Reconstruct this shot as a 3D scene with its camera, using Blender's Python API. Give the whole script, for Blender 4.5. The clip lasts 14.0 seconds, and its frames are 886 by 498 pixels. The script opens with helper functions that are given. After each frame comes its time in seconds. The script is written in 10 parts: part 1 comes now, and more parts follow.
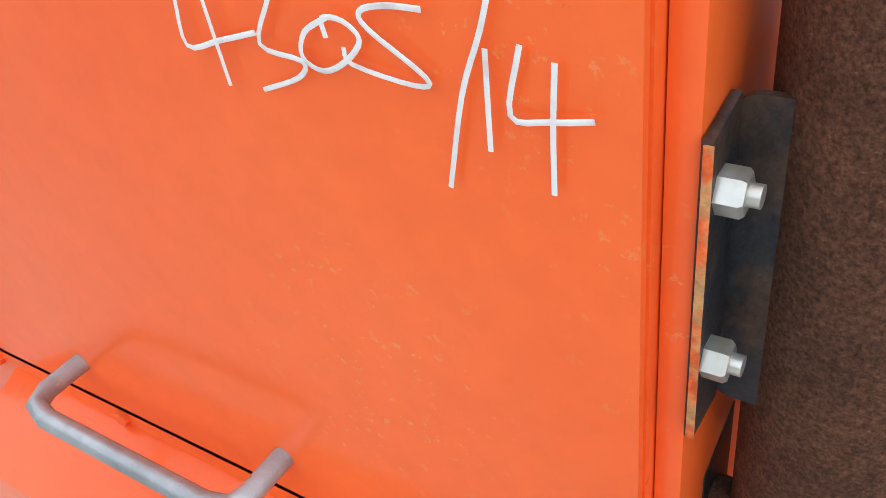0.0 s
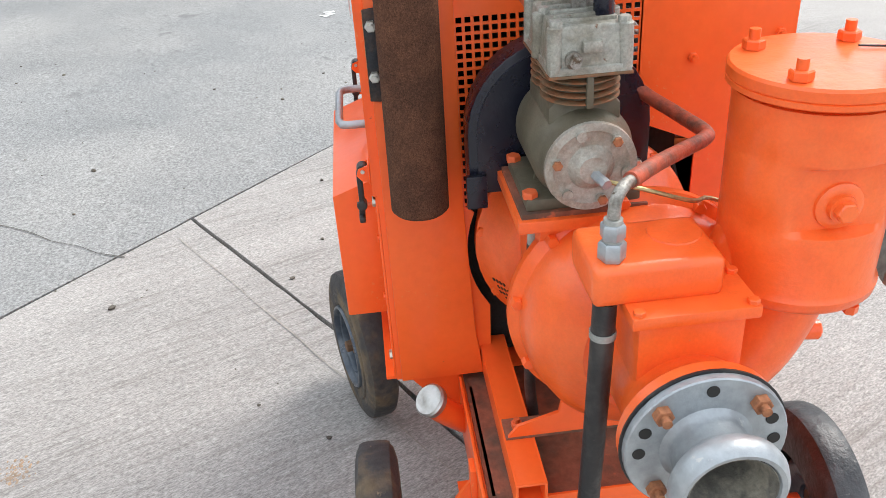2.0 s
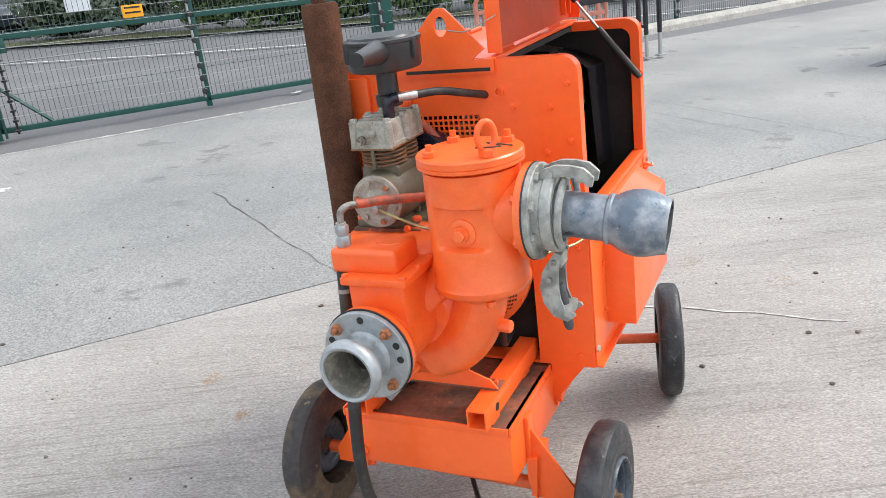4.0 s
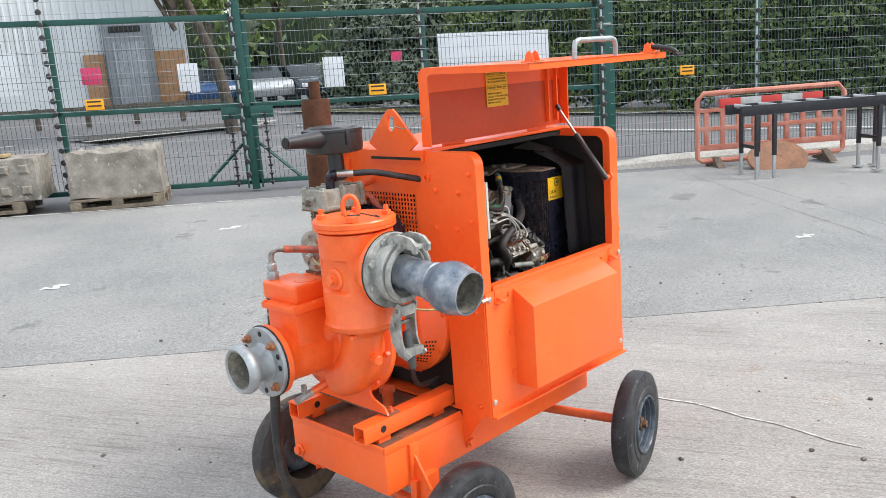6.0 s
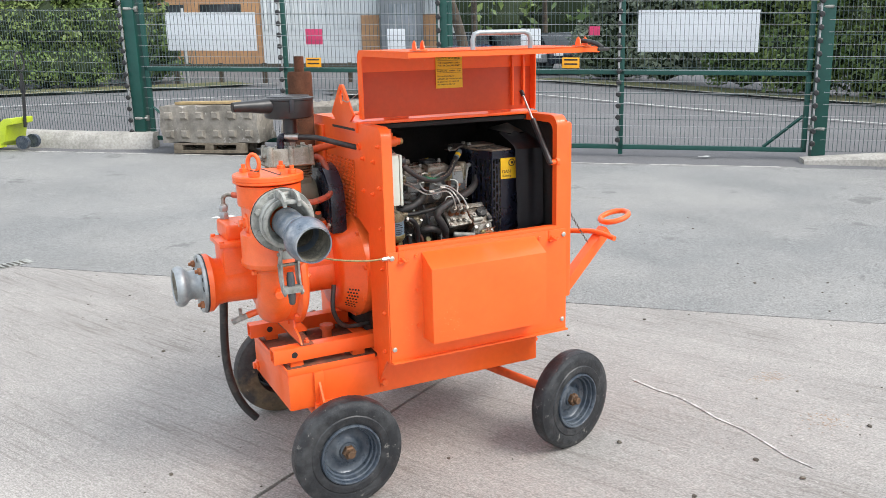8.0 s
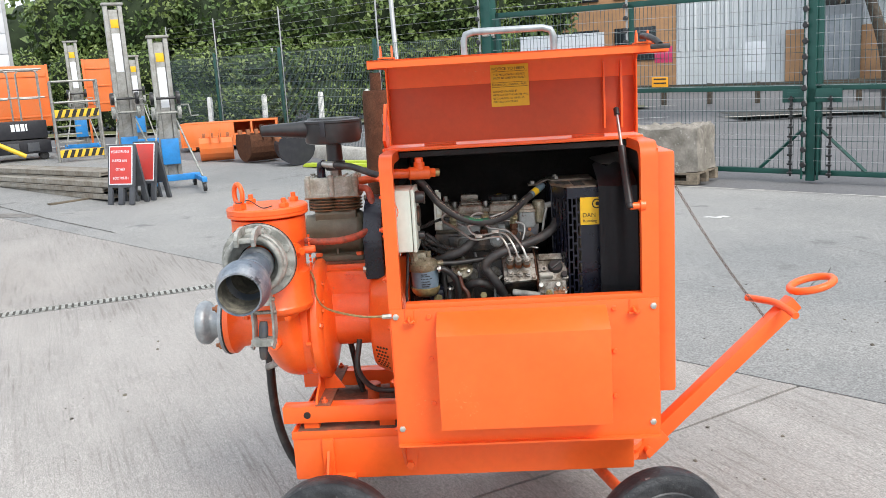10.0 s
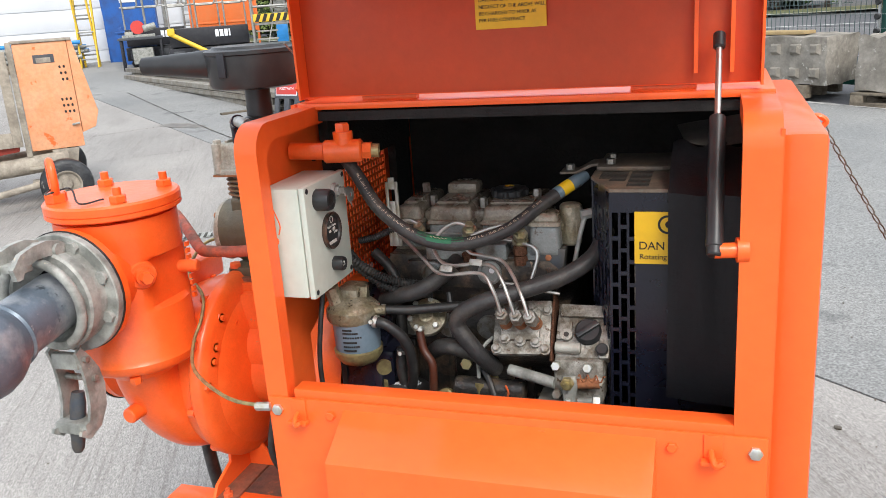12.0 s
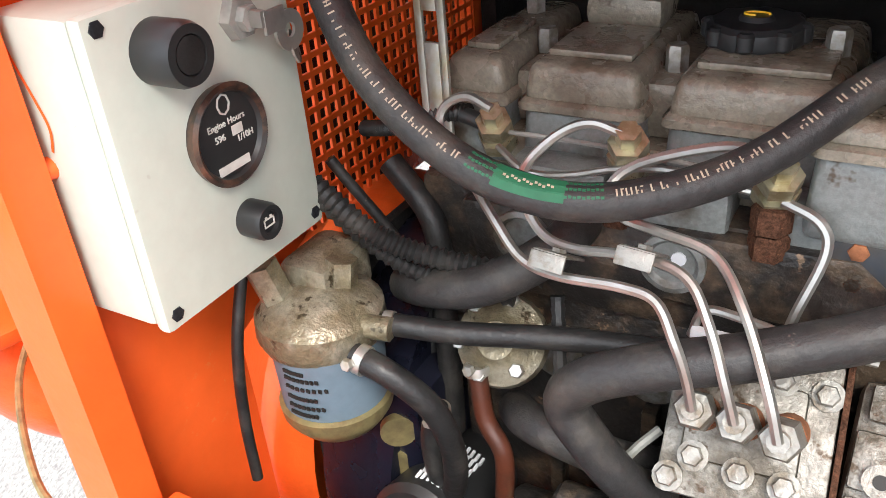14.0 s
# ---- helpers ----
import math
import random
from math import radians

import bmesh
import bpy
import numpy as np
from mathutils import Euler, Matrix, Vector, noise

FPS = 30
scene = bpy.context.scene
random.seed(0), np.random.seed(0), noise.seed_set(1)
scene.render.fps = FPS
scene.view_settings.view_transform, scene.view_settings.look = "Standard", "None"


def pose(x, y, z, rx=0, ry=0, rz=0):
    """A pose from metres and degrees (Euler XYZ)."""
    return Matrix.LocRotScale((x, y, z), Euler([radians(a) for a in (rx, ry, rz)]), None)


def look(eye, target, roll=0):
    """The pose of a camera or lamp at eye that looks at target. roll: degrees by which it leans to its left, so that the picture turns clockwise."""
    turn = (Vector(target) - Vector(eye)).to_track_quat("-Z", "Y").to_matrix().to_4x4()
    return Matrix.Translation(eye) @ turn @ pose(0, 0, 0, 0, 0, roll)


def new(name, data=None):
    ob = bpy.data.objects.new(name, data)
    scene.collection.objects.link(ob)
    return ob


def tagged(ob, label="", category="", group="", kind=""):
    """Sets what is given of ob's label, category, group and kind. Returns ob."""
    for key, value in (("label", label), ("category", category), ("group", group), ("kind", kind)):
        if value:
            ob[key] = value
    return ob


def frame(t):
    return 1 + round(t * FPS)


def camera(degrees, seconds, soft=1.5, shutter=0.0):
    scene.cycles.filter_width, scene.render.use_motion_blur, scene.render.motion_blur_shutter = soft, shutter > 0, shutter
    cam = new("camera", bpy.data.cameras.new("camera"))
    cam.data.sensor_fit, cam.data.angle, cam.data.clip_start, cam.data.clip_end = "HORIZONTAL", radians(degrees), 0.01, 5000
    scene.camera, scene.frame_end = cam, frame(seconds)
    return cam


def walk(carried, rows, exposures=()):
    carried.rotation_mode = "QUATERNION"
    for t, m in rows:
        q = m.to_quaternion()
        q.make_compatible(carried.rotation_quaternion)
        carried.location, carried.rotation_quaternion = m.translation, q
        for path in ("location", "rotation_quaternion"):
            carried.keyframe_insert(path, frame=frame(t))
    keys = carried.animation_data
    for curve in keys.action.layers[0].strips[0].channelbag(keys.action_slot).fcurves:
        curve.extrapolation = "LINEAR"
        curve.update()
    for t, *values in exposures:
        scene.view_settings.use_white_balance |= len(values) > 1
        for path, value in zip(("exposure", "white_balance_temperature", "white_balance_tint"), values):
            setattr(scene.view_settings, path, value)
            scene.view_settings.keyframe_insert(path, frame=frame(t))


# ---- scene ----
cam = camera(55.6, 14.0, 0.7)
PATH = [
    (0, (-0.061, 0.650, 1.408), (0.928, -0.643, 0.215), -9.2),
    (0.5, (-0.347, 0.710, 1.431), (0.973, -0.321, 0.325), -6.5),
    (1, (-0.684, 0.619, 1.483), (0.933, -0.052, 0.517), -1.8),
    (1.5, (-1.067, 0.547, 1.535), (0.631, 0.157, 0.552), -2.8),
    (2, (-1.357, 0.393, 1.587), (0.372, 0.263, 0.59), -3.9),
    (2.5, (-1.534, 0.098, 1.602), (0.165, 0.439, 0.603), -5.2),
    (3, (-1.762, -0.181, 1.625), (-0.028, 0.324, 0.768), -5.9),
    (3.2, (-1.844, -0.319, 1.653), (-0.098, 0.234, 0.849), -6.5),
    (5.3, (-2.102, -1.774, 1.668), (-0.642, -0.516, 1.133), -5.0),
    (5.5, (-2.027, -1.845, 1.657), (-0.548, -0.582, 1.189), -3.7),
    (6, (-1.883, -2.106, 1.65), (-0.504, -0.723, 1.216), -4.3),
    (6.5, (-1.767, -2.474, 1.67), (-0.576, -0.949, 1.164), -4.4),
    (7, (-1.58, -2.715, 1.661), (-0.43, -1.173, 1.113), -4.1),
    (7.5, (-1.367, -2.974, 1.666), (-0.297, -1.36, 1.166), -2.5),
    (8, (-1.107, -3.104, 1.65), (-0.241, -1.365, 1.176), -1.5),
    (8.5, (-0.77, -3.064, 1.659), (-0.136, -1.217, 1.226), -2.0),
    (8.7, (-0.616, -3.081, 1.601), (-0.112, -1.182, 1.225), -2.6),
    (10.8, (0.586, -2.272, 1.55), (0.313, -0.338, 1.119), -2.5),
    (11, (0.596, -2.13, 1.571), (0.283, -0.212, 1.1), -2.3),
    (11.5, (0.687, -1.813, 1.555), (0.183, 0.053, 1.041), -3.5),
    (12, (0.744, -1.482, 1.530), (0.125, 0.339, 0.965), -4.1),
    (12.2, (0.735, -1.342, 1.518), (0.089, 0.452, 0.912), -4.4),
    (12.5, (0.715, -1.151, 1.500), (0.029, 0.611, 0.855), -4.9),
    (13, (0.709, -0.887, 1.459), (-0.203, 0.733, 0.722), -6.95),
    (13.3, (0.668, -0.790, 1.455), (-0.209, 0.731, 0.504), -5.6),
    (13.5, (0.654, -0.699, 1.408), (-0.293, 0.737, 0.396), -6.8),
    (14, (0.479, -0.579, 1.360), (-0.429, 0.884, 0.343), -5.1),
]
walk(cam, [(t, look(e, g, r)) for t, e, g, r in PATH], ((0, 1.12), (0.5, 1.10), (1.0, 1.05), (2.0, 0.94), (3.0, 0.86), (7.0, 0.80), (11.0, 0.70), (12.3, 0.74), (13.0, 1.08), (13.5, 1.28), (14.0, 1.45)))

# ---- world and light ----
SUN_DIR = Vector((0.42, -0.54, 0.73)).normalized()
world = bpy.data.worlds.new("overcast_sky")
scene.world = world
world.use_nodes = True
wn = world.node_tree
sky = wn.nodes.new("ShaderNodeTexSky")
sky.sky_type = "NISHITA"
sky.sun_disc = False
sky.sun_elevation = math.asin(SUN_DIR.z)
sky.sun_rotation = math.atan2(SUN_DIR.x, SUN_DIR.y)
sky.air_density, sky.dust_density, sky.ozone_density = 1.0, 4.0, 1.0
haze = wn.nodes.new("ShaderNodeMix")
haze.data_type = "RGBA"
haze.inputs[0].default_value = 0.82
haze.inputs[7].default_value = (7.0, 7.5, 8.25, 1)
wn.links.new(sky.outputs[0], haze.inputs[6])
wn.links.new(haze.outputs[2], wn.nodes["Background"].inputs[0])
wn.nodes["Background"].inputs[1].default_value = 0.126
sun = new("sun", bpy.data.lights.new("sun", "SUN"))
sun.data.energy, sun.data.angle, sun.data.color = 1.75, radians(26), (1.0, 0.965, 0.915)
sun.matrix_world = look(SUN_DIR * 40, (0, 0, 0))


# ---- materials ----
def mat(name, colour, rough=0.6, metal=0.0, second=None, scale=9.0, low=0.45, high=0.62, fine=0.12, bump=0.0, bump_scale=120.0,
        stretch=None, coat=0.0, spots=None, spot_scale=40.0, spot_low=0.66, rand=0.0, spec=0.5, speck=0.0, speck_scale=150.0, chips=None, grooves=0.0, scuff=None, streak=0.0):
    """Procedural surface: a base colour, patches of a second one, fine grain, small spots of wear and relief."""
    m = bpy.data.materials.new(name)
    m.use_nodes = True
    nt = m.node_tree
    N, L = nt.nodes, nt.links
    b = N["Principled BSDF"]
    b.inputs["Roughness"].default_value, b.inputs["Metallic"].default_value = rough, metal
    b.inputs["Coat Weight"].default_value = coat
    b.inputs["Coat Roughness"].default_value = 0.10
    b.inputs["Specular IOR Level"].default_value = spec
    co = N.new("ShaderNodeTexCoord")
    mp = N.new("ShaderNodeMapping")
    L.new(co.outputs["Object"], mp.inputs[0])
    if stretch:
        mp.vector_type = "TEXTURE"
        mp.inputs["Scale"].default_value = stretch[:3]
        mp.inputs["Rotation"].default_value = (0, 0, radians(stretch[3]) if len(stretch) > 3 else 0)

    def noise_tex(s, d=5.0, r=0.6):
        n = N.new("ShaderNodeTexNoise")
        n.inputs["Scale"].default_value, n.inputs["Detail"].default_value, n.inputs["Roughness"].default_value = s, d, r
        L.new(mp.outputs[0], n.inputs["Vector"])
        return n

    def ramp(src, lo, hi):
        r = N.new("ShaderNodeMapRange")
        r.inputs["From Min"].default_value, r.inputs["From Max"].default_value = lo, hi
        L.new(src, r.inputs["Value"])
        return r.outputs[0]

    def mix(fac, a, c, blend="MIX"):
        x = N.new("ShaderNodeMix")
        x.data_type, x.blend_type = "RGBA", blend
        if isinstance(fac, float):
            x.inputs[0].default_value = fac
        else:
            L.new(fac, x.inputs[0])
        for sock, v in ((x.inputs[6], a), (x.inputs[7], c)):
            if isinstance(v, tuple):
                sock.default_value = (*v[:3], 1)
            else:
                L.new(v, sock)
        return x.outputs[2]

    out = tuple(colour)
    if second:
        out = mix(ramp(noise_tex(scale).outputs[0], low, high), out, tuple(second))
    if fine:
        g = N.new("ShaderNodeMapRange")
        g.inputs["To Min"].default_value, g.inputs["To Max"].default_value = 1 - fine, 1 + fine
        g.inputs["From Min"].default_value, g.inputs["From Max"].default_value = 0.3, 0.7
        L.new(noise_tex(bump_scale * 0.7, 3.0).outputs[0], g.inputs["Value"])
        c = N.new("ShaderNodeCombineColor")
        for i in range(3):
            L.new(g.outputs[0], c.inputs[i])
        out = mix(1.0, out, c.outputs[0], "MULTIPLY")
    if rand:
        oi = N.new("ShaderNodeObjectInfo")
        g = N.new("ShaderNodeMapRange")
        g.inputs["To Min"].default_value, g.inputs["To Max"].default_value = 1 - rand, 1 + rand
        L.new(oi.outputs["Random"], g.inputs["Value"])
        c = N.new("ShaderNodeCombineColor")
        for i in range(3):
            L.new(g.outputs[0], c.inputs[i])
        out = mix(1.0, out, c.outputs[0], "MULTIPLY")
    if spots:
        out = mix(ramp(noise_tex(spot_scale, 4.0, 0.7).outputs[0], spot_low, spot_low + 0.05), out, tuple(spots))
    if chips:
        out = mix(ramp(noise_tex(chips[3], 5.0, 0.75).outputs[0], chips[4], chips[4] + 0.03), out, tuple(chips[:3]))
    if scuff:
        both = N.new("ShaderNodeMath")
        both.operation = "MULTIPLY"
        L.new(ramp(noise_tex(3.2, 2.0).outputs[0], 0.56, 0.66), both.inputs[0])
        L.new(ramp(noise_tex(120.0, 5.0, 0.7).outputs[0], 0.60, 0.66), both.inputs[1])
        part_way = N.new("ShaderNodeMath")
        part_way.operation = "MULTIPLY"
        part_way.inputs[1].default_value = 0.55
        L.new(both.outputs[0], part_way.inputs[0])
        out = mix(part_way.outputs[0], out, tuple(scuff))
    if speck:
        g = N.new("ShaderNodeMapRange")
        g.inputs["To Min"].default_value, g.inputs["To Max"].default_value = 1 - speck, 1 + speck
        g.inputs["From Min"].default_value, g.inputs["From Max"].default_value = 0.32, 0.68
        L.new(noise_tex(speck_scale, 3.0, 0.7).outputs[0], g.inputs["Value"])
        c = N.new("ShaderNodeCombineColor")
        for i in range(3):
            L.new(g.outputs[0], c.inputs[i])
        out = mix(1.0, out, c.outputs[0], "MULTIPLY")
    if streak:
        g = N.new("ShaderNodeMapRange")
        g.inputs["To Min"].default_value, g.inputs["To Max"].default_value = 1 - streak, 1 + streak
        g.inputs["From Min"].default_value, g.inputs["From Max"].default_value = 0.34, 0.66
        L.new(noise_tex(0.16, 6.0, 0.62).outputs[0], g.inputs["Value"])
        c = N.new("ShaderNodeCombineColor")
        for i in range(3):
            L.new(g.outputs[0], c.inputs[i])
        out = mix(1.0, out, c.outputs[0], "MULTIPLY")
    if grooves:
        lines = N.new("ShaderNodeMapping")
        lines.vector_type = "TEXTURE"
        lines.inputs["Scale"].default_value = (40.0, 1.0, 1.0)
        lines.inputs["Rotation"].default_value = (0, 0, radians(stretch[3]))
        L.new(co.outputs["Object"], lines.inputs[0])
        rake = noise_tex(62.0, 2.0, 0.5)
        L.new(lines.outputs[0], rake.inputs["Vector"])
        keep = N.new("ShaderNodeMath")
        keep.operation = "MULTIPLY"
        L.new(ramp(rake.outputs[0], 0.53, 0.70), keep.inputs[0])
        L.new(ramp(noise_tex(1.1, 4.0).outputs[0], 0.30, 0.62), keep.inputs[1])
        amt = N.new("ShaderNodeMath")
        amt.operation = "MULTIPLY"
        amt.inputs[1].default_value = grooves
        L.new(keep.outputs[0], amt.inputs[0])
        out = mix(amt.outputs[0], out, (0.13, 0.115, 0.10))
    if isinstance(out, tuple):
        b.inputs["Base Color"].default_value = (*out, 1)
    else:
        L.new(out, b.inputs["Base Color"])
    rg = N.new("ShaderNodeMapRange")
    rg.inputs["To Min"].default_value, rg.inputs["To Max"].default_value = max(0.03, rough - 0.12), min(1, rough + 0.12)
    L.new(noise_tex(scale * 1.7, 4.0).outputs[0], rg.inputs["Value"])
    L.new(rg.outputs[0], b.inputs["Roughness"])
    if bump:
        bp = N.new("ShaderNodeBump")
        bp.inputs["Strength"].default_value, bp.inputs["Distance"].default_value = bump, 0.004
        L.new(noise_tex(bump_scale, 4.0).outputs[0], bp.inputs["Height"])
        L.new(bp.outputs[0], b.inputs["Normal"])
    return m


ORANGE = mat("orange_paint", (0.92, 0.126, 0.020), 0.42, 0, (0.93, 0.152, 0.028), 3.0, 0.4, 0.75, 0.03, 0.10, 60, spots=(0.42, 0.10, 0.04), spot_scale=34, spot_low=0.715, coat=0.30, spec=0.3, chips=(0.17, 0.08, 0.05, 110.0, 0.735), scuff=(0.82, 0.33, 0.12))
ORANGE_CAST = mat("orange_cast_paint", (0.87, 0.122, 0.018), 0.34, 0, (0.90, 0.165, 0.036), 6.0, 0.45, 0.7, 0.05, 0.30, 45, spots=(0.50, 0.26, 0.14), spot_scale=26, spot_low=0.715, coat=0.15, chips=(0.20, 0.11, 0.07, 95.0, 0.735), speck=0.04, speck_scale=200)
# orange paint with the shade under the raised flap put into its colour
ORANGE_SHADE = mat("shaded_orange_paint", (0.57, 0.063, 0.010), 0.5, 0, (0.50, 0.063, 0.013), 4.0, 0.4, 0.7, 0.05, 0.15, 60, chips=(0.17, 0.08, 0.05, 110.0, 0.735))
DECK = mat("rusted_dirty_deck", (0.26, 0.085, 0.045), 0.8, 0, (0.11, 0.062, 0.040), 9, 0.44, 0.62, 0.2, 0.5, 80, spots=(0.50, 0.12, 0.05), spot_scale=14, spot_low=0.62)
CHIPPED = mat("chipped_edge_paint", (0.55, 0.30, 0.12), 0.7, 0.1, (0.75, 0.14, 0.03), 60, 0.42, 0.58, 0.3, 0.5, 200)
ORANGE_OLD = mat("old_orange_paint", (0.72, 0.12, 0.03), 0.55, 0, (0.40, 0.12, 0.05), 14.0, 0.52, 0.7, 0.10, 0.4, 70)
HOSE_RED = mat("corroded_red_paint", (0.44, 0.085, 0.04), 0.6, 0, (0.20, 0.070, 0.045), 30.0, 0.46, 0.62, 0.15, 0.6, 90)
RUST = mat("rusted_steel", (0.078, 0.037, 0.023), 0.9, 0.0, (0.118, 0.054, 0.031), 22, 0.4, 0.7, 0.22, 0.6, 300, spots=(0.20, 0.095, 0.045), spot_scale=330, spot_low=0.66, speck=0.5, speck_scale=480, spec=0.12)
PLATE_DARK = mat("blued_rusty_plate", (0.022, 0.025, 0.030), 0.5, 0.3, (0.070, 0.042, 0.030), 16, 0.46, 0.60, 0.2, 0.3, 150, speck=0.3, speck_scale=240)
RUST_LIGHT = mat("rusty_bolt", (0.28, 0.11, 0.05), 0.75, 0.2, (0.40, 0.16, 0.07), 60, 0.4, 0.6, 0.2, 0.4, 150)
GALV = mat("galvanised_steel", (0.40, 0.43, 0.44), 0.45, 0.55, (0.30, 0.32, 0.33), 16, 0.4, 0.65, 0.10, 0.25, 90, spots=(0.50, 0.50, 0.47), spot_scale=30, spot_low=0.66)
GALV_DULL = mat("dull_galvanised", (0.36, 0.365, 0.335), 0.6, 0.2, (0.20, 0.205, 0.185), 18, 0.44, 0.62, 0.18, 0.4, 80, spots=(0.46, 0.41, 0.31), spot_scale=22, spot_low=0.66)
CHROME = mat("bright_steel", (0.50, 0.49, 0.46), 0.36, 0.85, (0.34, 0.32, 0.28), 30, 0.45, 0.7, 0.05)
ZINC = mat("zinc_nut", (0.60, 0.60, 0.56), 0.35, 0.75, (0.50, 0.46, 0.34), 50, 0.45, 0.65, 0.05)
ZINC_DULL = mat("dirty_zinc", (0.34, 0.33, 0.30), 0.45, 0.6, (0.20, 0.17, 0.13), 60, 0.45, 0.6, 0.12, 0.3, 150)
BRASS = mat("passivated_brass", (0.46, 0.38, 0.18), 0.42, 0.7, (0.30, 0.24, 0.12), 60, 0.45, 0.65, 0.08)
PASSIVATED = mat("yellow_passivated_steel", (0.52, 0.48, 0.33), 0.32, 0.7, (0.34, 0.29, 0.17), 70, 0.46, 0.62, 0.08)
ALU = mat("dirty_cast_aluminium", (0.39, 0.385, 0.34), 0.6, 0.15, (0.25, 0.225, 0.175), 20, 0.44, 0.68, 0.12, 0.45, 110, spots=(0.13, 0.07, 0.04), spot_scale=26, spot_low=0.66)
ALU_LIGHT = mat("cast_aluminium", (0.30, 0.285, 0.25), 0.42, 0.25, (0.13, 0.11, 0.082), 30, 0.46, 0.60, 0.16, 0.5, 130, spots=(0.09, 0.06, 0.035), spot_scale=38, spot_low=0.60, speck=0.22, speck_scale=260)
ALU_PALE = mat("pale_cast_cover", (0.37, 0.35, 0.295), 0.5, 0.1, (0.26, 0.225, 0.175), 26, 0.44, 0.66, 0.12, 0.4, 120, spots=(0.24, 0.17, 0.11), spot_scale=34, spot_low=0.66, speck=0.15, speck_scale=240)
HEAD_GREY = mat("grimy_cast_head", (0.325, 0.32, 0.272), 0.5, 0.12, (0.205, 0.185, 0.138), 18, 0.44, 0.64, 0.14, 0.5, 110, spots=(0.15, 0.075, 0.04), spot_scale=26, spot_low=0.66, speck=0.18, speck_scale=240)
BORE = mat("scaled_bore", (0.165, 0.155, 0.13), 0.8, 0.1, (0.30, 0.28, 0.22), 30, 0.46, 0.60, 0.2, 0.5, 120)
OLIVE = mat("olive_grey_casting", (0.100, 0.088, 0.056), 0.5, 0, (0.135, 0.118, 0.080), 12, 0.42, 0.65, 0.12, 0.35, 80, spots=(0.28, 0.26, 0.20), spot_scale=20, spot_low=0.68)
FIN_RUST = mat("rusty_fins", (0.17, 0.105, 0.055), 0.7, 0.1, (0.25, 0.10, 0.04), 40, 0.45, 0.6, 0.2, 0.3, 120)
COVER_GREY = mat("grey_rocker_cover", (0.235, 0.205, 0.158), 0.26, 0.10, (0.135, 0.105, 0.075), 16, 0.48, 0.62, 0.12, 0.4, 110, spots=(0.07, 0.048, 0.032), spot_scale=24, spot_low=0.64, speck=0.18, speck_scale=240)
ENGINE_DARK = mat("oily_engine_black", (0.030, 0.027, 0.025), 0.34, 0.1, (0.105, 0.075, 0.050), 22, 0.50, 0.63, 0.25, 0.7, 80, spots=(0.25, 0.165, 0.10), spot_scale=42, spot_low=0.65, speck=0.3, speck_scale=220)
BLACK_PAINT = mat("black_paint", (0.012, 0.013, 0.018), 0.42, 0, (0.022, 0.022, 0.026), 12, 0.4, 0.7, 0.1, 0.2, 60, spots=(0.16, 0.15, 0.14), spot_scale=60, spot_low=0.77)
# black of the foam lining, also of the painted shade behind the coupling
FOAM_AND_SHADE = mat("black_foam_and_shade", (0.012, 0.011, 0.011), 0.9, 0, (0.02, 0.018, 0.016), 10, 0.4, 0.7, 0.2, 0.6, 140)
RUBBER = mat("black_rubber_hose", (0.017, 0.017, 0.017), 0.45, 0, (0.045, 0.042, 0.038), 24, 0.5, 0.66, 0.15, 0.25, 120, spots=(0.10, 0.085, 0.065), spot_scale=70, spot_low=0.71)
HOSE_GREY = mat("grey_rubber_hose", (0.030, 0.029, 0.029), 0.5, 0, (0.062, 0.056, 0.048), 24, 0.48, 0.64, 0.12, 0.3, 160, spots=(0.13, 0.11, 0.09), spot_scale=60, spot_low=0.70, speck=0.15, speck_scale=300)
BROWN_HOSE = mat("brown_hose", (0.09, 0.025, 0.012), 0.45, 0, (0.04, 0.018, 0.012), 30, 0.45, 0.7, 0.1, 0.2, 120)
TYRE = mat("worn_black_tyre", (0.014, 0.0155, 0.018), 0.46, 0, (0.040, 0.042, 0.044), 14, 0.48, 0.64, 0.25, 0.7, 60, spots=(0.17, 0.165, 0.15), spot_scale=24, spot_low=0.635, chips=(0.26, 0.25, 0.22, 70.0, 0.69))
RIM = mat("dark_grey_rim", (0.045, 0.060, 0.080), 0.30, 0.15, (0.100, 0.115, 0.130), 14, 0.42, 0.65, 0.1, 0.2, 80)
BOX_WHITE = mat("off_white_plastic", (0.555, 0.61, 0.535), 0.42, 0, (0.50, 0.545, 0.475), 10, 0.4, 0.7, 0.03, 0.05, 90, spots=(0.34, 0.32, 0.26), spot_scale=18, spot_low=0.70, chips=(0.20, 0.18, 0.15, 70.0, 0.735))
BLACK_PLASTIC = mat("black_plastic", (0.018, 0.019, 0.020), 0.38, 0, (0.03, 0.03, 0.03), 30, 0.4, 0.7, 0.05)
FILTER_BLUE = mat("blue_grey_canister", (0.16, 0.22, 0.27), 0.45, 0.1, (0.12, 0.17, 0.21), 18, 0.4, 0.65, 0.05)
FILTER_HEAD = mat("oily_alloy_head", (0.19, 0.16, 0.10), 0.32, 0.35, (0.32, 0.29, 0.22), 30, 0.44, 0.62, 0.2, 1.0, 60, spots=(0.06, 0.045, 0.025), spot_scale=40, spot_low=0.60, speck=0.2, speck_scale=200)
YELLOW = mat("yellow_sticker", (0.80, 0.49, 0.012), 0.45, 0, (0.70, 0.42, 0.02), 12, 0.45, 0.75, 0.03)
WHITE_PAINT = mat("white_marker_paint", (0.80, 0.80, 0.78), 0.5, 0, (0.62, 0.58, 0.56), 60, 0.5, 0.7, 0.05)
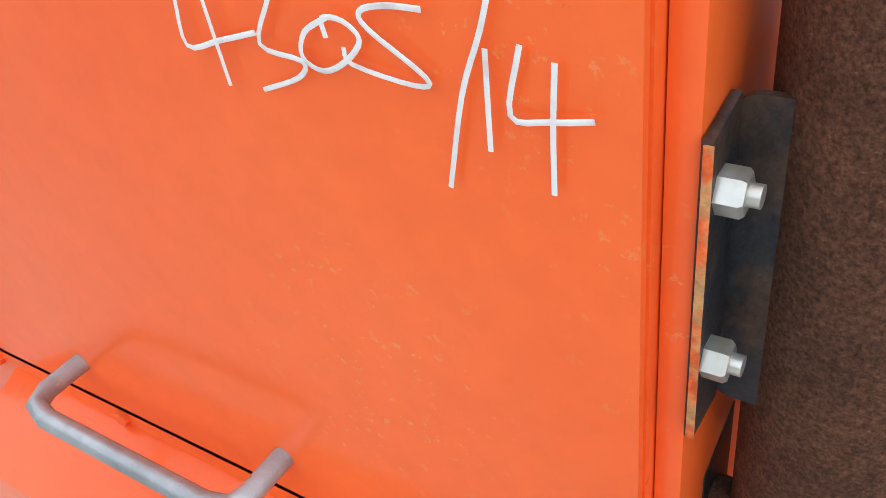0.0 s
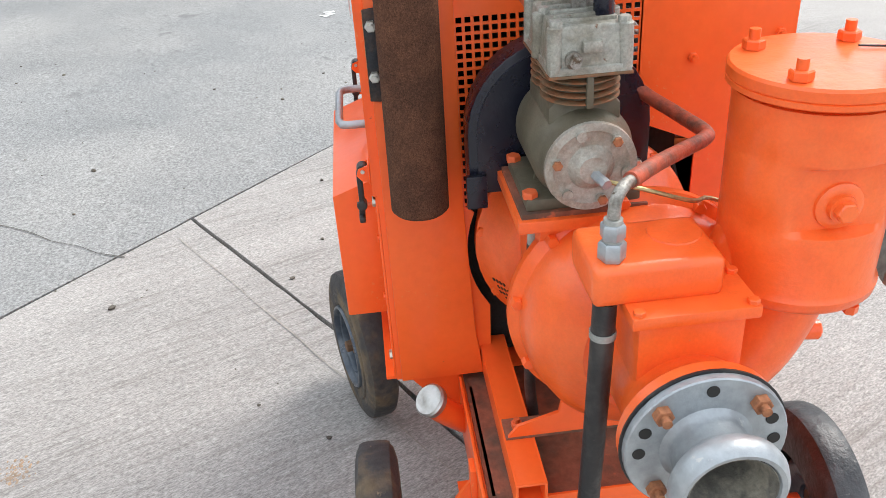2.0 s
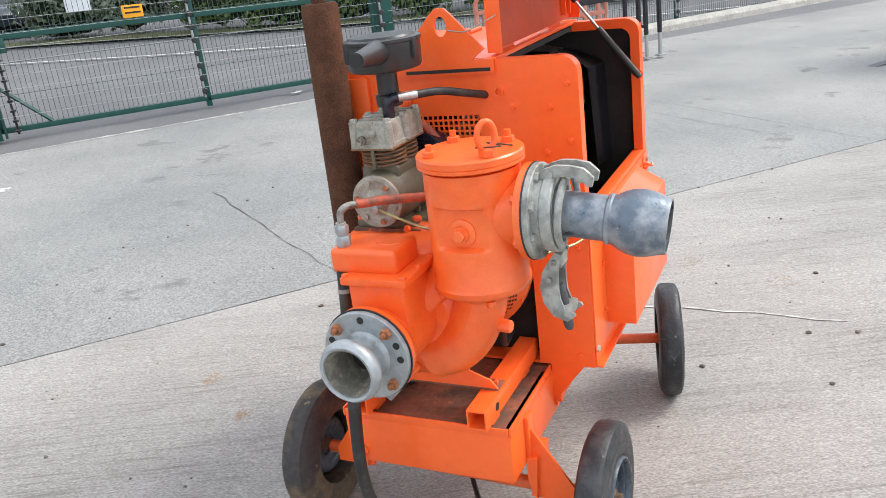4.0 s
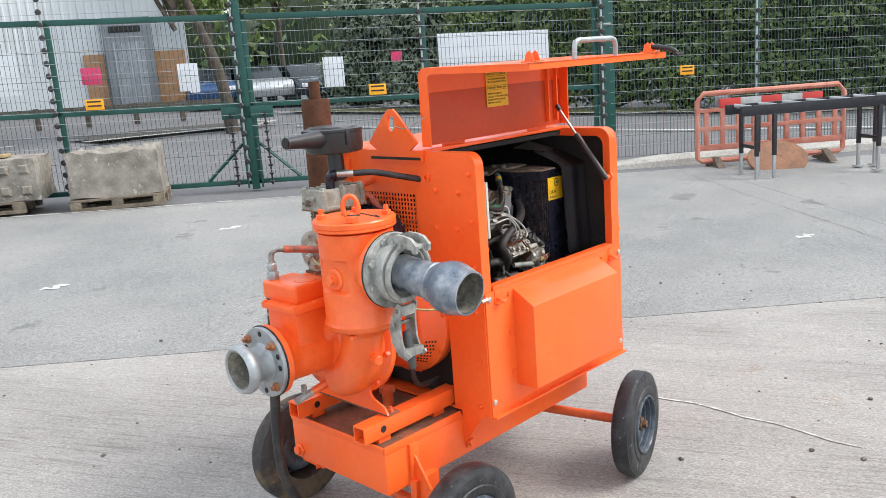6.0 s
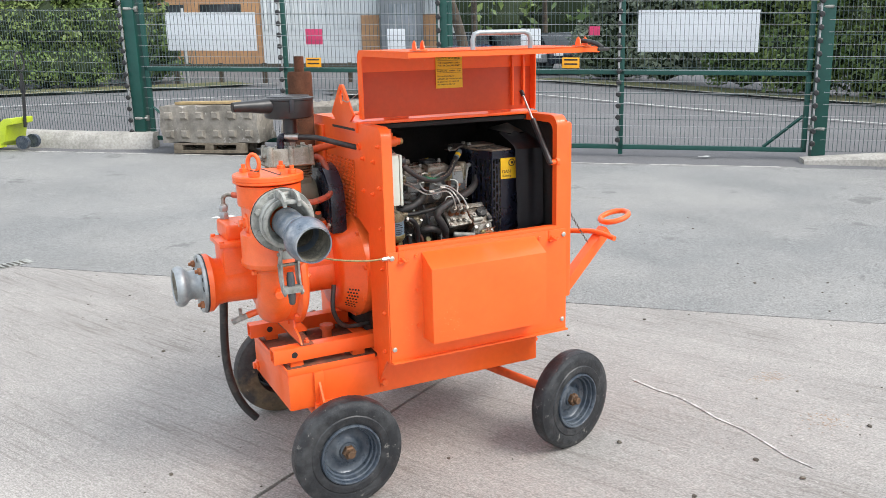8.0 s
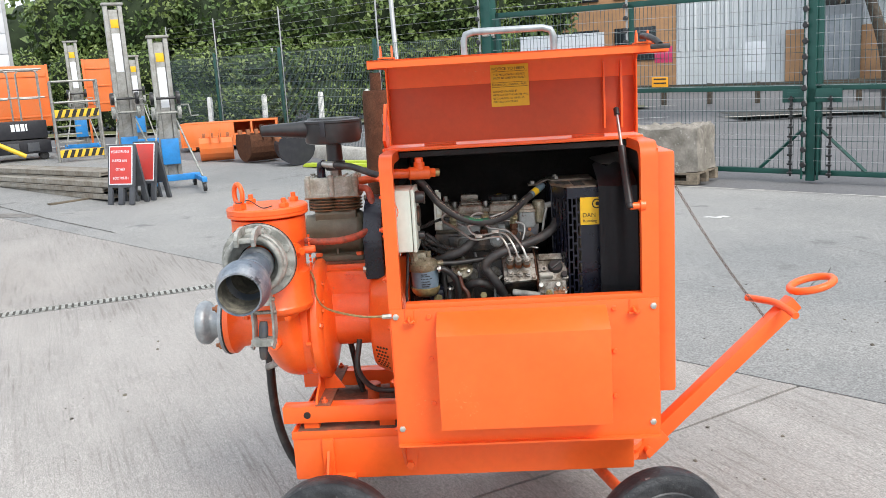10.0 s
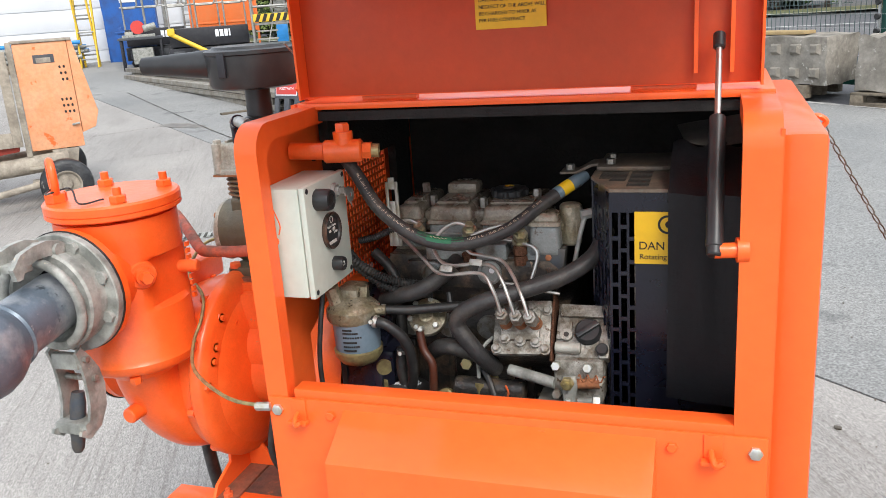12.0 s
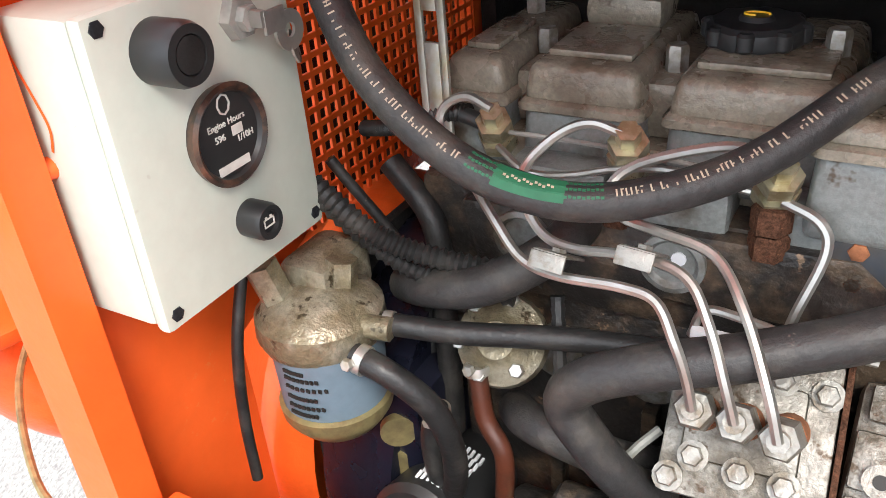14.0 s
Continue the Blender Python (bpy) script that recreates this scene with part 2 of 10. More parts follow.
INK = mat("black_ink", (0.015, 0.014, 0.012), 0.6)
GREEN_INK = mat("green_ink", (0.015, 0.13, 0.06), 0.6)
CREAM_INK = mat("cream_ink", (0.45, 0.38, 0.28), 0.6)
CONCRETE = mat("brushed_concrete", (0.325, 0.308, 0.286), 0.85, 0, (0.246, 0.233, 0.217), 1.1, 0.38, 0.66, 0.12, 0.7, 110, stretch=(2.2, 0.9, 1, -62), spots=(0.39, 0.375, 0.35), spot_scale=60.0, spot_low=0.66, speck=0.42, speck_scale=190, grooves=0.62, streak=0.10)
CONCRETE_GREY = mat("worn_grey_concrete", (0.200, 0.203, 0.198), 0.85, 0, (0.264, 0.261, 0.248), 0.45, 0.40, 0.62, 0.16, 0.7, 60, spots=(0.158, 0.158, 0.154), spot_scale=1.3, spot_low=0.62, speck=0.44, speck_scale=95, streak=0.13)
ASPHALT = mat("road_asphalt", (0.125, 0.125, 0.130), 0.9, 0, (0.155, 0.155, 0.158), 0.4, 0.4, 0.65, 0.18, 0.3, 60, speck=0.25, speck_scale=60)
JOINT = mat("dark_joint", (0.045, 0.042, 0.038), 0.95, 0, (0.09, 0.085, 0.07), 3, 0.45, 0.65, 0.3)
KERB = mat("kerb_concrete", (0.40, 0.385, 0.35), 0.9, 0, (0.30, 0.29, 0.26), 3, 0.4, 0.65, 0.2, 0.4, 40)
LINE_WHITE = mat("worn_road_marking", (0.56, 0.56, 0.54), 0.8, 0, (0.33, 0.33, 0.32), 5, 0.5, 0.65, 0.15)
FAINT_WHITE = mat("worn_chalky_line", (0.42, 0.41, 0.385), 0.9, 0, (0.27, 0.262, 0.245), 9, 0.44, 0.58, 0.2)
BLOCK_GREY = mat("weathered_concrete_block", (0.30, 0.275, 0.235), 0.95, 0, (0.165, 0.150, 0.125), 4, 0.42, 0.66, 0.22, 0.8, 22, spots=(0.43, 0.41, 0.365), spot_scale=9, spot_low=0.62)
PALLET = mat("weathered_pallet_wood", (0.20, 0.165, 0.12), 0.85, 0, (0.11, 0.09, 0.065), 8, 0.4, 0.65, 0.2, 0.3, 50, rand=0.25)
FENCE_GREEN = mat("green_powder_coat", (0.004, 0.058, 0.046), 0.45, 0, (0.007, 0.075, 0.058), 4, 0.4, 0.7, 0.05)
FENCE_WIRE = mat("green_grey_wire", (0.075, 0.115, 0.115), 0.5, 0.1, (0.055, 0.085, 0.085), 4, 0.4, 0.7, 0.05)
STEEL_GREY = mat("grey_steel", (0.42, 0.43, 0.43), 0.5, 0.4, (0.33, 0.34, 0.34), 8, 0.4, 0.7, 0.08)
SIGN_WHITE = mat("white_sign_panel", (0.80, 0.83, 0.86), 0.5, 0, (0.74, 0.77, 0.80), 2, 0.4, 0.7, 0.03)
SIGN_PINK = mat("pink_sign", (0.72, 0.05, 0.16), 0.5)
SIGN_RED = mat("red_sign", (0.60, 0.05, 0.04), 0.5, 0, (0.5, 0.06, 0.05), 6, 0.4, 0.7, 0.05)
SIGN_AMBER = mat("amber_sign", (0.82, 0.36, 0.01), 0.5)
LEAF = mat("hedge_leaves", (0.065, 0.120, 0.026), 0.55, 0, (0.150, 0.205, 0.052), 0.9, 0.42, 0.62, 0.45, 0, 40)
LEAF_LIGHT = mat("tree_leaves", (0.105, 0.175, 0.035), 0.55, 0, (0.21, 0.27, 0.085), 0.9, 0.4, 0.65, 0.4, 0, 40)
LEAF_SILVER = mat("silver_leaves", (0.20, 0.24, 0.165), 0.55, 0, (0.10, 0.14, 0.075), 0.9, 0.4, 0.65, 0.4, 0, 40)
GRASS = mat("dry_grass", (0.16, 0.15, 0.07), 0.9, 0, (0.08, 0.10, 0.035), 2, 0.4, 0.65, 0.3, 0.6, 40)
BARK = mat("bark", (0.09, 0.07, 0.05), 0.9, 0, (0.05, 0.04, 0.03), 8, 0.4, 0.6, 0.3)
CLAD = mat("pale_cladding", (0.66, 0.70, 0.72), 0.5, 0, (0.58, 0.62, 0.64), 0.6, 0.4, 0.65, 0.04)
GLASS_GREY = mat("grey_door_glass", (0.22, 0.25, 0.28), 0.15, 0, (0.32, 0.35, 0.38), 1.5, 0.4, 0.65, 0.04)
CLAD_DARK = mat("grey_cladding", (0.22, 0.24, 0.26), 0.5, 0, (0.17, 0.19, 0.21), 0.6, 0.4, 0.65, 0.04)
BRICK = mat("buff_brick", (0.46, 0.26, 0.13), 0.85, 0, (0.38, 0.22, 0.12), 3, 0.4, 0.65, 0.12)
GLASS_DARK = mat("dark_window_glass", (0.02, 0.025, 0.03), 0.08)
LIME = mat("lime_yellow_paint", (0.50, 0.62, 0.03), 0.45, 0, (0.42, 0.52, 0.04), 4, 0.4, 0.65, 0.08)
BARRIER_RED = mat("faded_red_plastic", (0.46, 0.145, 0.095), 0.6, 0, (0.55, 0.25, 0.18), 5, 0.4, 0.65, 0.06)
CAR_DARK = mat("dark_car_paint", (0.03, 0.04, 0.055), 0.25, 0.2, coat=0.5)
CAR_SILVER = mat("silver_car_paint", (0.40, 0.42, 0.44), 0.3, 0.4, coat=0.5)
NAVY = mat("blue_black_paint", (0.006, 0.0075, 0.017), 0.28, 0, (0.012, 0.013, 0.022), 10, 0.4, 0.7, 0.08, 0.2, 60, spots=(0.14, 0.13, 0.12), spot_scale=70, spot_low=0.78)
GALV_BLUE = mat("blue_grey_galvanised", (0.13, 0.165, 0.205), 0.38, 0.35, (0.32, 0.34, 0.36), 11, 0.47, 0.62, 0.10, 0.25, 90, spots=(0.055, 0.070, 0.085), spot_scale=16, spot_low=0.62, chips=(0.45, 0.46, 0.45, 60.0, 0.66))
CHAIN = mat("dull_chain", (0.16, 0.14, 0.11), 0.6, 0.6, (0.10, 0.07, 0.05), 60, 0.4, 0.6, 0.1)
PORT_GREY = mat("grey_casting", (0.200, 0.213, 0.207), 0.34, 0.05, (0.095, 0.082, 0.062), 20, 0.52, 0.66, 0.10, 0.35, 110, spots=(0.07, 0.05, 0.033), spot_scale=30, spot_low=0.65, speck=0.15, speck_scale=240)
STEEL_BLUE = mat("blued_steel", (0.06, 0.07, 0.085), 0.5, 0.3, (0.09, 0.08, 0.07), 30, 0.4, 0.65, 0.1)
FLAP = mat("worn_grey_rubber", (0.21, 0.195, 0.165), 0.7, 0, (0.15, 0.14, 0.12), 14, 0.4, 0.7, 0.1, 0.3, 90)
SHEET = mat("black_rubber_sheet", (0.012, 0.012, 0.015), 0.5, 0, (0.019, 0.018, 0.021), 8, 0.4, 0.7, 0.1, 0.2, 90)
CAR_BLUE = mat("blue_car_paint", (0.02, 0.06, 0.16), 0.25, 0.2, coat=0.5)


# ---- mesh tools ----
def fresh():
    return bmesh.new()


def merge(bm, src, m=None):
    """Joins a small bmesh into bm."""
    if m is not None:
        src.transform(m)
    idx = {v: bm.verts.new(v.co) for v in src.verts}
    for fc in src.faces:
        bm.faces.new([idx[v] for v in fc.verts])
    src.free()


def box(bm, lo, hi, bev=0.0, m=None, seg=2):
    """An axis-aligned block between two corners, its edges rounded."""
    b = bmesh.new()
    bmesh.ops.create_cube(b, size=1.0)
    lo, hi = Vector(lo), Vector(hi)
    for v in b.verts:
        v.co = Vector([(lo[i] + hi[i]) / 2 + v.co[i] * (hi[i] - lo[i]) for i in range(3)])
    if bev:
        bmesh.ops.bevel(b, geom=list(b.edges), offset=bev, segments=seg, affect="EDGES", profile=0.6)
    merge(bm, b, m)


def frame_of(axis):
    """A rotation that takes z onto the axis."""
    if isinstance(axis, str):
        axis = {"x": (1, 0, 0), "y": (0, 1, 0), "z": (0, 0, 1), "-x": (-1, 0, 0), "-y": (0, -1, 0), "-z": (0, 0, -1)}[axis]
    return Vector(axis).normalized().to_track_quat("Z", "Y").to_matrix().to_4x4()


def lathe(bm, origin, axis, profile, seg=28, turn=0.0, start=0.0, sweep=360.0):
    """Revolves (distance along the axis, radius) pairs."""
    m = Matrix.Translation(origin) @ frame_of(axis)
    full = abs(sweep - 360) < 1e-6
    n = seg if full else seg + 1
    rings = []
    for d, r in profile:
        if r < 1e-6:
            rings.append([bm.verts.new(m @ Vector((0, 0, d)))])
        else:
            rings.append([bm.verts.new(m @ Vector((r * math.cos(a), r * math.sin(a), d))) for a in [radians(start + sweep * (i + turn) / seg) for i in range(n)]])
    for p, q in zip(rings, rings[1:]):
        for i in range(seg):
            j = (i + 1) % n
            if len(p) == 1 and len(q) > 1:
                bm.faces.new((p[0], q[j], q[i]))
            elif len(q) == 1 and len(p) > 1:
                bm.faces.new((p[i], p[j], q[0]))
            elif len(p) > 1:
                bm.faces.new((p[i], p[j], q[j], q[i]))


def cyl(bm, a, b, r, r2=None, seg=20, bev=0.0):
    a, b = Vector(a), Vector(b)
    d = (b - a).length
    r2 = r if r2 is None else r2
    if bev:
        prof = [(0, 0), (0, r - bev), (bev, r), (d - bev, r2), (d, r2 - bev), (d, 0)]
    else:
        prof = [(0, 0), (0, r), (d, r2), (d, 0)]
    lathe(bm, a, b - a, prof, seg)


def hexa(bm, a, axis, r, h, stud=0.0, turn=0.0):
    """A hexagon nut or bolt head with chamfered corners and, if wanted, a stud end."""
    lathe(bm, a, axis, [(0, 0), (0, r), (h * 0.85, r), (h, r * 0.86), (h, 0)], 6, turn)
    if stud:
        v = frame_of(axis) @ Vector((0, 0, 1))
        cyl(bm, Vector(a) + v * h, Vector(a) + v * (h + stud), r * 0.5, seg=10)


def spline(pts, per=6):
    pts = [Vector(p) for p in pts]
    if len(pts) < 3:
        return pts
    ext = [2 * pts[0] - pts[1]] + pts + [2 * pts[-1] - pts[-2]]
    out = []
    for i in range(1, len(ext) - 2):
        p0, p1, p2, p3 = ext[i - 1:i + 3]
        for k in range(per):
            t = k / per
            out.append(0.5 * ((2 * p1) + (p2 - p0) * t + (2 * p0 - 5 * p1 + 4 * p2 - p3) * t * t + (3 * p1 - p0 - 3 * p2 + p3) * t ** 3))
    return out + [pts[-1]]


def tube(bm, pts, r, seg=10, per=6, smooth=True, closed=False, ribs=0.0):
    """A round bar or hose along a line; r may be a function of 0 to 1."""
    p = spline(pts, per) if smooth else [Vector(q) for q in pts]
    n = len(p)
    rings, prev = [], None
    for i, c in enumerate(p):
        d = (p[(i + 1) % n] - p[i - 1]) if closed else (p[min(i + 1, n - 1)] - p[max(i - 1, 0)])
        d.normalize()
        if prev is None:
            u = d.orthogonal().normalized()
        else:
            u = (prev - d * prev.dot(d)).normalized()
        prev = u
        w = d.cross(u)
        rr = r(i / max(1, n - 1)) if callable(r) else r
        if ribs and i % 2:
            rr *= 1 - ribs
        rings.append([bm.verts.new(c + (u * math.cos(a) + w * math.sin(a)) * rr) for a in [2 * math.pi * k / seg for k in range(seg)]])
    pairs = list(zip(rings, rings[1:])) + ([(rings[-1], rings[0])] if closed else [])
    for a, b in pairs:
        for k in range(seg):
            bm.faces.new((a[k], a[(k + 1) % seg], b[(k + 1) % seg], b[k]))
    if not closed:
        bm.faces.new(rings[0][::-1])
        bm.faces.new(rings[-1])


def prism(bm, poly, axis, lo, hi, bev=0.0):
    """Extrudes a flat outline between two values of an axis; the outline's coordinates are the other two axes in order."""
    k = "xyz".index(axis)

    def at(p, v):
        c = list(p)
        c.insert(k, v)
        return Vector(c)
    b = bmesh.new()
    a = [b.verts.new(at(p, lo)) for p in poly]
    c = [b.verts.new(at(p, hi)) for p in poly]
    n = len(poly)
    b.faces.new(a)
    b.faces.new(c[::-1])
    for i in range(n):
        b.faces.new((a[i], c[i], c[(i + 1) % n], a[(i + 1) % n]))
    bmesh.ops.recalc_face_normals(b, faces=b.faces)
    if bev:
        bmesh.ops.bevel(b, geom=list(b.edges), offset=bev, segments=2, affect="EDGES", profile=0.6)
    merge(bm, b)


def arc(cx, cy, r, a0, a1, n=8):
    return [(cx + r * math.cos(radians(a0 + (a1 - a0) * i / n)), cy + r * math.sin(radians(a0 + (a1 - a0) * i / n))) for i in range(n + 1)]


def ring_plate(bm, origin, axis, outer, inner, thick, seg=40):
    lathe(bm, origin, axis, [(0, inner), (0, outer - 0.002), (0.002, outer), (thick - 0.002, outer), (thick, outer - 0.002), (thick, inner), (0, inner)], seg)


BASE = {}


def thing(name, loc, label, category, group="", kind=""):
    ob = new(name)
    ob.location = loc
    ob.empty_display_size = 0.1
    BASE[ob] = Vector(loc)
    return tagged(ob, label, category, group, kind)


def mesh_of(name, bm, material, sharp=38):
    me = bpy.data.meshes.new(name)
    bmesh.ops.recalc_face_normals(bm, faces=bm.faces)
    bm.to_mesh(me)
    bm.free()
    for mm in (material if isinstance(material, (list, tuple)) else [material]):
        me.materials.append(mm)
    me.shade_smooth()
    me.set_sharp_from_angle(angle=radians(sharp))
    return me


def part(name, bm, material, parent, label="", sharp=38):
    """Links a bmesh, drawn in world places, as one mesh under a thing or a part."""
    loc = BASE[parent]
    bm.transform(Matrix.Translation(-loc))
    ob = new(name, mesh_of(name, bm, material, sharp))
    ob.parent = parent
    BASE[ob] = loc
    return tagged(ob, label)


def solo(name, bm, material, label="", category="", group="", kind="", sharp=38):
    """A thing that is one mesh; its origin is put at its base."""
    xs = [v.co for v in bm.verts]
    loc = Vector((sum(c.x for c in xs) / len(xs), sum(c.y for c in xs) / len(xs), min(c.z for c in xs)))
    bm.transform(Matrix.Translation(-loc))
    ob = new(name, mesh_of(name, bm, material, sharp))
    ob.location = loc
    BASE[ob] = loc
    return tagged(ob, label, category, group, kind)


def one(name, material, parent, fn, *args, label="", **kw):
    """One part made by a single call of a mesh tool."""
    bm = fresh()
    fn(bm, *args, **kw)
    return part(name, bm, material, parent, label)


def text(name, body, size, m, material, parent, label=""):
    """Flat lettering in the built-in font, turned into a mesh: x runs along the line, y up, at pose m."""
    cu = bpy.data.curves.new(name, "FONT")
    cu.body, cu.size, cu.align_x, cu.extrude = body, size, "LEFT", 0.0003
    tmp = new(name, cu)
    me = bpy.data.meshes.new_from_object(tmp.evaluated_get(bpy.context.evaluated_depsgraph_get()))
    bpy.data.objects.remove(tmp)
    bpy.data.curves.remove(cu)
    loc = BASE[parent]
    me.transform(Matrix.Translation(-loc) @ m)
    me.materials.clear()
    me.materials.append(material)
    ob = new(name, me)
    ob.parent = parent
    BASE[ob] = loc
    return tagged(ob, label)


def ground_z(x, y):
    return 0.03 * (y + 0.44) - 0.013 * (x - 0.3)


# ---- ground: one sheet, slabs, road ----
UD, VD = Vector((0.777, -0.629)), Vector((0.629, 0.777))


def uv(u, v, dz=0.0):
    """A place on the ground from the distances along and across the slab joint."""
    p = UD * u + VD * v
    return Vector((p.x, p.y, ground_z(p.x, p.y) + dz))


bm = fresh()
cells = {}
US, VS = [-400, -60, -14, -6, 0, 6, 14, 30, 60, 400], [-400, -60, -14, -6, 0, 2.15, 5, 8.4, 14, 30, 60, 400]
for i, u in enumerate(US):
    for j, v in enumerate(VS):
        cells[i, j] = bm.verts.new(uv(u, v, -0.030))
for i in range(len(US) - 1):
    for j in range(len(VS) - 1):
        bm.faces.new((cells[i, j], cells[i + 1, j], cells[i + 1, j + 1], cells[i, j + 1]))
me = mesh_of("ground", bm, ASPHALT)
ground = new("ground", me)
BASE[ground] = Vector((0, 0, 0))
tagged(ground, "grey asphalt road and yard ground on a slight slope", "ground", kind="structure")


def slab(poly, material, label):
    """One cast slab with a recessed joint round it; the outline runs in joint coordinates."""
    b = fresh()
    ragged = []
    for p, q in zip(poly, poly[1:] + poly[:1]):
        p, q = Vector(p), Vector(q)
        k = max(1, min(160, int((q - p).length / 0.11)))
        ragged += [p.lerp(q, (i + (random.uniform(-0.3, 0.3) if i else 0)) / k) + (Vector((random.uniform(-1, 1), random.uniform(-1, 1))) * 0.0028 if i else Vector((0, 0))) for i in range(k)]
    poly = ragged
    top = [b.verts.new(uv(u, v)) for u, v in poly]
    low = [b.verts.new(uv(u, v, -0.029)) for u, v in poly]
    b.faces.new(top)
    for i in range(len(poly)):
        j = (i + 1) % len(poly)
        b.faces.new((top[i], low[i], low[j], top[j]))
    return part("concrete_slab", b, material, ground, label)


GAP, V0 = 0.0055, 2.062


def far_edge(u):
    return 6.53 + (u + 16.1) * 0.0729


def oblique(v):
    """The joint that runs askew under the pump set."""
    return 0.667 + 0.317 * (v - V0) if v > 1.0 else 0.330 + 0.377 * (v - 1.0)


for poly in ([(-9, -14), (oblique(-14) - GAP, -14), (oblique(1.0) - 2 * GAP, 1.0), (oblique(V0) - 2 * GAP, V0 - GAP), (-9, V0 - GAP)],
             [(oblique(-14) + GAP, -14), (8, -14), (8, V0 - GAP), (oblique(V0) + GAP, V0 - GAP), (oblique(1.0) + GAP, 1.0)],
             [(-22, -14), (-9 - 2 * GAP, -14), (-9 - 2 * GAP, V0 - GAP), (-22, V0 - GAP)],
             [(8 + 2 * GAP, -14), (24, -14), (24, V0 - GAP), (8 + 2 * GAP, V0 - GAP)]):
    slab(poly, CONCRETE, "pale brushed concrete yard slab with worn joints")
for a, b in ((-22, -8.2), (-8.2, 4.55), (4.55, 24)):
    slab([(a + GAP, V0 + GAP), (b, V0 + GAP), (b, far_edge(b)), (a + GAP, far_edge(a))], CONCRETE_GREY, "worn blue-grey concrete yard slab")


def ribbon(name, pts, width, material, label, dz=0.004, jag=0.0, kind="structure", cat="ground"):
    """A thin strip that lies on the ground along a line of places."""
    b = fresh()
    pts = [Vector((*p, 0)) for p in pts]
    fine = []
    for p, q in zip(pts, pts[1:]):
        k = max(1, int((q - p).length / 0.12)) if jag else 1
        fine += [p.lerp(q, i / k) for i in range(k)]
    fine.append(pts[-1])
    rows = []
    for i, p in enumerate(fine):
        d = (fine[min(i + 1, len(fine) - 1)] - fine[max(i - 1, 0)]).normalized()
        w = Vector((-d.y, d.x, 0)) * width / 2
        j = Vector((random.uniform(-jag, jag), random.uniform(-jag, jag), 0))
        k = 1.0 if not jag else random.uniform(0.35, 1.3)
        rows.append([b.verts.new((c.x, c.y, ground_z(c.x, c.y) + dz)) for c in (p + j + w * k, p + j - w * k)])
    for r, t in zip(rows, rows[1:]):
        b.faces.new((r[0], r[1], t[1], t[0]))
    ob = new(name, mesh_of(name, b, material))
    BASE[ob] = Vector((0, 0, 0))
    return tagged(ob, label, cat, kind=kind)


CHALK = mat("dried_white_spill", (0.54, 0.525, 0.495), 0.9, 0, (0.33, 0.315, 0.295), 22, 0.44, 0.58, 0.15)
ribbon("threshold_line", [(-3.2, 11.6), (3.1, 7.2), (7.45, 4.2)], 0.085, FAINT_WHITE, "worn pale line before the gate", jag=0.004)
ribbon("chalk_line", [(1.456, -0.034), (1.53, -0.285), (1.551, -0.654), (1.545, -1.02)], 0.012, CHALK, "chalky white scrape on the concrete", jag=0.016)
for pts in ([(3.15, 4.12), (3.45, 3.42)], [(2.87, 3.4), (2.12, 2.33), (1.77, 1.82), (1.51, 1.38)], [(8.07, 3.36), (6.2, 1.05), (4.9, -0.6)], [(3.9, 4.32), (4.15, 3.53)], [(-3.4, 6.6), (-5.2, 5.2), (-7.4, 3.4)], [(0.2, -1.2), (0.9, -1.9), (1.0, -2.6)]):
    ribbon("crack", pts, 0.006, JOINT, "fine dark crack in the concrete", jag=0.018)
FAINT = mat("faint_joint_line", (0.25, 0.225, 0.195), 0.9, 0, (0.32, 0.295, 0.26), 20, 0.4, 0.6, 0.2)
ribbon("faint_joint", [(1.64, 1.207), (1.156, 0.888), (0.866, 0.699), (0.649, 0.564), (0.2, 0.28)], 0.004, FAINT, "faint second joint", jag=0.003)
for c, r in (((2.6, 5.45), 0.13), ((7.1, 5.4), 0.10), ((5.25, 0.65), 0.09), ((0.48, 4.6), 0.1)):
    pts = [(c[0] + r * (k / 6 - 0.5) * 1.6, c[1] + 0.05 * math.sin(k * 1.7)) for k in range(7)]
    ribbon("paint_fleck", pts, 0.06, LINE_WHITE, "white fleck on the concrete", jag=0.012)
SOIL = mat("rusty_soil", (0.30, 0.20, 0.125), 0.95, 0, (0.24, 0.18, 0.13), 30, 0.4, 0.6, 0.25)
rnd = random.Random(21)
for cx, cy, spread in ((0.37, 1.42, 0.030), (0.16, 1.10, 0.022), (1.95, -0.75, 0.07), (1.35, -1.35, 0.06), (2.1, -0.3, 0.05)):
    bm = fresh()
    for k in range(90):
        x, y = cx + rnd.gauss(0, spread), cy + rnd.gauss(0, spread * 0.7)
        r = rnd.uniform(0.0015, 0.0045)
        b2 = bmesh.new()
        bmesh.ops.create_icosphere(b2, subdivisions=1, radius=r)
        merge(bm, b2, Matrix.Translation((x, y, ground_z(x, y))) @ Matrix.Diagonal((1.6, 1.0, 0.35, 1)))
    tagged(new("soil_crumbs", mesh_of("soil_crumbs", bm, SOIL)), "rust-brown crumbs of soil on the concrete", "soil", kind="stuff")
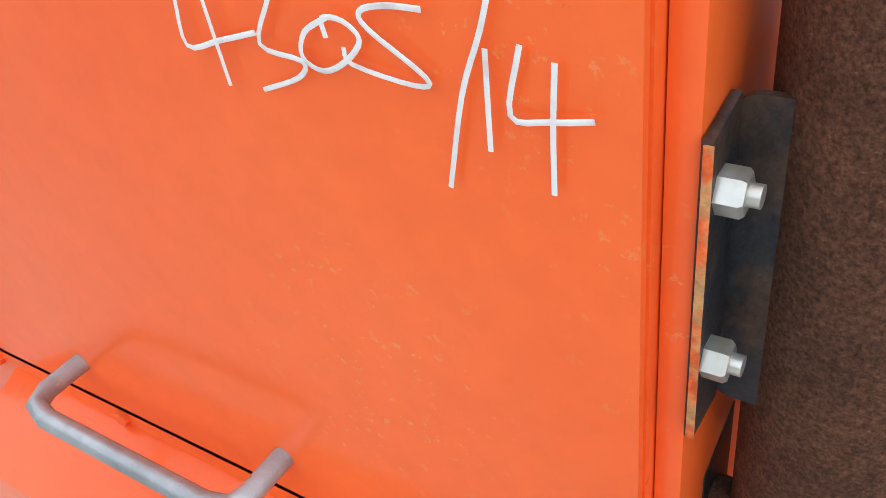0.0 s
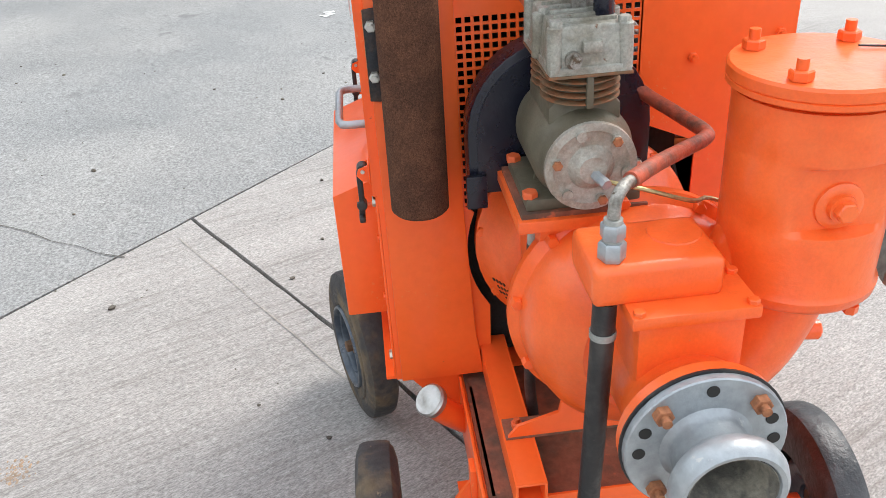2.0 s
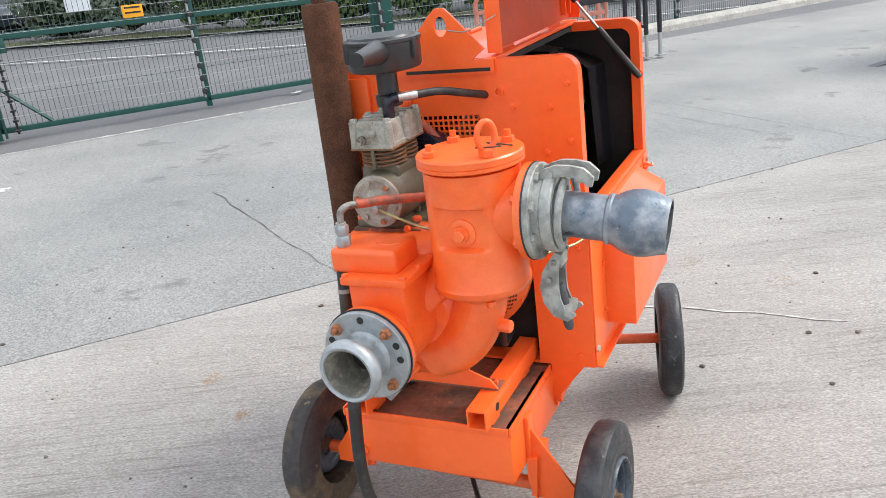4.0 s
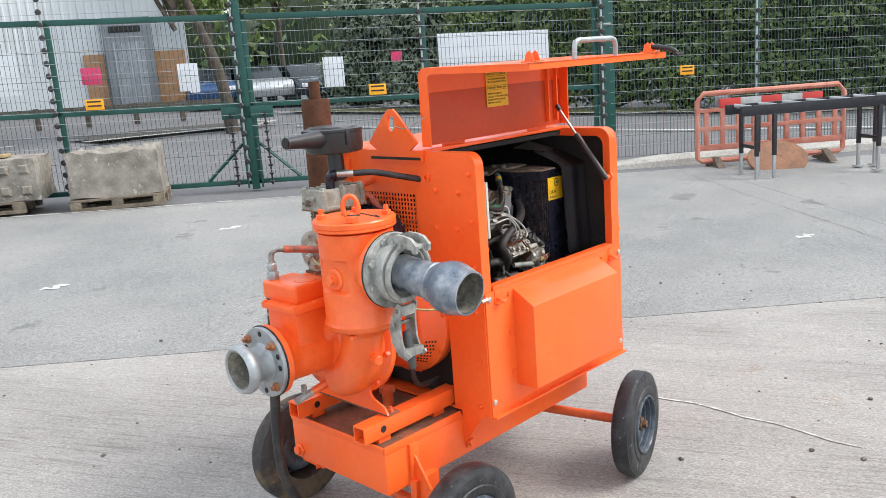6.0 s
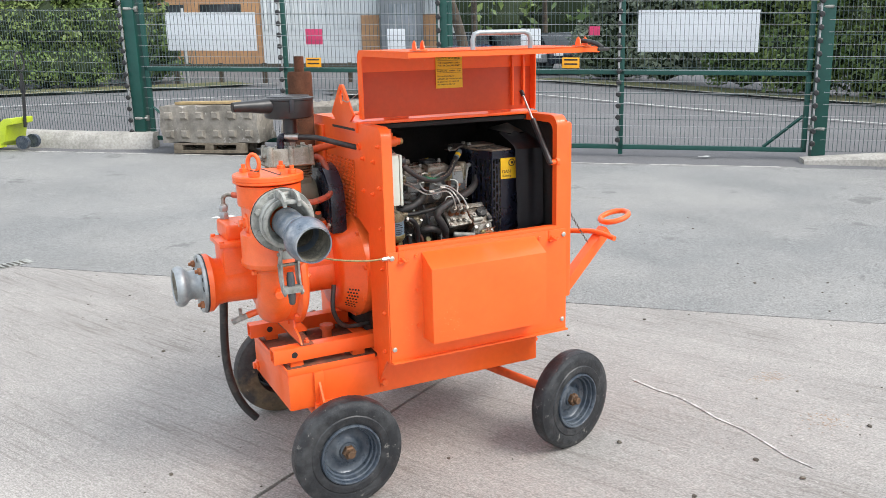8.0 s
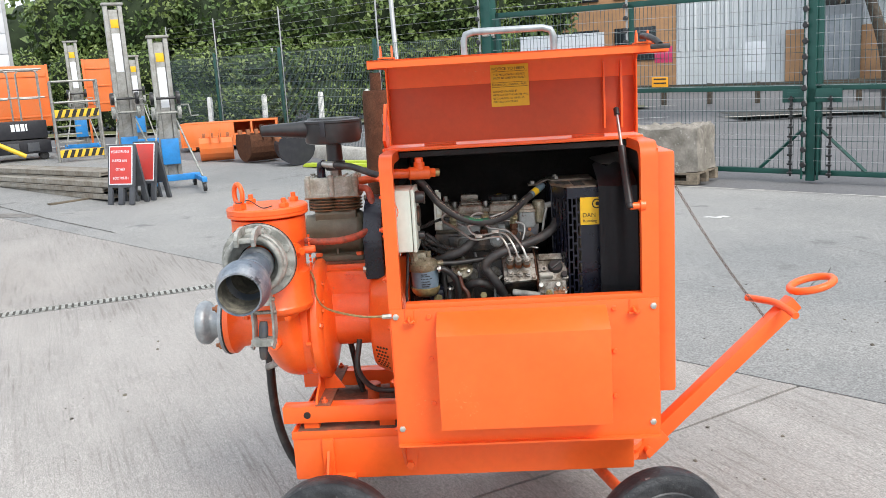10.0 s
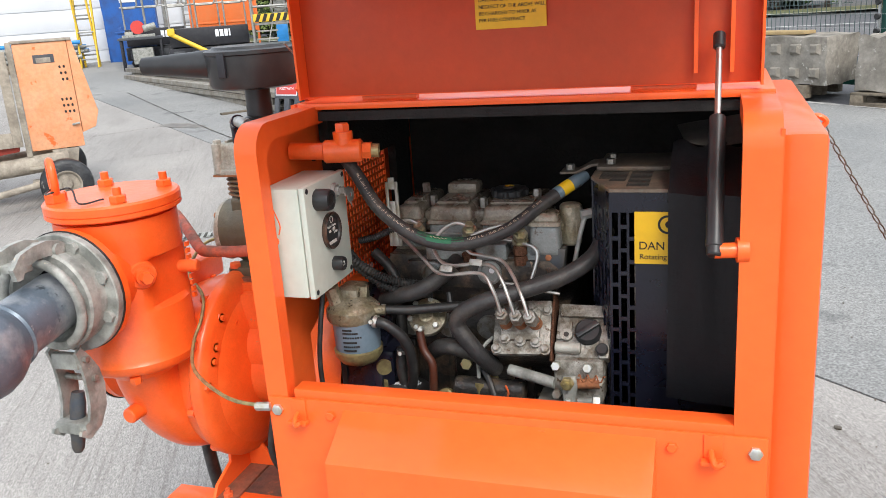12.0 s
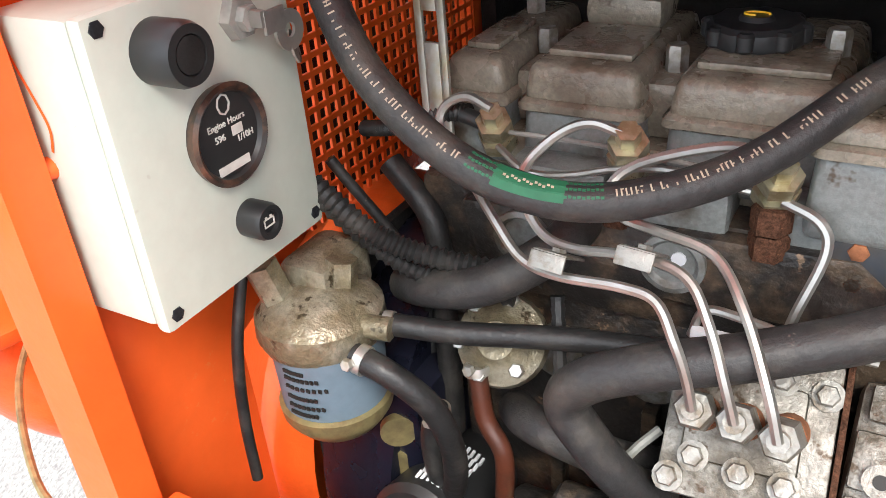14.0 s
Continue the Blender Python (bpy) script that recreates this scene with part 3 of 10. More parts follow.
# small stones and leaf litter scattered on the slabs
bm = fresh()
for k in range(260):
    x, y = random.uniform(-2.6, 4.5), random.uniform(-2.2, 3.2)
    r = random.choice((0.004, 0.005, 0.007, 0.011)) * random.uniform(0.7, 1.3)
    b2 = bmesh.new()
    bmesh.ops.create_icosphere(b2, subdivisions=1, radius=r)
    for v in b2.verts:
        v.co *= random.uniform(0.7, 1.2)
        v.co.z *= 0.55
    merge(bm, b2, Matrix.Translation((x, y, ground_z(x, y) + r * 0.3)))
litter = new("grit", mesh_of("grit", bm, mat("dark_grit", (0.06, 0.05, 0.04), 0.9, 0, (0.16, 0.14, 0.11), 6, 0.4, 0.6, 0.3)))
tagged(litter, "small stones and debris on the yard", "debris", kind="stuff")
# slotted drain channel
drain_line = [Vector((-3.7, 2.62, 0)), Vector((-1.15, 3.78, 0))]
ribbon("drain_channel", [tuple(p.xy) for p in drain_line], 0.13, GALV_DULL, "steel drain channel grating let into the yard", 0.003)
dd = (drain_line[1] - drain_line[0]).normalized()
bm = fresh()
for k in range(64):
    c = drain_line[0] + dd * (0.03 + 0.043 * k)
    w = Vector((-dd.y, dd.x, 0))
    m4 = Matrix((dd, w, (0, 0, 1))).transposed().to_4x4()
    m4.translation = (c.x, c.y, ground_z(c.x, c.y) + 0.003)
    box(bm, (-0.009, -0.055, 0), (0.009, 0.055, 0.002), 0, m4)
dr = new("drain_slots", mesh_of("drain_slots", bm, JOINT))
tagged(dr, "dark slots of the drain grating", "drain", kind="structure")

# ---- the pump set ----
pump = thing("water_pump_set", (0.3, 0.02, ground_z(0.3, 0.02)), "orange diesel water pump set on wheels, side hatch open", "water pump")

X0, X1, Y0, Y1, Z0, Z1 = 0.03, 0.824, -0.354, 0.402, 0.487, 1.368
T = 0.005


def bolt_row(name, pts, axis, r, h, material, parent, stud=0.0, label=""):
    """Equal bolts, each a part of its own on one shared mesh."""
    first = None
    for p in pts:
        if first is None:
            b = fresh()
            hexa(b, p, axis, r, h, stud)
            first = part(name, b, material, parent, label)
            p0 = Vector(p)
        else:
            o = first.copy()
            scene.collection.objects.link(o)
            o.location = first.location + Vector(p) - p0
            BASE[o] = BASE[first]


def strip_prism(bm, outer, inner, xa, xb):
    """A curved plate between two lines of (y, z) places, of equal count, with thickness along x."""
    rows = [[bm.verts.new((x, *p)) for x, p in ((xa, o), (xb, o), (xb, i), (xa, i))] for o, i in zip(outer, inner)]
    for a, b in zip(rows, rows[1:]):
        for k in range(4):
            bm.faces.new((a[k], a[(k + 1) % 4], b[(k + 1) % 4], b[k]))
    bm.faces.new(rows[0])
    bm.faces.new(rows[-1][::-1])


# front panel: strips round the mesh window and the round opening for the coupling
bm = fresh()
CUT = (0.02, 0.775, 0.222)
left_edge = [(y, z) for y, z in arc(CUT[0], CUT[1], CUT[2], 22, -35, 8)]
prism(bm, [(0.245, 1.225), (Y1, 1.225), (Y1, Z0), (0.205, Z0)] + left_edge[::-1] + [(0.245, 0.875)], "x", X0, X0 + T)
prism(bm, [(-0.19, Z0), (Y0, Z0), (Y0, 1.225), (-0.074, 1.225), (-0.074, 1.01), (-0.19, 0.96)], "x", X0, X0 + T)
prism(bm, [(Y0, 1.225)] + [(Y0 + 0.045 - 0.045 * math.cos(radians(a)), Z1 - 0.045 + 0.045 * math.sin(radians(a))) for a in range(0, 91, 15)]
      + [(Y1 - 0.045 + 0.045 * math.sin(radians(a)), Z1 - 0.045 + 0.045 * math.cos(radians(a))) for a in range(0, 91, 15)] + [(Y1, 1.225)], "x", X0, X0 + T)
front = part("front_panel", bm, ORANGE, pump)
# perforated window in the front panel
bm = fresh()
PITCH = 0.0152
for i in range(22):
    y = 0.245 - i * PITCH
    low = 0.875 if y > 0.2 else (0.96 if y > 0.13 else 1.0)
    box(bm, (X0, y - 0.0026, low), (X0 + 0.003, y + 0.0026, 1.226))
for k in range(24):
    z = 1.226 - k * PITCH
    if z < 0.87:
        break
    right = -0.075 if z > 1.0 else (0.13 if z > 0.96 else 0.2)
    box(bm, (X0 + 0.0004, right, z - 0.0026), (X0 + 0.0034, 0.245, z + 0.0026))
part("mesh_window", bm, ORANGE, pump, "square-holed perforated steel window")
# doubled sheet along the corner
for poly in ([(0.392, 1.338), (0.392, 0.492), (0.222, 0.492), (0.235, 0.60), (0.246, 0.874), (0.246, 1.262), (0.246, 1.338)],):
    bm = fresh()
    prism(bm, poly, "x", 0.0155, X0 - 0.0002, 0.003)
    part("corner_sheet", bm, ORANGE, pump)
bolt_row("panel_bolt", [(X0, -0.277, 1.240), (X0, -0.174, 1.243), (X0, -0.325, 1.30), (X0, -0.325, 1.15), (X0, -0.325, 1.0), (X0, -0.325, 0.85), (X0, -0.325, 0.68), (X0, -0.312, 0.522), (X0, -0.26, 1.12), (X0, -0.17, 1.12),
                        (X0, 0.367, 0.85), (X0, 0.372, 0.68), (X0, 0.378, 0.505), (X0, 0.30, 1.28), (X0, 0.36, 1.30)], "-x", 0.009, 0.008, ORANGE, pump, 0.006)
# hose port in the front panel
one("hose_port", ORANGE, pump, lathe, (X0 + 0.004, -0.14, 1.284), "-x", [(0, 0.014), (0.012, 0.014), (0.012, 0.009), (0.002, 0.009), (0.002, 0)], 16)

# corner posts and frames of the hatch openings
for sy, yy in ((-1, Y0), (1, Y1)):
    for xa in (X0 + T, X1 - 0.05):
        bm = fresh()
        out_, in_ = [(yy, Z0), (yy, Z1 - 0.045)], [(yy - sy * 0.030, Z0), (yy - sy * 0.030, Z1 - 0.064)]
        for a in range(15, 91, 15):
            c, d = math.cos(radians(a)), math.sin(radians(a))
            out_.append((yy - sy * (0.045 - 0.045 * c), Z1 - 0.045 + 0.045 * d))
            in_.append((yy - sy * (0.064 - 0.034 * c), Z1 - 0.064 + 0.034 * d))
        out_.append((yy - sy * 0.240, Z1))
        in_.append((yy - sy * 0.240, Z1 - 0.030))
        strip_prism(bm, out_, in_, xa, xa + (0.034 if sy < 0 and xa < 0.1 else 0.048))
        part("hatch_post", bm, ORANGE, pump)
    bm = fresh()
    box(bm, (X0 + 0.05, min(yy, yy - sy * 0.035), 0.905), (X1 - 0.048, max(yy, yy - sy * 0.035), 0.930), 0.004)
    part("hatch_sill", bm, ORANGE, pump)

# rear wall, roof, floor and black lining
bm = fresh()
box(bm, (X1 - T, Y0 + 0.003, Z0), (X1, Y1 - 0.003, Z1 - 0.02))
part("rear_panel", bm, ORANGE, pump)
bm = fresh()
box(bm, (X0 + 0.004, -0.138, Z1 - 0.006), (X1, 0.185, Z1 + 0.006), 0.004)
part("roof_panel", bm, ORANGE, pump)
bm = fresh()
box(bm, (X0 + T, Y0 + 0.004, Z0 - 0.004), (X1 - 0.002, Y1 - 0.004, Z0 + 0.004))
part("floor_panel", bm, ORANGE, pump)
bm = fresh()
box(bm, (X0 + 0.035, -0.130, Z1 - 0.026), (X1 - 0.03, 0.35, Z1 - 0.010))
part("lining", bm, FOAM_AND_SHADE, pump, "black sound-absorbing foam lining")
bm = fresh()
box(bm, (X1 - 0.022, Y0 + 0.036, Z0 + 0.01), (X1 - 0.008, Y1 - 0.036, Z1 - 0.035))
part("lining", bm, FOAM_AND_SHADE, pump, "black sound-absorbing foam lining")
bm = fresh()
box(bm, (X0 + 0.034, Y1 - 0.060, Z0 + 0.01), (X1 - 0.024, Y1 - 0.047, Z1 - 0.028))
part("lining", bm, FOAM_AND_SHADE, pump, "black sound-absorbing foam lining")
bm = fresh()
box(bm, (X0 + 0.012, -0.08, 1.235), (X0 + 0.03, 0.35, Z1 - 0.03))
part("lining", bm, FOAM_AND_SHADE, pump, "black sound-absorbing foam lining")
bm = fresh()
box(bm, (X0 + 0.012, 0.250, 0.60), (X0 + 0.03, 0.340, 1.235))
part("lining", bm, FOAM_AND_SHADE, pump, "black sound-absorbing foam lining")

# rear cowl
bm = fresh()
box(bm, (X1, -0.305, 0.605), (0.882, 0.351, 1.335), 0.012)
part("radiator_cowl", bm, ORANGE, pump)

# lower side panels with their sloped hoods
for sy, yy in ((-1, Y0), (1, Y1)):
    bm = fresh()
    box(bm, (X0 + 0.004, min(yy, yy + sy * T), Z0 + 0.002), (X1 - 0.004, max(yy, yy + sy * T), 0.915), 0.002)
    box(bm, (X0 + 0.004, min(yy, yy + sy * 0.022), Z0), (X1 - 0.004, max(yy, yy + sy * 0.022), Z0 + 0.006))
    side = part("side_panel", bm, ORANGE, pump)
    yo = yy + sy * 0.090
    bm = fresh()
    prism(bm, [(yy, 0.905 if sy < 0 else 0.885), (yo, 0.852), (yo, 0.565), (yy, 0.565)], "x", 0.170, 0.668, 0.003)
    part("intake_hood", bm, ORANGE, side)
    ys = yy + sy * T
    bolt_row("panel_screw", [(0.05, ys, 0.893), (0.804, ys, 0.892), (0.047, ys, 0.541), (0.80, ys, 0.534)], "y" if sy > 0 else "-y", 0.010, 0.006, ZINC, side, label="zinc-plated screw")
    bolt_row("hood_bolt", [(0.147, ys, 0.89), (0.292, ys, 0.89), (0.50, ys, 0.893), (0.69, ys, 0.89), (0.69, ys, 0.76), (0.69, ys, 0.62), (0.147, ys, 0.76), (0.147, ys, 0.62)], "y" if sy > 0 else "-y", 0.008, 0.006, ORANGE, side)


def hatch(name, m, label, XA, XB, A, B, hx, hz, cap_d):
    """An L-shaped hatch: local y runs out from the hinge over the roof, then the side part hangs down; drawn closed."""
    R = 0.03
    bm = fresh()
    prof = [(0, 0), (A - R, 0)] + [(A - R + R * math.sin(radians(a)), -R + R * math.cos(radians(a))) for a in range(15, 91, 15)] + [(A, -B)]
    inner = [(p[0] - (0.004 if i > 1 else 0), p[1] - 0.004) for i, p in enumerate(prof)]
    inner[-1] = (A - 0.004, -B)
    b = bmesh.new()
    pts = prof + inner[::-1]
    prism(b, pts, "x", XA, XB)
    for xa in (XA + 0.001, XB - 0.005):
        deep = [(0, -cap_d), (A - R - 0.01, -cap_d)] + [(A - R - 0.01 + (R - 0.012) * math.sin(radians(a)), -cap_d - (R - 0.012) * (1 - math.cos(radians(a)))) for a in range(15, 91, 15)] + [(A - 0.022, -B + 0.001)]
        edge = [(p[0] + 0.001, p[1] + 0.001) for p in inner]
        edge[0], edge[-1] = (0.001, -0.003), (A - 0.003, -B + 0.001)
        strip_prism(b, edge, deep, xa, xa + 0.004)
    box(b, (XA, A - 0.02, -B), (XB, A, -B + 0.005))
    b.transform(m)
    merge(bm, b)
    lid = part(name, bm, ORANGE, pump, label)
    b = bmesh.new()
    tube(b, [(hx, A, hz), (hx, A + 0.035, hz), (hx + 0.005, A + 0.05, hz), (hx + 0.025, A + 0.056, hz), (hx + 0.20, A + 0.056, hz), (hx + 0.22, A + 0.05, hz), (hx + 0.227, A + 0.035, hz), (hx + 0.227, A, hz)], 0.0085, 12, smooth=False)
    b.transform(m)
    bm = fresh()
    merge(bm, b)
    part("handle", bm, GALV, lid, "galvanised grab handle")
    for x in (0.20, 0.66):
        b = bmesh.new()
        cyl(b, (x - 0.05, -0.004, 0.006), (x + 0.05, -0.004, 0.006), 0.007, seg=12)
        box(b, (x - 0.05, 0.0, -0.002), (x + 0.05, 0.03, 0.006), 0.001)
        b.transform(m)
        bm = fresh()
        merge(bm, b)
        part("hinge", bm, ORANGE_OLD, lid)
    return lid


# open hatch over the engine, closed hatch on the other side
lid_open = hatch("engine_hatch", Matrix.Translation((0, -0.112, Z1 + 0.014)) @ Matrix.Rotation(radians(-89), 4, "X") @ Matrix.Diagonal((1, -1, 1, 1)), "open engine hatch with a yellow notice inside", 0.046, 0.806, 0.254, 0.458, 0.295, -0.438, 0.040)
lid_shut = hatch("closed_hatch", Matrix.Translation((0, 0.175, Z1 + 0.006)), "closed orange hatch with chalked numbers", 0.0305, 0.80, 0.235, 0.468, 0.292, -0.420, 0.022)



# latches and catches of the hatches
def rubber_latch(x):
    """A black rubber pull latch in its orange hook plates, on the closed side."""
    y = Y1 + T
    b = fresh()
    box(b, (x - 0.016, y, 0.852), (x + 0.016, y + 0.003, 0.882), 0.001)
    tube(b, [(x, y, 0.866), (x, y + 0.020, 0.863), (x, y + 0.030, 0.872), (x, y + 0.024, 0.884)], 0.005, 8)
    la = part("latch", b, ORANGE, pump, "rubber pull latch in orange hooks")
    b = fresh()
    box(b, (x - 0.018, y + 0.004, 0.915), (x + 0.018, y + 0.008, 0.955), 0.002)
    for dx in (-0.015, 0.012):
        prism(b, [(y + 0.006, 0.918), (y + 0.006, 0.952), (y + 0.026, 0.945), (y + 0.030, 0.932), (y + 0.020, 0.92)], "x", x + dx, x + dx + 0.003)
    part("hook_plate", b, ORANGE, la)
    b = fresh()
    cyl(b, (x - 0.013, y + 0.018, 0.940), (x + 0.013, y + 0.018, 0.940), 0.011, seg=14, bev=0.002)
    box(b, (x - 0.009, y + 0.020, 0.858), (x + 0.009, y + 0.031, 0.936), 0.004)
    cyl(b, (x - 0.011, y + 0.026, 0.866), (x + 0.011, y + 0.026, 0.866), 0.010, seg=14, bev=0.002)
    box(b, (x - 0.024, y + 0.022, 0.836), (x + 0.024, y + 0.034, 0.848), 0.004)
    box(b, (x - 0.008, y + 0.022, 0.842), (x + 0.008, y + 0.033, 0.862), 0.003)
    part("rubber_pull", b, RUBBER, la, "black rubber strap")
    b = fresh()
    cyl(b, (x - 0.018, y + 0.018, 0.940), (x + 0.019, y + 0.018, 0.940), 0.004, seg=10)
    part("pin", b, ZINC, la)


rubber_latch(0.098)
rubber_latch(0.755)
for x in (0.091, 0.748):
    bm = fresh()
    box(bm, (x - 0.014, Y0 - T - 0.003, 0.872), (x + 0.012, Y0 - T, 0.915), 0.001)
    tube(bm, [(x - 0.004, Y0 - T, 0.890), (x - 0.002, Y0 - T - 0.016, 0.886), (x + 0.004, Y0 - T - 0.026, 0.880), (x + 0.014, Y0 - T - 0.026, 0.886)], 0.0045, 8)
    box(bm, (x - 0.018, Y0 - T - 0.016, 0.872), (x + 0.016, Y0 - T - 0.002, 0.879), 0.002)
    part("catch_hook", bm, ORANGE, pump)
# pull strap hanging at the raised edge of the open hatch
for x in (0.095, 0.745):
    bm = fresh()
    box(bm, (x - 0.020, -0.576, 1.630), (x + 0.020, -0.520, 1.634), 0.001)
    for dx in (-0.016, 0.013):
        prism(bm, [(-0.565, 1.633), (-0.530, 1.633), (-0.537, 1.655), (-0.548, 1.663), (-0.558, 1.655)], "x", x + dx, x + dx + 0.003)
    part("latch_bracket", bm, ORANGE, lid_open)
bm = fresh()
tube(bm, [(0.745, -0.550, 1.648), (0.752, -0.585, 1.645), (0.762, -0.620, 1.635), (0.770, -0.640, 1.622)], 0.008, 10)
box(bm, (0.746, -0.650, 1.612), (0.794, -0.638, 1.624), 0.004)
part("rubber_pull", bm, RUBBER, lid_open, "black rubber strap")

# chalked number on the closed hatch
def marks(name, strokes, plane_y, r, material, parent):
    for st in strokes:
        b = fresh()
        tube(b, [(x, plane_y, z) for x, z in st], r, 6, per=4)
        for v in b.verts:
            v.co.y = plane_y + (v.co.y - plane_y) * 0.25
        part(name, b, material, parent)


marks("painted_mark", [[(x - 0.025, z + 0.010) for x, z in st] for st in [[(0.268, 1.285), (0.27, 1.261), (0.247, 1.266), (0.224, 1.272)], [(0.251, 1.29), (0.250, 1.266), (0.249, 1.244)],
                       [(0.21, 1.290), (0.223, 1.267), (0.201, 1.262), (0.205, 1.254), (0.228, 1.245)],
                       [(0.182, 1.283), (0.196, 1.275), (0.200, 1.264), (0.190, 1.259), (0.177, 1.265), (0.168, 1.275), (0.175, 1.282), (0.185, 1.282), (0.185, 1.274)],
                       [(0.137, 1.29), (0.153, 1.29), (0.165, 1.287), (0.163, 1.28), (0.139, 1.263), (0.145, 1.259), (0.174, 1.264), (0.177, 1.271)],
                       [(0.105, 1.310), (0.113, 1.285), (0.124, 1.258), (0.135, 1.215)], [(0.112, 1.278), (0.113, 1.258), (0.114, 1.236)],
                       [(0.098, 1.281), (0.104, 1.253), (0.088, 1.253), (0.071, 1.256)], [(0.085, 1.276), (0.087, 1.250), (0.088, 1.222)]]], Y1 + 0.0125, 0.0013, WHITE_PAINT, lid_shut)

# thin sheet added inside the open hatch; its redder, darker orange is painted shade
one("inner_skin", ORANGE_SHADE, lid_open, box, (0.0515, -0.1190, 1.384), (0.8005, -0.1168, 1.622), 0.0004, label="thin sheet added inside the hatch, shade painted in deeper red-orange")
# yellow notice inside the open hatch
bm = fresh()
box(bm, (0.366, -0.1245, 1.482), (0.482, -0.1215, 1.608))
notice = part("notice", bm, YELLOW, lid_open, "yellow printed notice to the hirer")
up = Matrix.Translation((0.006, -0.1249, -0.005)) @ Matrix.Rotation(radians(90), 4, "X")


def line(body, x, z, size, parent, base, material=INK):
    text("lettering", body, size, base @ Matrix.Translation((x, z, 0)), material, parent)


line("NOTICE TO HIRER", 0.364, 1.5965, 0.0122, notice, up)
for k, s in enumerate(("THE FOLLOWING LEVELS", "MUST BE CHECKED DAILY")):
    line(s, 0.368, 1.580 - 0.010 * k, 0.0085, notice, up)
line("ENGINE OIL - WATER - FUEL", 0.364, 1.550, 0.0083, notice, up)
for k, s in enumerate(("DAMAGE CAUSED BY", "NEGLECT OF THE ABOVE WILL", "BE CHARGED TO HIRER AS", "PER HIRE CONTRACT")):
    line(s, 0.366, 1.530 - 0.0105 * k, 0.0078, notice, up)
bm = fresh()
for z in (1.546, 1.5595, 1.5925):
    box(bm, (0.370, -0.1252, z - 0.0055), (0.478, -0.1243, z - 0.0045))
part("rule", bm, INK, notice)

# lifting plate with its eye, and the slot below it
bm = fresh()
outline = [(0.148, 1.372)] + [(0.005 + 0.033 * math.cos(radians(a)), 1.478 + 0.033 * math.sin(radians(a))) for a in range(30, 151, 15)] + [(-0.135, 1.372)]
hole = [(0.005 + 0.018 * math.cos(radians(a)), 1.462 + 0.026 * math.sin(radians(a))) for a in range(0, 360, 20)]
n = len(hole)
cx, cz = 0.005, 1.44
b2 = bmesh.new()
outer = []
for k in range(n):
    a = radians(k * 360 / n)
    best = None
    d = Vector((math.cos(a), math.sin(a)))
    for p, q in zip(outline, outline[1:] + outline[:1]):
        p, q = Vector(p) - Vector((cx, cz)), Vector(q) - Vector((cx, cz))
        e = q - p
        den = d.x * e.y - d.y * e.x
        if abs(den) > 1e-9:
            tt = (p.x * e.y - p.y * e.x) / den
            ss = (p.x * d.y - p.y * d.x) / den
            if tt > 0 and -1e-6 <= ss <= 1 + 1e-6 and (best is None or tt < best):
                best = tt
    outer.append((cx + d.x * best, cz + d.y * best))
for xa, xb in ((0.020, 0.029),):
    vs = [[b2.verts.new((x, *p)) for p in ring] for x in (xa, xb) for ring in (outer, hole)]
    for k in range(n):
        j = (k + 1) % n
        b2.faces.new((vs[0][k], vs[0][j], vs[1][j], vs[1][k]))
        b2.faces.new((vs[2][k], vs[3][k], vs[3][j], vs[2][j]))
        b2.faces.new((vs[0][k], vs[2][k], vs[2][j], vs[0][j]))
        b2.faces.new((vs[1][k], vs[1][j], vs[3][j], vs[3][k]))
merge(bm, b2)
box(bm, (0.020, -0.135, 1.335), (0.029, 0.148, 1.372))
part("lifting_plate", bm, ORANGE, pump)
one("slot", INK, pump, box, (0.0185, -0.125, 1.341), (0.0215, 0.12, 1.350), label="dark slot in the front panel")
one("tie_wire", GALV_DULL, pump, tube, [(0.018, -0.012, 1.452), (0.02, -0.06, 1.445), (0.022, -0.10, 1.458), (0.03, -0.15, 1.48)], 0.0016, 6)

# exhaust silencer with its bracket
ex = one("exhaust_silencer", RUST, pump, lathe, (-0.047, 0.329, 0.916), (0.010, -0.008, 1), [(0, 0), (0, 0.045), (0.006, 0.0505), (0.625, 0.0505), (0.638, 0.046), (0.638, 0.02), (0.70, 0.02), (0.70, 0.017), (0.64, 0.017), (0.64, 0)], 40, label="rust-brown cylindrical silencer")
def rounded(y0, y1, z0, z1, r):
    """A flat outline with rounded corners."""
    out_ = []
    for cy, cz, a0 in ((y1 - r, z1 - r, 0), (y0 + r, z1 - r, 90), (y0 + r, z0 + r, 180), (y1 - r, z0 + r, 270)):
        out_ += arc(cy, cz, r, a0, a0 + 90, 4)
    return out_


bm = fresh()
prism(bm, [(0.3955, 1.100), (0.3955, 1.254), (0.361, 1.258), (0.361, 1.096)], "x", 0.0105, 0.0152, 0.0012)
prism(bm, rounded(-0.026, 0.0152, 1.098, 1.257, 0.012), "y", 0.3575, 0.3618)
brk = part("silencer_bracket", bm, PLATE_DARK, ex, "dark rusted angle bracket")
one("chipped_edge", CHIPPED, brk, box, (0.0100, 0.3954, 1.101), (0.0140, 0.3964, 1.253), 0.0005, label="edge of bare metal and chipped orange paint")
bolt_row("nut", [(0.0108, 0.3835, 1.228), (0.0108, 0.3845, 1.143)], "-x", 0.0098, 0.011, ZINC, ex, 0.005, "zinc-plated lock nut")
one("pipe_opening", INK, ex, prism, [(0.352, 0.960), (0.300, 0.940), (0.300, 1.030), (0.352, 1.020)], "x", 0.0148, 0.0156, label="dark cut-out for the exhaust pipe")
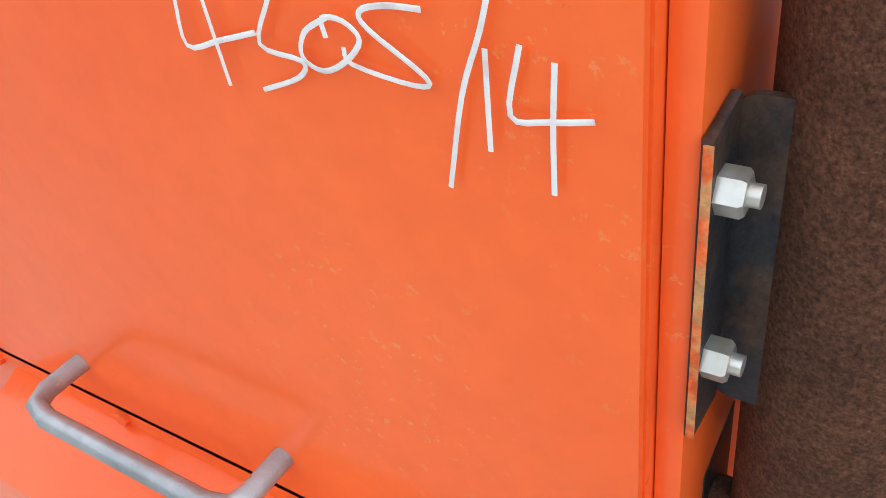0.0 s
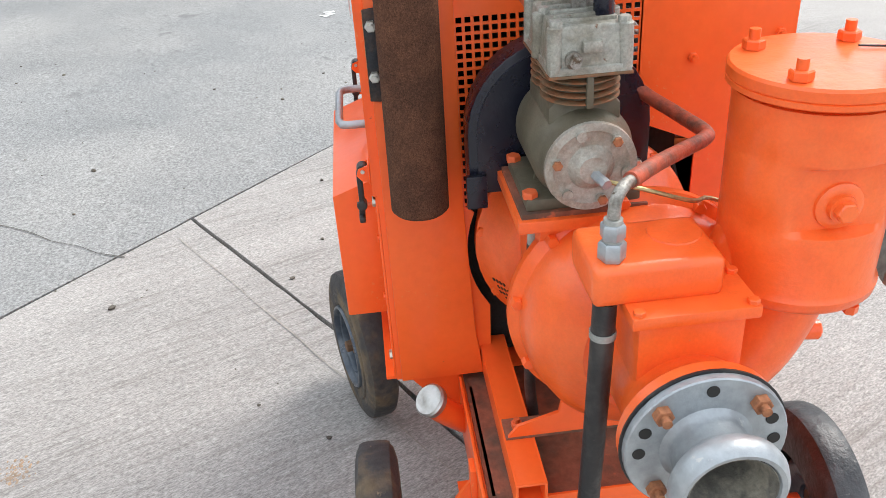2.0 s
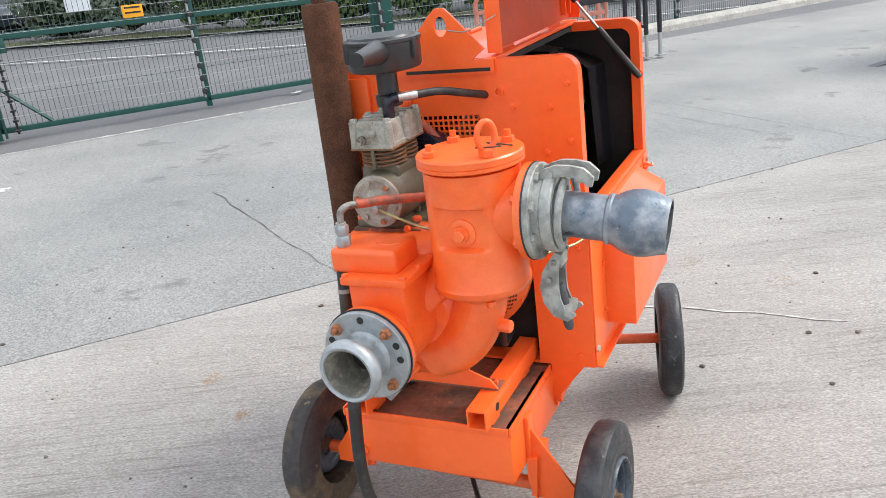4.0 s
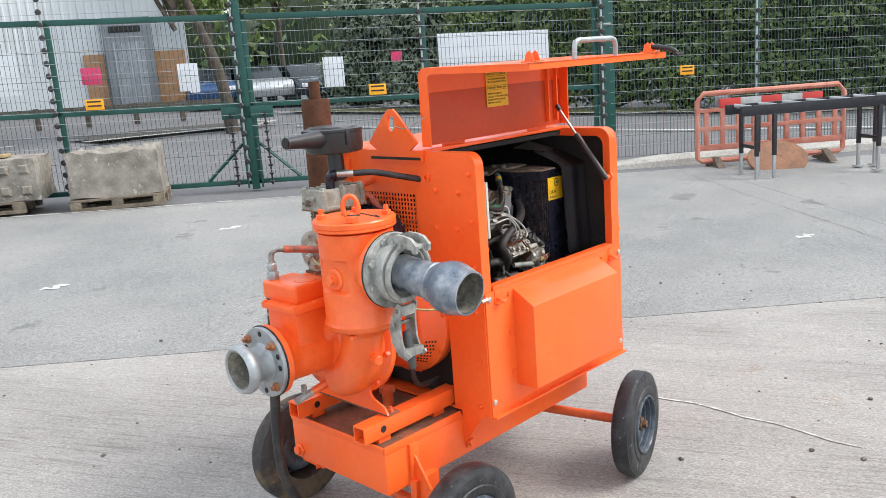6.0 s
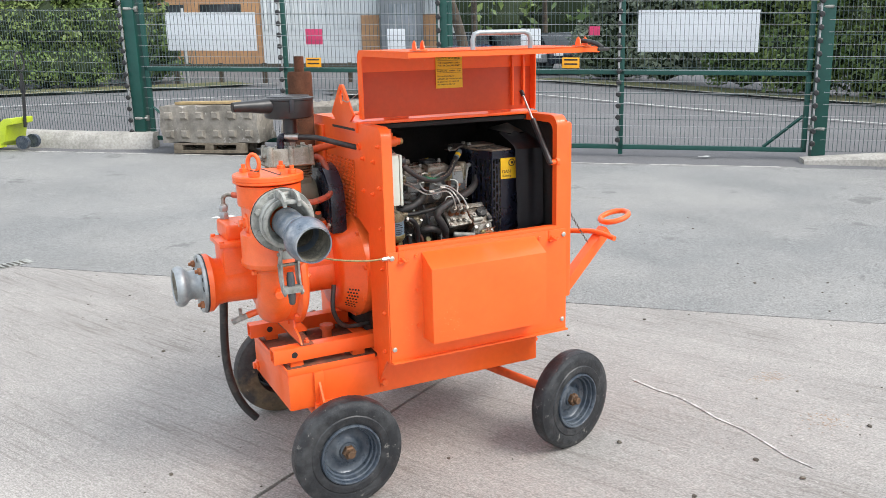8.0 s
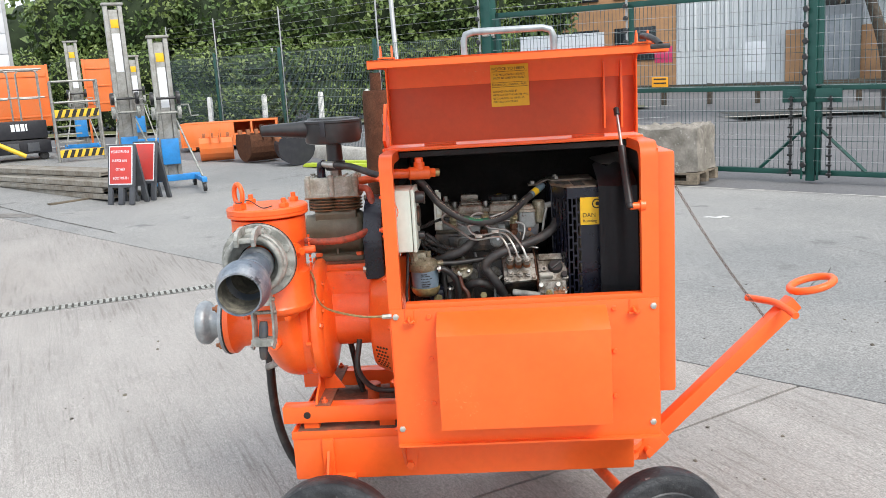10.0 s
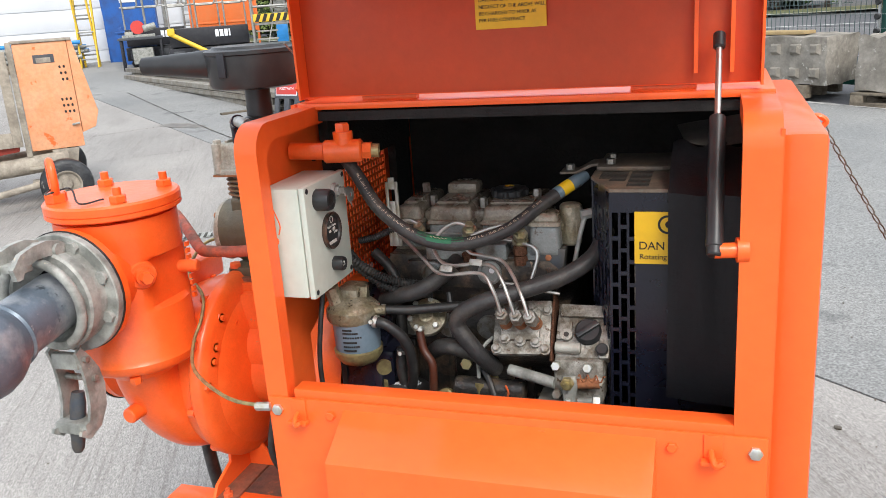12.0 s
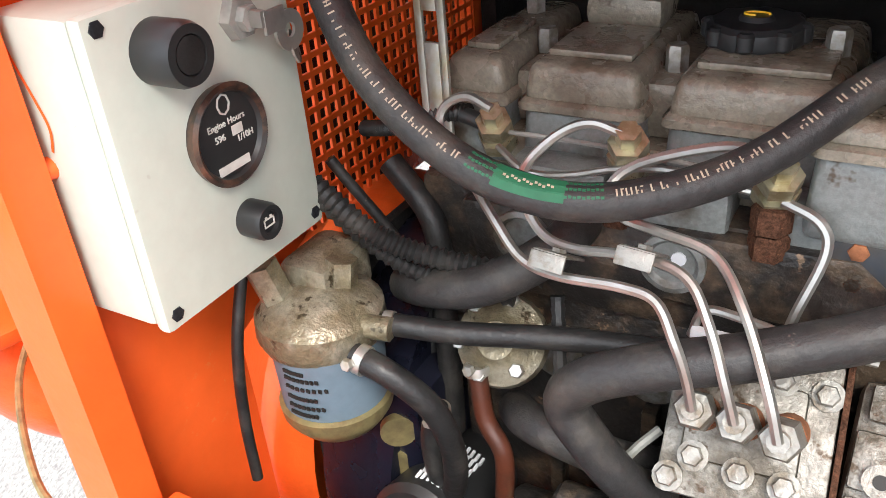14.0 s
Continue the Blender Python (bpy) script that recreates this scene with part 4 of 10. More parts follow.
one("pipe_elbow", RUST, ex, tube, [(0.03, 0.335, 0.975), (0.0, 0.333, 0.975), (-0.03, 0.332, 0.975)], 0.019, 14)

# under frame: tank, deck channel, tubes
bm = fresh()
box(bm, (-0.330, -0.222, 0.318), (0.768, 0.274, 0.470), 0.012)
tank = part("base_tank", bm, ORANGE, pump)
for ya, yb in ((-0.224, -0.218), (0.270, 0.276)):
    one("tank_lip", ORANGE, tank, box, (-0.330, ya, 0.46), (0.02, yb, 0.487), 0.002)
one("tank_lip", ORANGE, tank, box, (-0.331, -0.217, 0.46), (-0.325, 0.269, 0.484), 0.002)
one("deck_plate", DECK, tank, box, (-0.318, -0.212, 0.468), (0.06, 0.264, 0.474), 0.001, label="dirty rusted deck plate")
for y in (-0.148, 0.198):
    bm = fresh()
    y0, y1, z0, z1 = y - 0.027, y + 0.027, 0.496, 0.551
    for lo, hi in (((-0.365, y0, z0), (0.06, y0 + 0.005, z1)), ((-0.365, y1 - 0.005, z0), (0.06, y1, z1)), ((-0.365, y0 + 0.004, z0), (0.06, y1 - 0.004, z0 + 0.005)), ((-0.365, y0 + 0.004, z1 - 0.005), (0.06, y1 - 0.004, z1))):
        box(bm, lo, hi, 0.001)
    for xa in (-0.30, -0.05):
        box(bm, (xa, y0 + 0.01, 0.468), (xa + 0.05, y1 - 0.01, z0))
    t1 = part("frame_tube", bm, ORANGE, pump)
    one("tube_hole", INK, t1, cyl, (-0.285, y - 0.0275, 0.523), (-0.285, y - 0.026, 0.523), 0.012)
    one("dirt", mat("dirt", (0.05, 0.04, 0.025), 0.95, 0, (0.09, 0.07, 0.045), 40, 0.4, 0.6, 0.4, 0.8, 90), tank, box, (-0.31, y + 0.05 if y > 0 else y - 0.065, 0.468), (0.0, y + 0.062 if y > 0 else y - 0.05, 0.474), 0.003)
# pump foot: an angle iron across the frame tubes, its upright leg cut to the casing
bm = fresh()
prism(bm, [(-0.168, 0.557), (-0.150, 0.580), (-0.092, 0.602), (-0.074, 0.700), (0.110, 0.700), (0.128, 0.602), (0.200, 0.580), (0.218, 0.557)], "x", -0.256, -0.249)
foot = part("pump_foot", bm, ORANGE, pump)
one("foot_flange", DECK, foot, box, (-0.256, -0.170, 0.551), (-0.206, 0.222, 0.557), 0.001, label="rusty worn flange of the foot")
bm = fresh()
prism(bm, [(-0.249, 0.557), (-0.180, 0.557), (-0.249, 0.66)], "y", -0.020, -0.013)
part("foot_rib", bm, ORANGE, foot)
bolt_row("foot_bolt", [(-0.228, -0.150, 0.557), (-0.228, 0.198, 0.557)], "z", 0.011, 0.009, ORANGE_OLD, foot, 0.008)
bolt_row("leg_bolt", [(-0.249, -0.082, 0.672), (-0.249, -0.086, 0.645)], "x", 0.0115, 0.012, ORANGE, foot, 0.006)
one("drain_plug", ORANGE_CAST, pump, lathe, (-0.328, 0.235, 0.355), "-x", [(0, 0.024), (0.008, 0.024), (0.012, 0.016), (0.022, 0.016), (0.024, 0)], 6)
# fuel filler with a bright cap
fuel = one("fuel_filler", ORANGE, pump, tube, [(-0.02, 0.27, 0.40), (-0.045, 0.31, 0.45), (-0.066, 0.345, 0.50)], 0.027, 18)
one("cap", CHROME, fuel, lathe, (-0.060, 0.335, 0.492), (-0.35, 0.55, 0.75), [(0, 0.030), (0.002, 0.034), (0.014, 0.034), (0.018, 0.030), (0.016, 0.022), (0.019, 0.012), (0.019, 0)], 28, label="bright metal fuel cap")
# axle brackets
for sy, yy in ((-1, -0.222), (1, 0.274)):
    bm = fresh()
    box(bm, (-0.232, min(yy, yy + sy * 0.012), 0.33), (-0.195, max(yy, yy + sy * 0.012), 0.462), 0.002)
    gz = ground_z(-0.18, yy) + 0.19
    prism(bm, [(yy, 0.44), (yy + sy * 0.125, gz + 0.045), (yy + sy * 0.125, gz), (yy, gz)], "x", -0.217, -0.209)
    prism(bm, [(yy, gz + 0.06), (yy, 0.34), (yy + sy * 0.03, 0.34), (yy + sy * 0.02, gz)], "x", -0.235, -0.13)
    part("axle_bracket", bm, ORANGE, pump)
    bm = fresh()
    prism(bm, [(0.03, 0.47), (0.085, 0.47), (0.066, 0.345), (0.036, 0.345)], "y", min(yy + sy * 0.001, yy + sy * 0.009), max(yy + sy * 0.001, yy + sy * 0.009))
    prism(bm, [(yy, 0.487), (yy + sy * 0.10, 0.487), (yy, 0.36)], "x", 0.030, 0.037)
    part("hood_bracket", bm, ORANGE, pump)
    bolt_row("bracket_bolt", [(0.05, yy + sy * 0.009, 0.365)], "y" if sy > 0 else "-y", 0.014, 0.012, ORANGE, pump)
# light skirt under the housing
bm = fresh()
box(bm, (0.10, -0.222, 0.468), (0.764, 0.274, 0.487))
part("housing_sill", bm, ORANGE, pump)


def wheel(x, y, side, mud, yaw=0.0):
    """A solid-tyred barrow wheel; side is -1 or 1, the way its hub cap points."""
    gz = ground_z(x, y) + 0.206
    ax = Vector((-side * math.sin(radians(yaw)), side * math.cos(radians(yaw)), 0))
    c = Vector((x, y, gz))
    b = fresh()
    lathe(b, c - ax * 0.043, ax, [(0, 0.115), (0.0, 0.165), (0.003, 0.178), (0.006, 0.190), (0.012, 0.197), (0.013, 0.202), (0.022, 0.2055), (0.032, 0.2065), (0.056, 0.2065), (0.066, 0.2055), (0.074, 0.202), (0.075, 0.197), (0.080, 0.190), (0.083, 0.178), (0.0835, 0.165), (0.082, 0.150), (0.0855, 0.146), (0.086, 0.128), (0.083, 0.119), (0.080, 0.115), (0.0, 0.115)], 56)
    w = part("wheel", b, TYRE_MUD if mud else TYRE, pump, "worn black rubber wheel on a dark rim")
    b = fresh()
    lathe(b, c - ax * 0.04, ax, [(0, 0.116), (0.080, 0.116), (0.086, 0.1135), (0.087, 0.109), (0.083, 0.1055), (0.072, 0.104), (0.069, 0.099), (0.064, 0.0975), (0.053, 0.0965), (0.050, 0.091), (0.045, 0.0895), (0.036, 0.0885), (0.031, 0.083), (0.028, 0.074), (0.029, 0.060), (0.034, 0.052), (0.041, 0.043), (0.043, 0.034), (0.050, 0.031), (0.050, 0.0)], 44)
    part("rim", b, RIM, w, "dark grey pressed-steel rim")
    b = fresh()
    lathe(b, c + ax * 0.008, ax, [(0, 0), (0, 0.026), (0.018, 0.026), (0.022, 0.021), (0.022, 0.0)], 6)
    part("hub_nut", b, HUB, w, "rusty hub nut")
    b = fresh()
    cyl(b, c + ax * 0.028, c + ax * 0.046, 0.0165, 0.015, 16, 0.002)
    part("axle_end", b, HUB, w)
    return w


HUB = mat("rusty_hub", (0.10, 0.06, 0.035), 0.7, 0.3, (0.17, 0.09, 0.045), 40, 0.4, 0.6, 0.2, 0.4, 120)
TYRE_MUD = mat("muddy_tyre", (0.045, 0.042, 0.040), 0.8, 0, (0.13, 0.095, 0.055), 9, 0.46, 0.62, 0.25, 0.7, 60, spots=(0.20, 0.15, 0.09), spot_scale=22, spot_low=0.66)
for x, y, s, mud, yaw in ((-0.181, -0.418, -1, False, 0), (0.806, -0.417, -1, False, 14), (-0.178, 0.462, 1, True, 0), (0.532, 0.490, 1, True, 16)):
    wheel(x, y, s, mud, yaw)
for xa, xb in ((-0.18, -0.18), (0.806, 0.545)):
    one("axle", ORANGE_OLD, pump, cyl, (xa, -0.40, ground_z(xa, -0.4) + 0.206), (xb, 0.445, ground_z(xb, 0.45) + 0.206), 0.019)
one("turntable", ORANGE, pump, lathe, (0.735, 0.02, 0.26), "z", [(0, 0), (0, 0.09), (0.02, 0.09), (0.02, 0.06), (0.045, 0.06), (0.045, 0.10), (0.062, 0.10), (0.062, 0)], 28)

# ---- pump end ----
CY, CZ = 0.010, 0.803
bm = fresh()
lathe(bm, (-0.30, 0.005, 0.803), "-x", [(-0.09, 0), (-0.09, 0.185), (-0.080, 0.203), (-0.074, 0.206), (-0.058, 0.206), (-0.052, 0.200), (-0.045, 0.190), (-0.01, 0.188), (0.025, 0.178), (0.050, 0.155), (0.066, 0.122), (0.072, 0.115), (0.075, 0.0)], 56)
volute = part("volute", bm, ORANGE_CAST, pump, "round cast-iron pump casing")
bolt_row("casing_bolt", [(-0.246, 0.005 + 0.196 * math.cos(radians(k * 36 + 10)), 0.803 + 0.196 * math.sin(radians(k * 36 + 10))) for k in range(10)], "-x", 0.0105, 0.016, ORANGE_CAST, volute)
bm = fresh()
lathe(bm, (-0.345, CY, CZ), "-x", [(0, 0), (0, 0.088), (0.14, 0.084), (0.172, 0.088), (0.190, 0.104), (0.196, 0.1095), (0.214, 0.1095), (0.216, 0.107), (0.216, 0.0)], 44)
box(bm, (-0.495, -0.066, 0.80), (-0.345, 0.082, 0.946), 0.012)
tube(bm, [(-0.37, -0.02, 0.83), (-0.34, -0.09, 0.90), (-0.335, -0.13, 0.97)], 0.045, 14)
chest = part("suction_chest", bm, ORANGE_CAST, pump)
bm = fresh()
box(bm, (-0.507, -0.078, 0.944), (-0.335, 0.094, 0.963), 0.004)
for p in ((-0.497, -0.068), (-0.497, 0.083), (-0.345, -0.068), (-0.345, 0.083), (-0.42, -0.070)):
    hexa(bm, (*p, 0.963), "z", 0.0085, 0.007)
part("inspection_flange", bm, ORANGE_CAST, chest)
bm = fresh()
box(bm, (-0.470, -0.040, 0.958), (-0.345, 0.136, 1.019), 0.014, seg=3)
lathe(bm, (-0.392, 0.005, 1.017), "z", [(0, 0.038), (0.004, 0.036), (0.005, 0.0)], 28)
part("priming_valve", bm, ORANGE_CAST, chest)
ring_r = 0.09
bm = fresh()
ring_plate(bm, (-0.563, CY, CZ), "-x", 0.109, 0.046, 0.014)
lathe(bm, (-0.576, CY, CZ), "-x", [(0, 0.064), (0.006, 0.057), (0.012, 0.054), (0.036, 0.053), (0.046, 0.058), (0.054, 0.068), (0.062, 0.074), (0.074, 0.076), (0.086, 0.072), (0.092, 0.066), (0.090, 0.060), (0.08, 0.055), (0.03, 0.047), (0, 0.046)], 40)
tail = part("suction_tail", bm, GALV, pump, "galvanised flanged hose tail")
one("gasket", RUBBER, tail, lathe, (-0.560, CY, CZ), "-x", [(0, 0.05), (0, 0.112), (0.004, 0.1125), (0.004, 0.05)], 40)
for a in (90, 0, 180, 270, 22, 158):
    c = radians(a)
    bm = fresh()
    cyl(bm, (-0.5785, CY + ring_r * math.cos(c), CZ + ring_r * math.sin(c)), (-0.574, CY + ring_r * math.cos(c), CZ + ring_r * math.sin(c)), 0.0085, seg=16)
    part("bolt_hole", bm, INK, tail)
bolt_row("bolt", [(-0.577, CY + ring_r * math.cos(radians(a)), CZ + ring_r * math.sin(radians(a))) for a in (45, 135, 225, 315)], "-x", 0.0135, 0.012, RUST_LIGHT, tail, 0.010, "rusty nut and stud")
one("tail_bore", BORE, tail, lathe, (-0.5655, CY, CZ), "-x", [(0, 0.0455), (0.014, 0.0458), (0.041, 0.0468), (0.091, 0.0545), (0.098, 0.0575), (0.098, 0.0565), (0.041, 0.0455), (0, 0.0445)], 36, label="dark scaled bore")
one("bore", INK, tail, cyl, (-0.5615, CY, CZ), (-0.5665, CY, CZ), 0.0458)
# drain tap
valve = one("drain_tap", ORANGE_CAST, pump, cyl, (-0.36, 0.0, 0.665), (-0.405, 0.018, 0.648), 0.013)
one("tap_body", GALV_DULL, valve, tube, [(-0.40, 0.016, 0.650), (-0.43, 0.028, 0.637), (-0.460, 0.040, 0.624)], 0.012, 12, label="dull metal tap")
one("tap_lever", GALV_DULL, valve, box, (-0.436, 0.018, 0.648), (-0.424, 0.036, 0.678), 0.003)
# discharge chamber
DX, DY, DZ = -0.342, -0.200, 1.083
bm = fresh()
lathe(bm, (DX, DY, 0.890), "z", [(0, 0), (0, 0.096), (0.006, 0.108), (0.014, 0.1155), (0.026, 0.117), (0.034, 0.112), (0.122, 0.1125), (0.126, 0.1115), (0.132, 0.1122), (0.220, 0.1122), (0.228, 0.1115), (0.232, 0.1125), (0.30, 0.1125), (0.308, 0.0)], 72)
for v in bm.verts:
    if 1.0185 < v.co.z < 1.1155 and v.co.x < DX - 0.089:
        v.co.x = DX - 0.089
    if 1.0185 < v.co.z < 1.1155 and v.co.x > DX + 0.092:
        v.co.x = DX + 0.092
lathe(bm, (DX, DY, DZ), "-y", [(0.05, 0.085), (0.118, 0.082), (0.124, 0.086), (0.128, 0.109), (0.147, 0.109), (0.147, 0)], 44)
boss = Vector((0.81, -0.586, 0))
lathe(bm, Vector((DX, DY, 1.088)) + boss * 0.095, boss, [(0, 0.027), (0.016, 0.027), (0.020, 0.024), (0.020, 0.017), (0.032, 0.016), (0.032, 0)], 24)
hexa(bm, Vector((DX, DY, 1.088)) + boss * 0.126, boss, 0.0125, 0.016)
cyl(bm, (DX + 0.060, DY + 0.040, 1.070), (DX + 0.128, DY + 0.052, 1.072), 0.013, 0.012, 16, 0.003)
lathe(bm, (DX - 0.088, DY, 1.056), "-x", [(0, 0.034), (0.005, 0.033), (0.008, 0.027), (0.008, 0.020), (0.016, 0.019), (0.016, 0.0)], 26)
hexa(bm, (DX - 0.102, DY, 1.056), "-x", 0.015, 0.015)
chamber = part("discharge_chamber", bm, ORANGE_CAST, pump)
bm = fresh()
for k in range(9):
    box(bm, (-0.236, -0.152 + 0.0 * k, 1.110 - 0.013 * k), (-0.231, -0.142, 1.119 - 0.013 * k))
part("cast_marks", bm, ORANGE_CAST, chamber)
bolt_row("flange_bolt", [(DX + a, DY - 0.128, DZ + c) for a in (-0.075, 0.075) for c in (0.05, -0.05)], "y", 0.013, 0.012, ORANGE_CAST, chamber)
bm = fresh()
lathe(bm, (DX, DY, 1.196), "z", [(0, 0), (0, 0.119), (0.003, 0.1235), (0.010, 0.1235), (0.011, 0.1215), (0.013, 0.1235), (0.026, 0.1235), (0.030, 0.120), (0.031, 0.0)], 56)
clid = part("chamber_lid", bm, ORANGE_CAST, pump)
for dx, dy in ((-0.068, 0.068), (0.068, 0.068), (0.068, -0.068)):
    bm = fresh()
    hexa(bm, (DX + dx, DY + dy, 1.227), "z", 0.0155, 0.013, 0.014)
    part("lid_nut", bm, ORANGE_CAST, clid)
bm = fresh()
hexa(bm, (DX - 0.066, DY - 0.070, 1.227), "z", 0.020, 0.018)
tube(bm, [(DX - 0.066 + 0.021 * math.cos(a) * 0.75, DY - 0.070 - 0.021 * math.cos(a) * 0.66, 1.271 + 0.031 * math.sin(a)) for a in [radians(k) for k in range(-70, 251, 20)]], 0.0072, 12)
part("lifting_eye", bm, ORANGE_CAST, clid)
one("tie", RUBBER, clid, tube, [(DX - 0.085, DY - 0.05, 1.250), (DX - 0.06, DY - 0.10, 1.247), (DX - 0.04, DY - 0.06, 1.250), (DX + 0.01, DY - 0.10, 1.231), (DX + 0.03, DY - 0.06, 1.230)], 0.0016, 6)
bm = fresh()
tube(bm, [(DX, DY + 0.002, 0.915), (DX, DY + 0.006, 0.875), (DX + 0.002, DY + 0.022, 0.825), (DX + 0.008, DY + 0.052, 0.765), (DX + 0.018, DY + 0.10, 0.716), (DX + 0.028, DY + 0.16, 0.690)], lambda t: 0.060 + 0.010 * t, 36)
lathe(bm, (DX, DY, 0.868), "z", [(0, 0.062), (0.012, 0.070), (0.026, 0.092)], 40)
for a in range(4):
    c = radians(a * 90 + 30)
    hexa(bm, (DX + 0.1 * math.cos(c), DY + 0.1 * math.sin(c), 0.892), "-z", 0.011, 0.014)
cyl(bm, (DX + 0.004, DY + 0.02, 0.795), (DX - 0.006, DY - 0.062, 0.790), 0.018, 0.016, 18, 0.003)
part("discharge_bend", bm, ORANGE_CAST, pump)
bm = fresh()
lathe(bm, (DX, DY - 0.147, DZ), "-y", [(0, 0.05), (0, 0.109), (0.013, 0.109), (0.015, 0.107), (0.015, 0.088), (0.030, 0.086), (0.034, 0.090), (0.040, 0.0905), (0.054, 0.0905), (0.058, 0.087), (0.058, 0.074), (0.040, 0.066), (0.030, 0.052)], 48)
dflange = part("discharge_flange", bm, GALV_DULL, pump, "dull galvanised coupling flange")
one("gasket", RUBBER, dflange, lathe, (DX, DY - 0.1445, DZ), "-y", [(0, 0.05), (0, 0.111), (0.0035, 0.111), (0.0035, 0.05)], 40)
bolt_row("bolt", [(DX + 0.093 * math.cos(radians(a)), DY - 0.162, DZ + 0.093 * math.sin(radians(a))) for a in (22, 67, 112, 157, 202, 337)], "-y", 0.0125, 0.008, GALV_DULL, dflange)
tilt = Vector((0.012, -0.238, -0.031)).normalized()
bm = fresh()
lathe(bm, (DX + 0.002, -0.385, DZ - 0.002), tilt, [(0, 0.051), (0.118, 0.051), (0.122, 0.056), (0.128, 0.057), (0.132, 0.054), (0.140, 0.057), (0.152, 0.064), (0.170, 0.071), (0.192, 0.074), (0.214, 0.071), (0.236, 0.064), (0.252, 0.061), (0.252, 0.056), (0.21, 0.064), (0.17, 0.064), (0.13, 0.048), (0.0, 0.046)], 48)
dpipe = part("discharge_pipe", bm, GALV_BLUE, pump, "blue-grey galvanised ball-ended pipe")
one("pipe_inside", BORE, dpipe, lathe, Vector((DX + 0.002, -0.385, DZ - 0.002)) + tilt * 0.03, tilt, [(0, 0), (0, 0.044), (0.09, 0.0465), (0.14, 0.0625), (0.185, 0.063), (0.218, 0.0555)], 40, label="pale scaled pipe bore")
def flat_bar(bm, line_yz, half, xa, xb):
    """A curved flat bar in an upright plane, its width changing along it."""
    pts = [Vector(p) for p in line_yz]
    rows = []
    for i, p in enumerate(pts):
        d = (pts[min(i + 1, len(pts) - 1)] - pts[max(i - 1, 0)]).normalized()
        w = Vector((-d.y, d.x)) * half[i]
        rows.append([bm.verts.new((x, *(p + w * k))) for x, k in ((xa, 1), (xb, 1), (xb, -1), (xa, -1))])
    for a, b in zip(rows, rows[1:]):
        for k in range(4):
            bm.faces.new((a[k], a[(k + 1) % 4], b[(k + 1) % 4], b[k]))
    bm.faces.new(rows[0])
    bm.faces.new(rows[-1][::-1])


# clamp ring and levers of the quick coupling
bm = fresh()
tube(bm, [(DX + 0.079 * math.cos(radians(a)), -0.418 - 0.006 * math.sin(radians(a)), DZ + 0.079 * math.sin(radians(a))) for a in range(-60, 241, 15)], 0.0085, 10)
lev = part("clamp_ring", bm, GALV_DULL, dflange)
bm = fresh()
top_line = [(-0.366, 1.168), (-0.385, 1.176), (-0.410, 1.182), (-0.438, 1.182), (-0.462, 1.176), (-0.478, 1.162), (-0.478, 1.148)]
for xa in (-0.030, 0.018):
    flat_bar(bm, top_line, [0.008, 0.012, 0.013, 0.012, 0.013, 0.012, 0.006], DX + xa, DX + xa + 0.010)
cyl(bm, (DX - 0.034, -0.39, 1.174), (DX + 0.034, -0.39, 1.174), 0.011, seg=14)
box(bm, (DX - 0.028, -0.470, 1.155), (DX + 0.026, -0.445, 1.168), 0.004)
part("locking_lever", bm, GALV_DULL, dflange, "cast locking lever")
def two_cheeks(b, xs):
    for xa in xs:
        flat_bar(b, [(-0.398, 0.992), (-0.386, 0.968), (-0.376, 0.940), (-0.372, 0.908), (-0.376, 0.876), (-0.390, 0.850), (-0.410, 0.838), (-0.428, 0.846)], [0.008, 0.013, 0.019, 0.022, 0.021, 0.017, 0.011, 0.004], xa, xa + 0.006)


for xa in (DX - 0.030, DX + 0.030):
    bm = fresh()
    two_cheeks(bm, (xa,))
    hang = part("hanging_lever", bm, GALV_DULL, dflange, "cheek of the hanging coupling lever")
one("lever_bridge", GALV_DULL, hang, box, (DX - 0.032, -0.418, 0.836), (DX + 0.038, -0.376, 0.860), 0.006)
one("lever_bridge", GALV_DULL, hang, box, (DX - 0.024, -0.402, 0.955), (DX + 0.030, -0.386, 0.985), 0.004)
one("lever_pin", ZINC_DULL, hang, cyl, (DX - 0.038, -0.388, 0.972), (DX + 0.044, -0.388, 0.972), 0.006, seg=12)
one("lever_pin", ZINC_DULL, hang, cyl, (DX - 0.036, -0.374, 0.930), (DX + 0.042, -0.374, 0.930), 0.006, seg=12)
one("lever_grip", STEEL_BLUE, hang, lathe, (DX + 0.003, -0.384, 0.905), (-0.05, -0.20, -1), [(0, 0), (0, 0.011), (0.02, 0.014), (0.07, 0.014), (0.105, 0.011), (0.112, 0.007), (0.112, 0)], 18, label="dark blued lever end")

# coupling housing between pump and engine
bm = fresh()
lathe(bm, (0.075, 0.020, 0.79), "-x", [(0, 0.20), (0.035, 0.207), (0.055, 0.207), (0.060, 0.200), (0.128, 0.166), (0.136, 0.158), (0.142, 0.120), (0.146, 0.085), (0.262, 0.085), (0.272, 0.120), (0.286, 0.176), (0.300, 0.188), (0.312, 0.188), (0.316, 0.0)], 48)
box(bm, (-0.215, -0.030, 0.790), (-0.058, 0.155, 0.970), 0.014)
cyl(bm, (-0.205, 0.004, 0.838), (-0.058, 0.004, 0.838), 0.064, seg=32, bev=0.004)
box(bm, (-0.212, -0.052, 0.772), (-0.058, 0.10, 0.792), 0.006)
bell = part("bell_housing", bm, ORANGE_CAST, pump)
bolt_row("bell_bolt", [(0.018, 0.02 + 0.197 * math.cos(radians(a)), 0.79 + 0.197 * math.sin(radians(a))) for a in range(10, 360, 40)], "-x", 0.011, 0.009, ORANGE_CAST, bell)
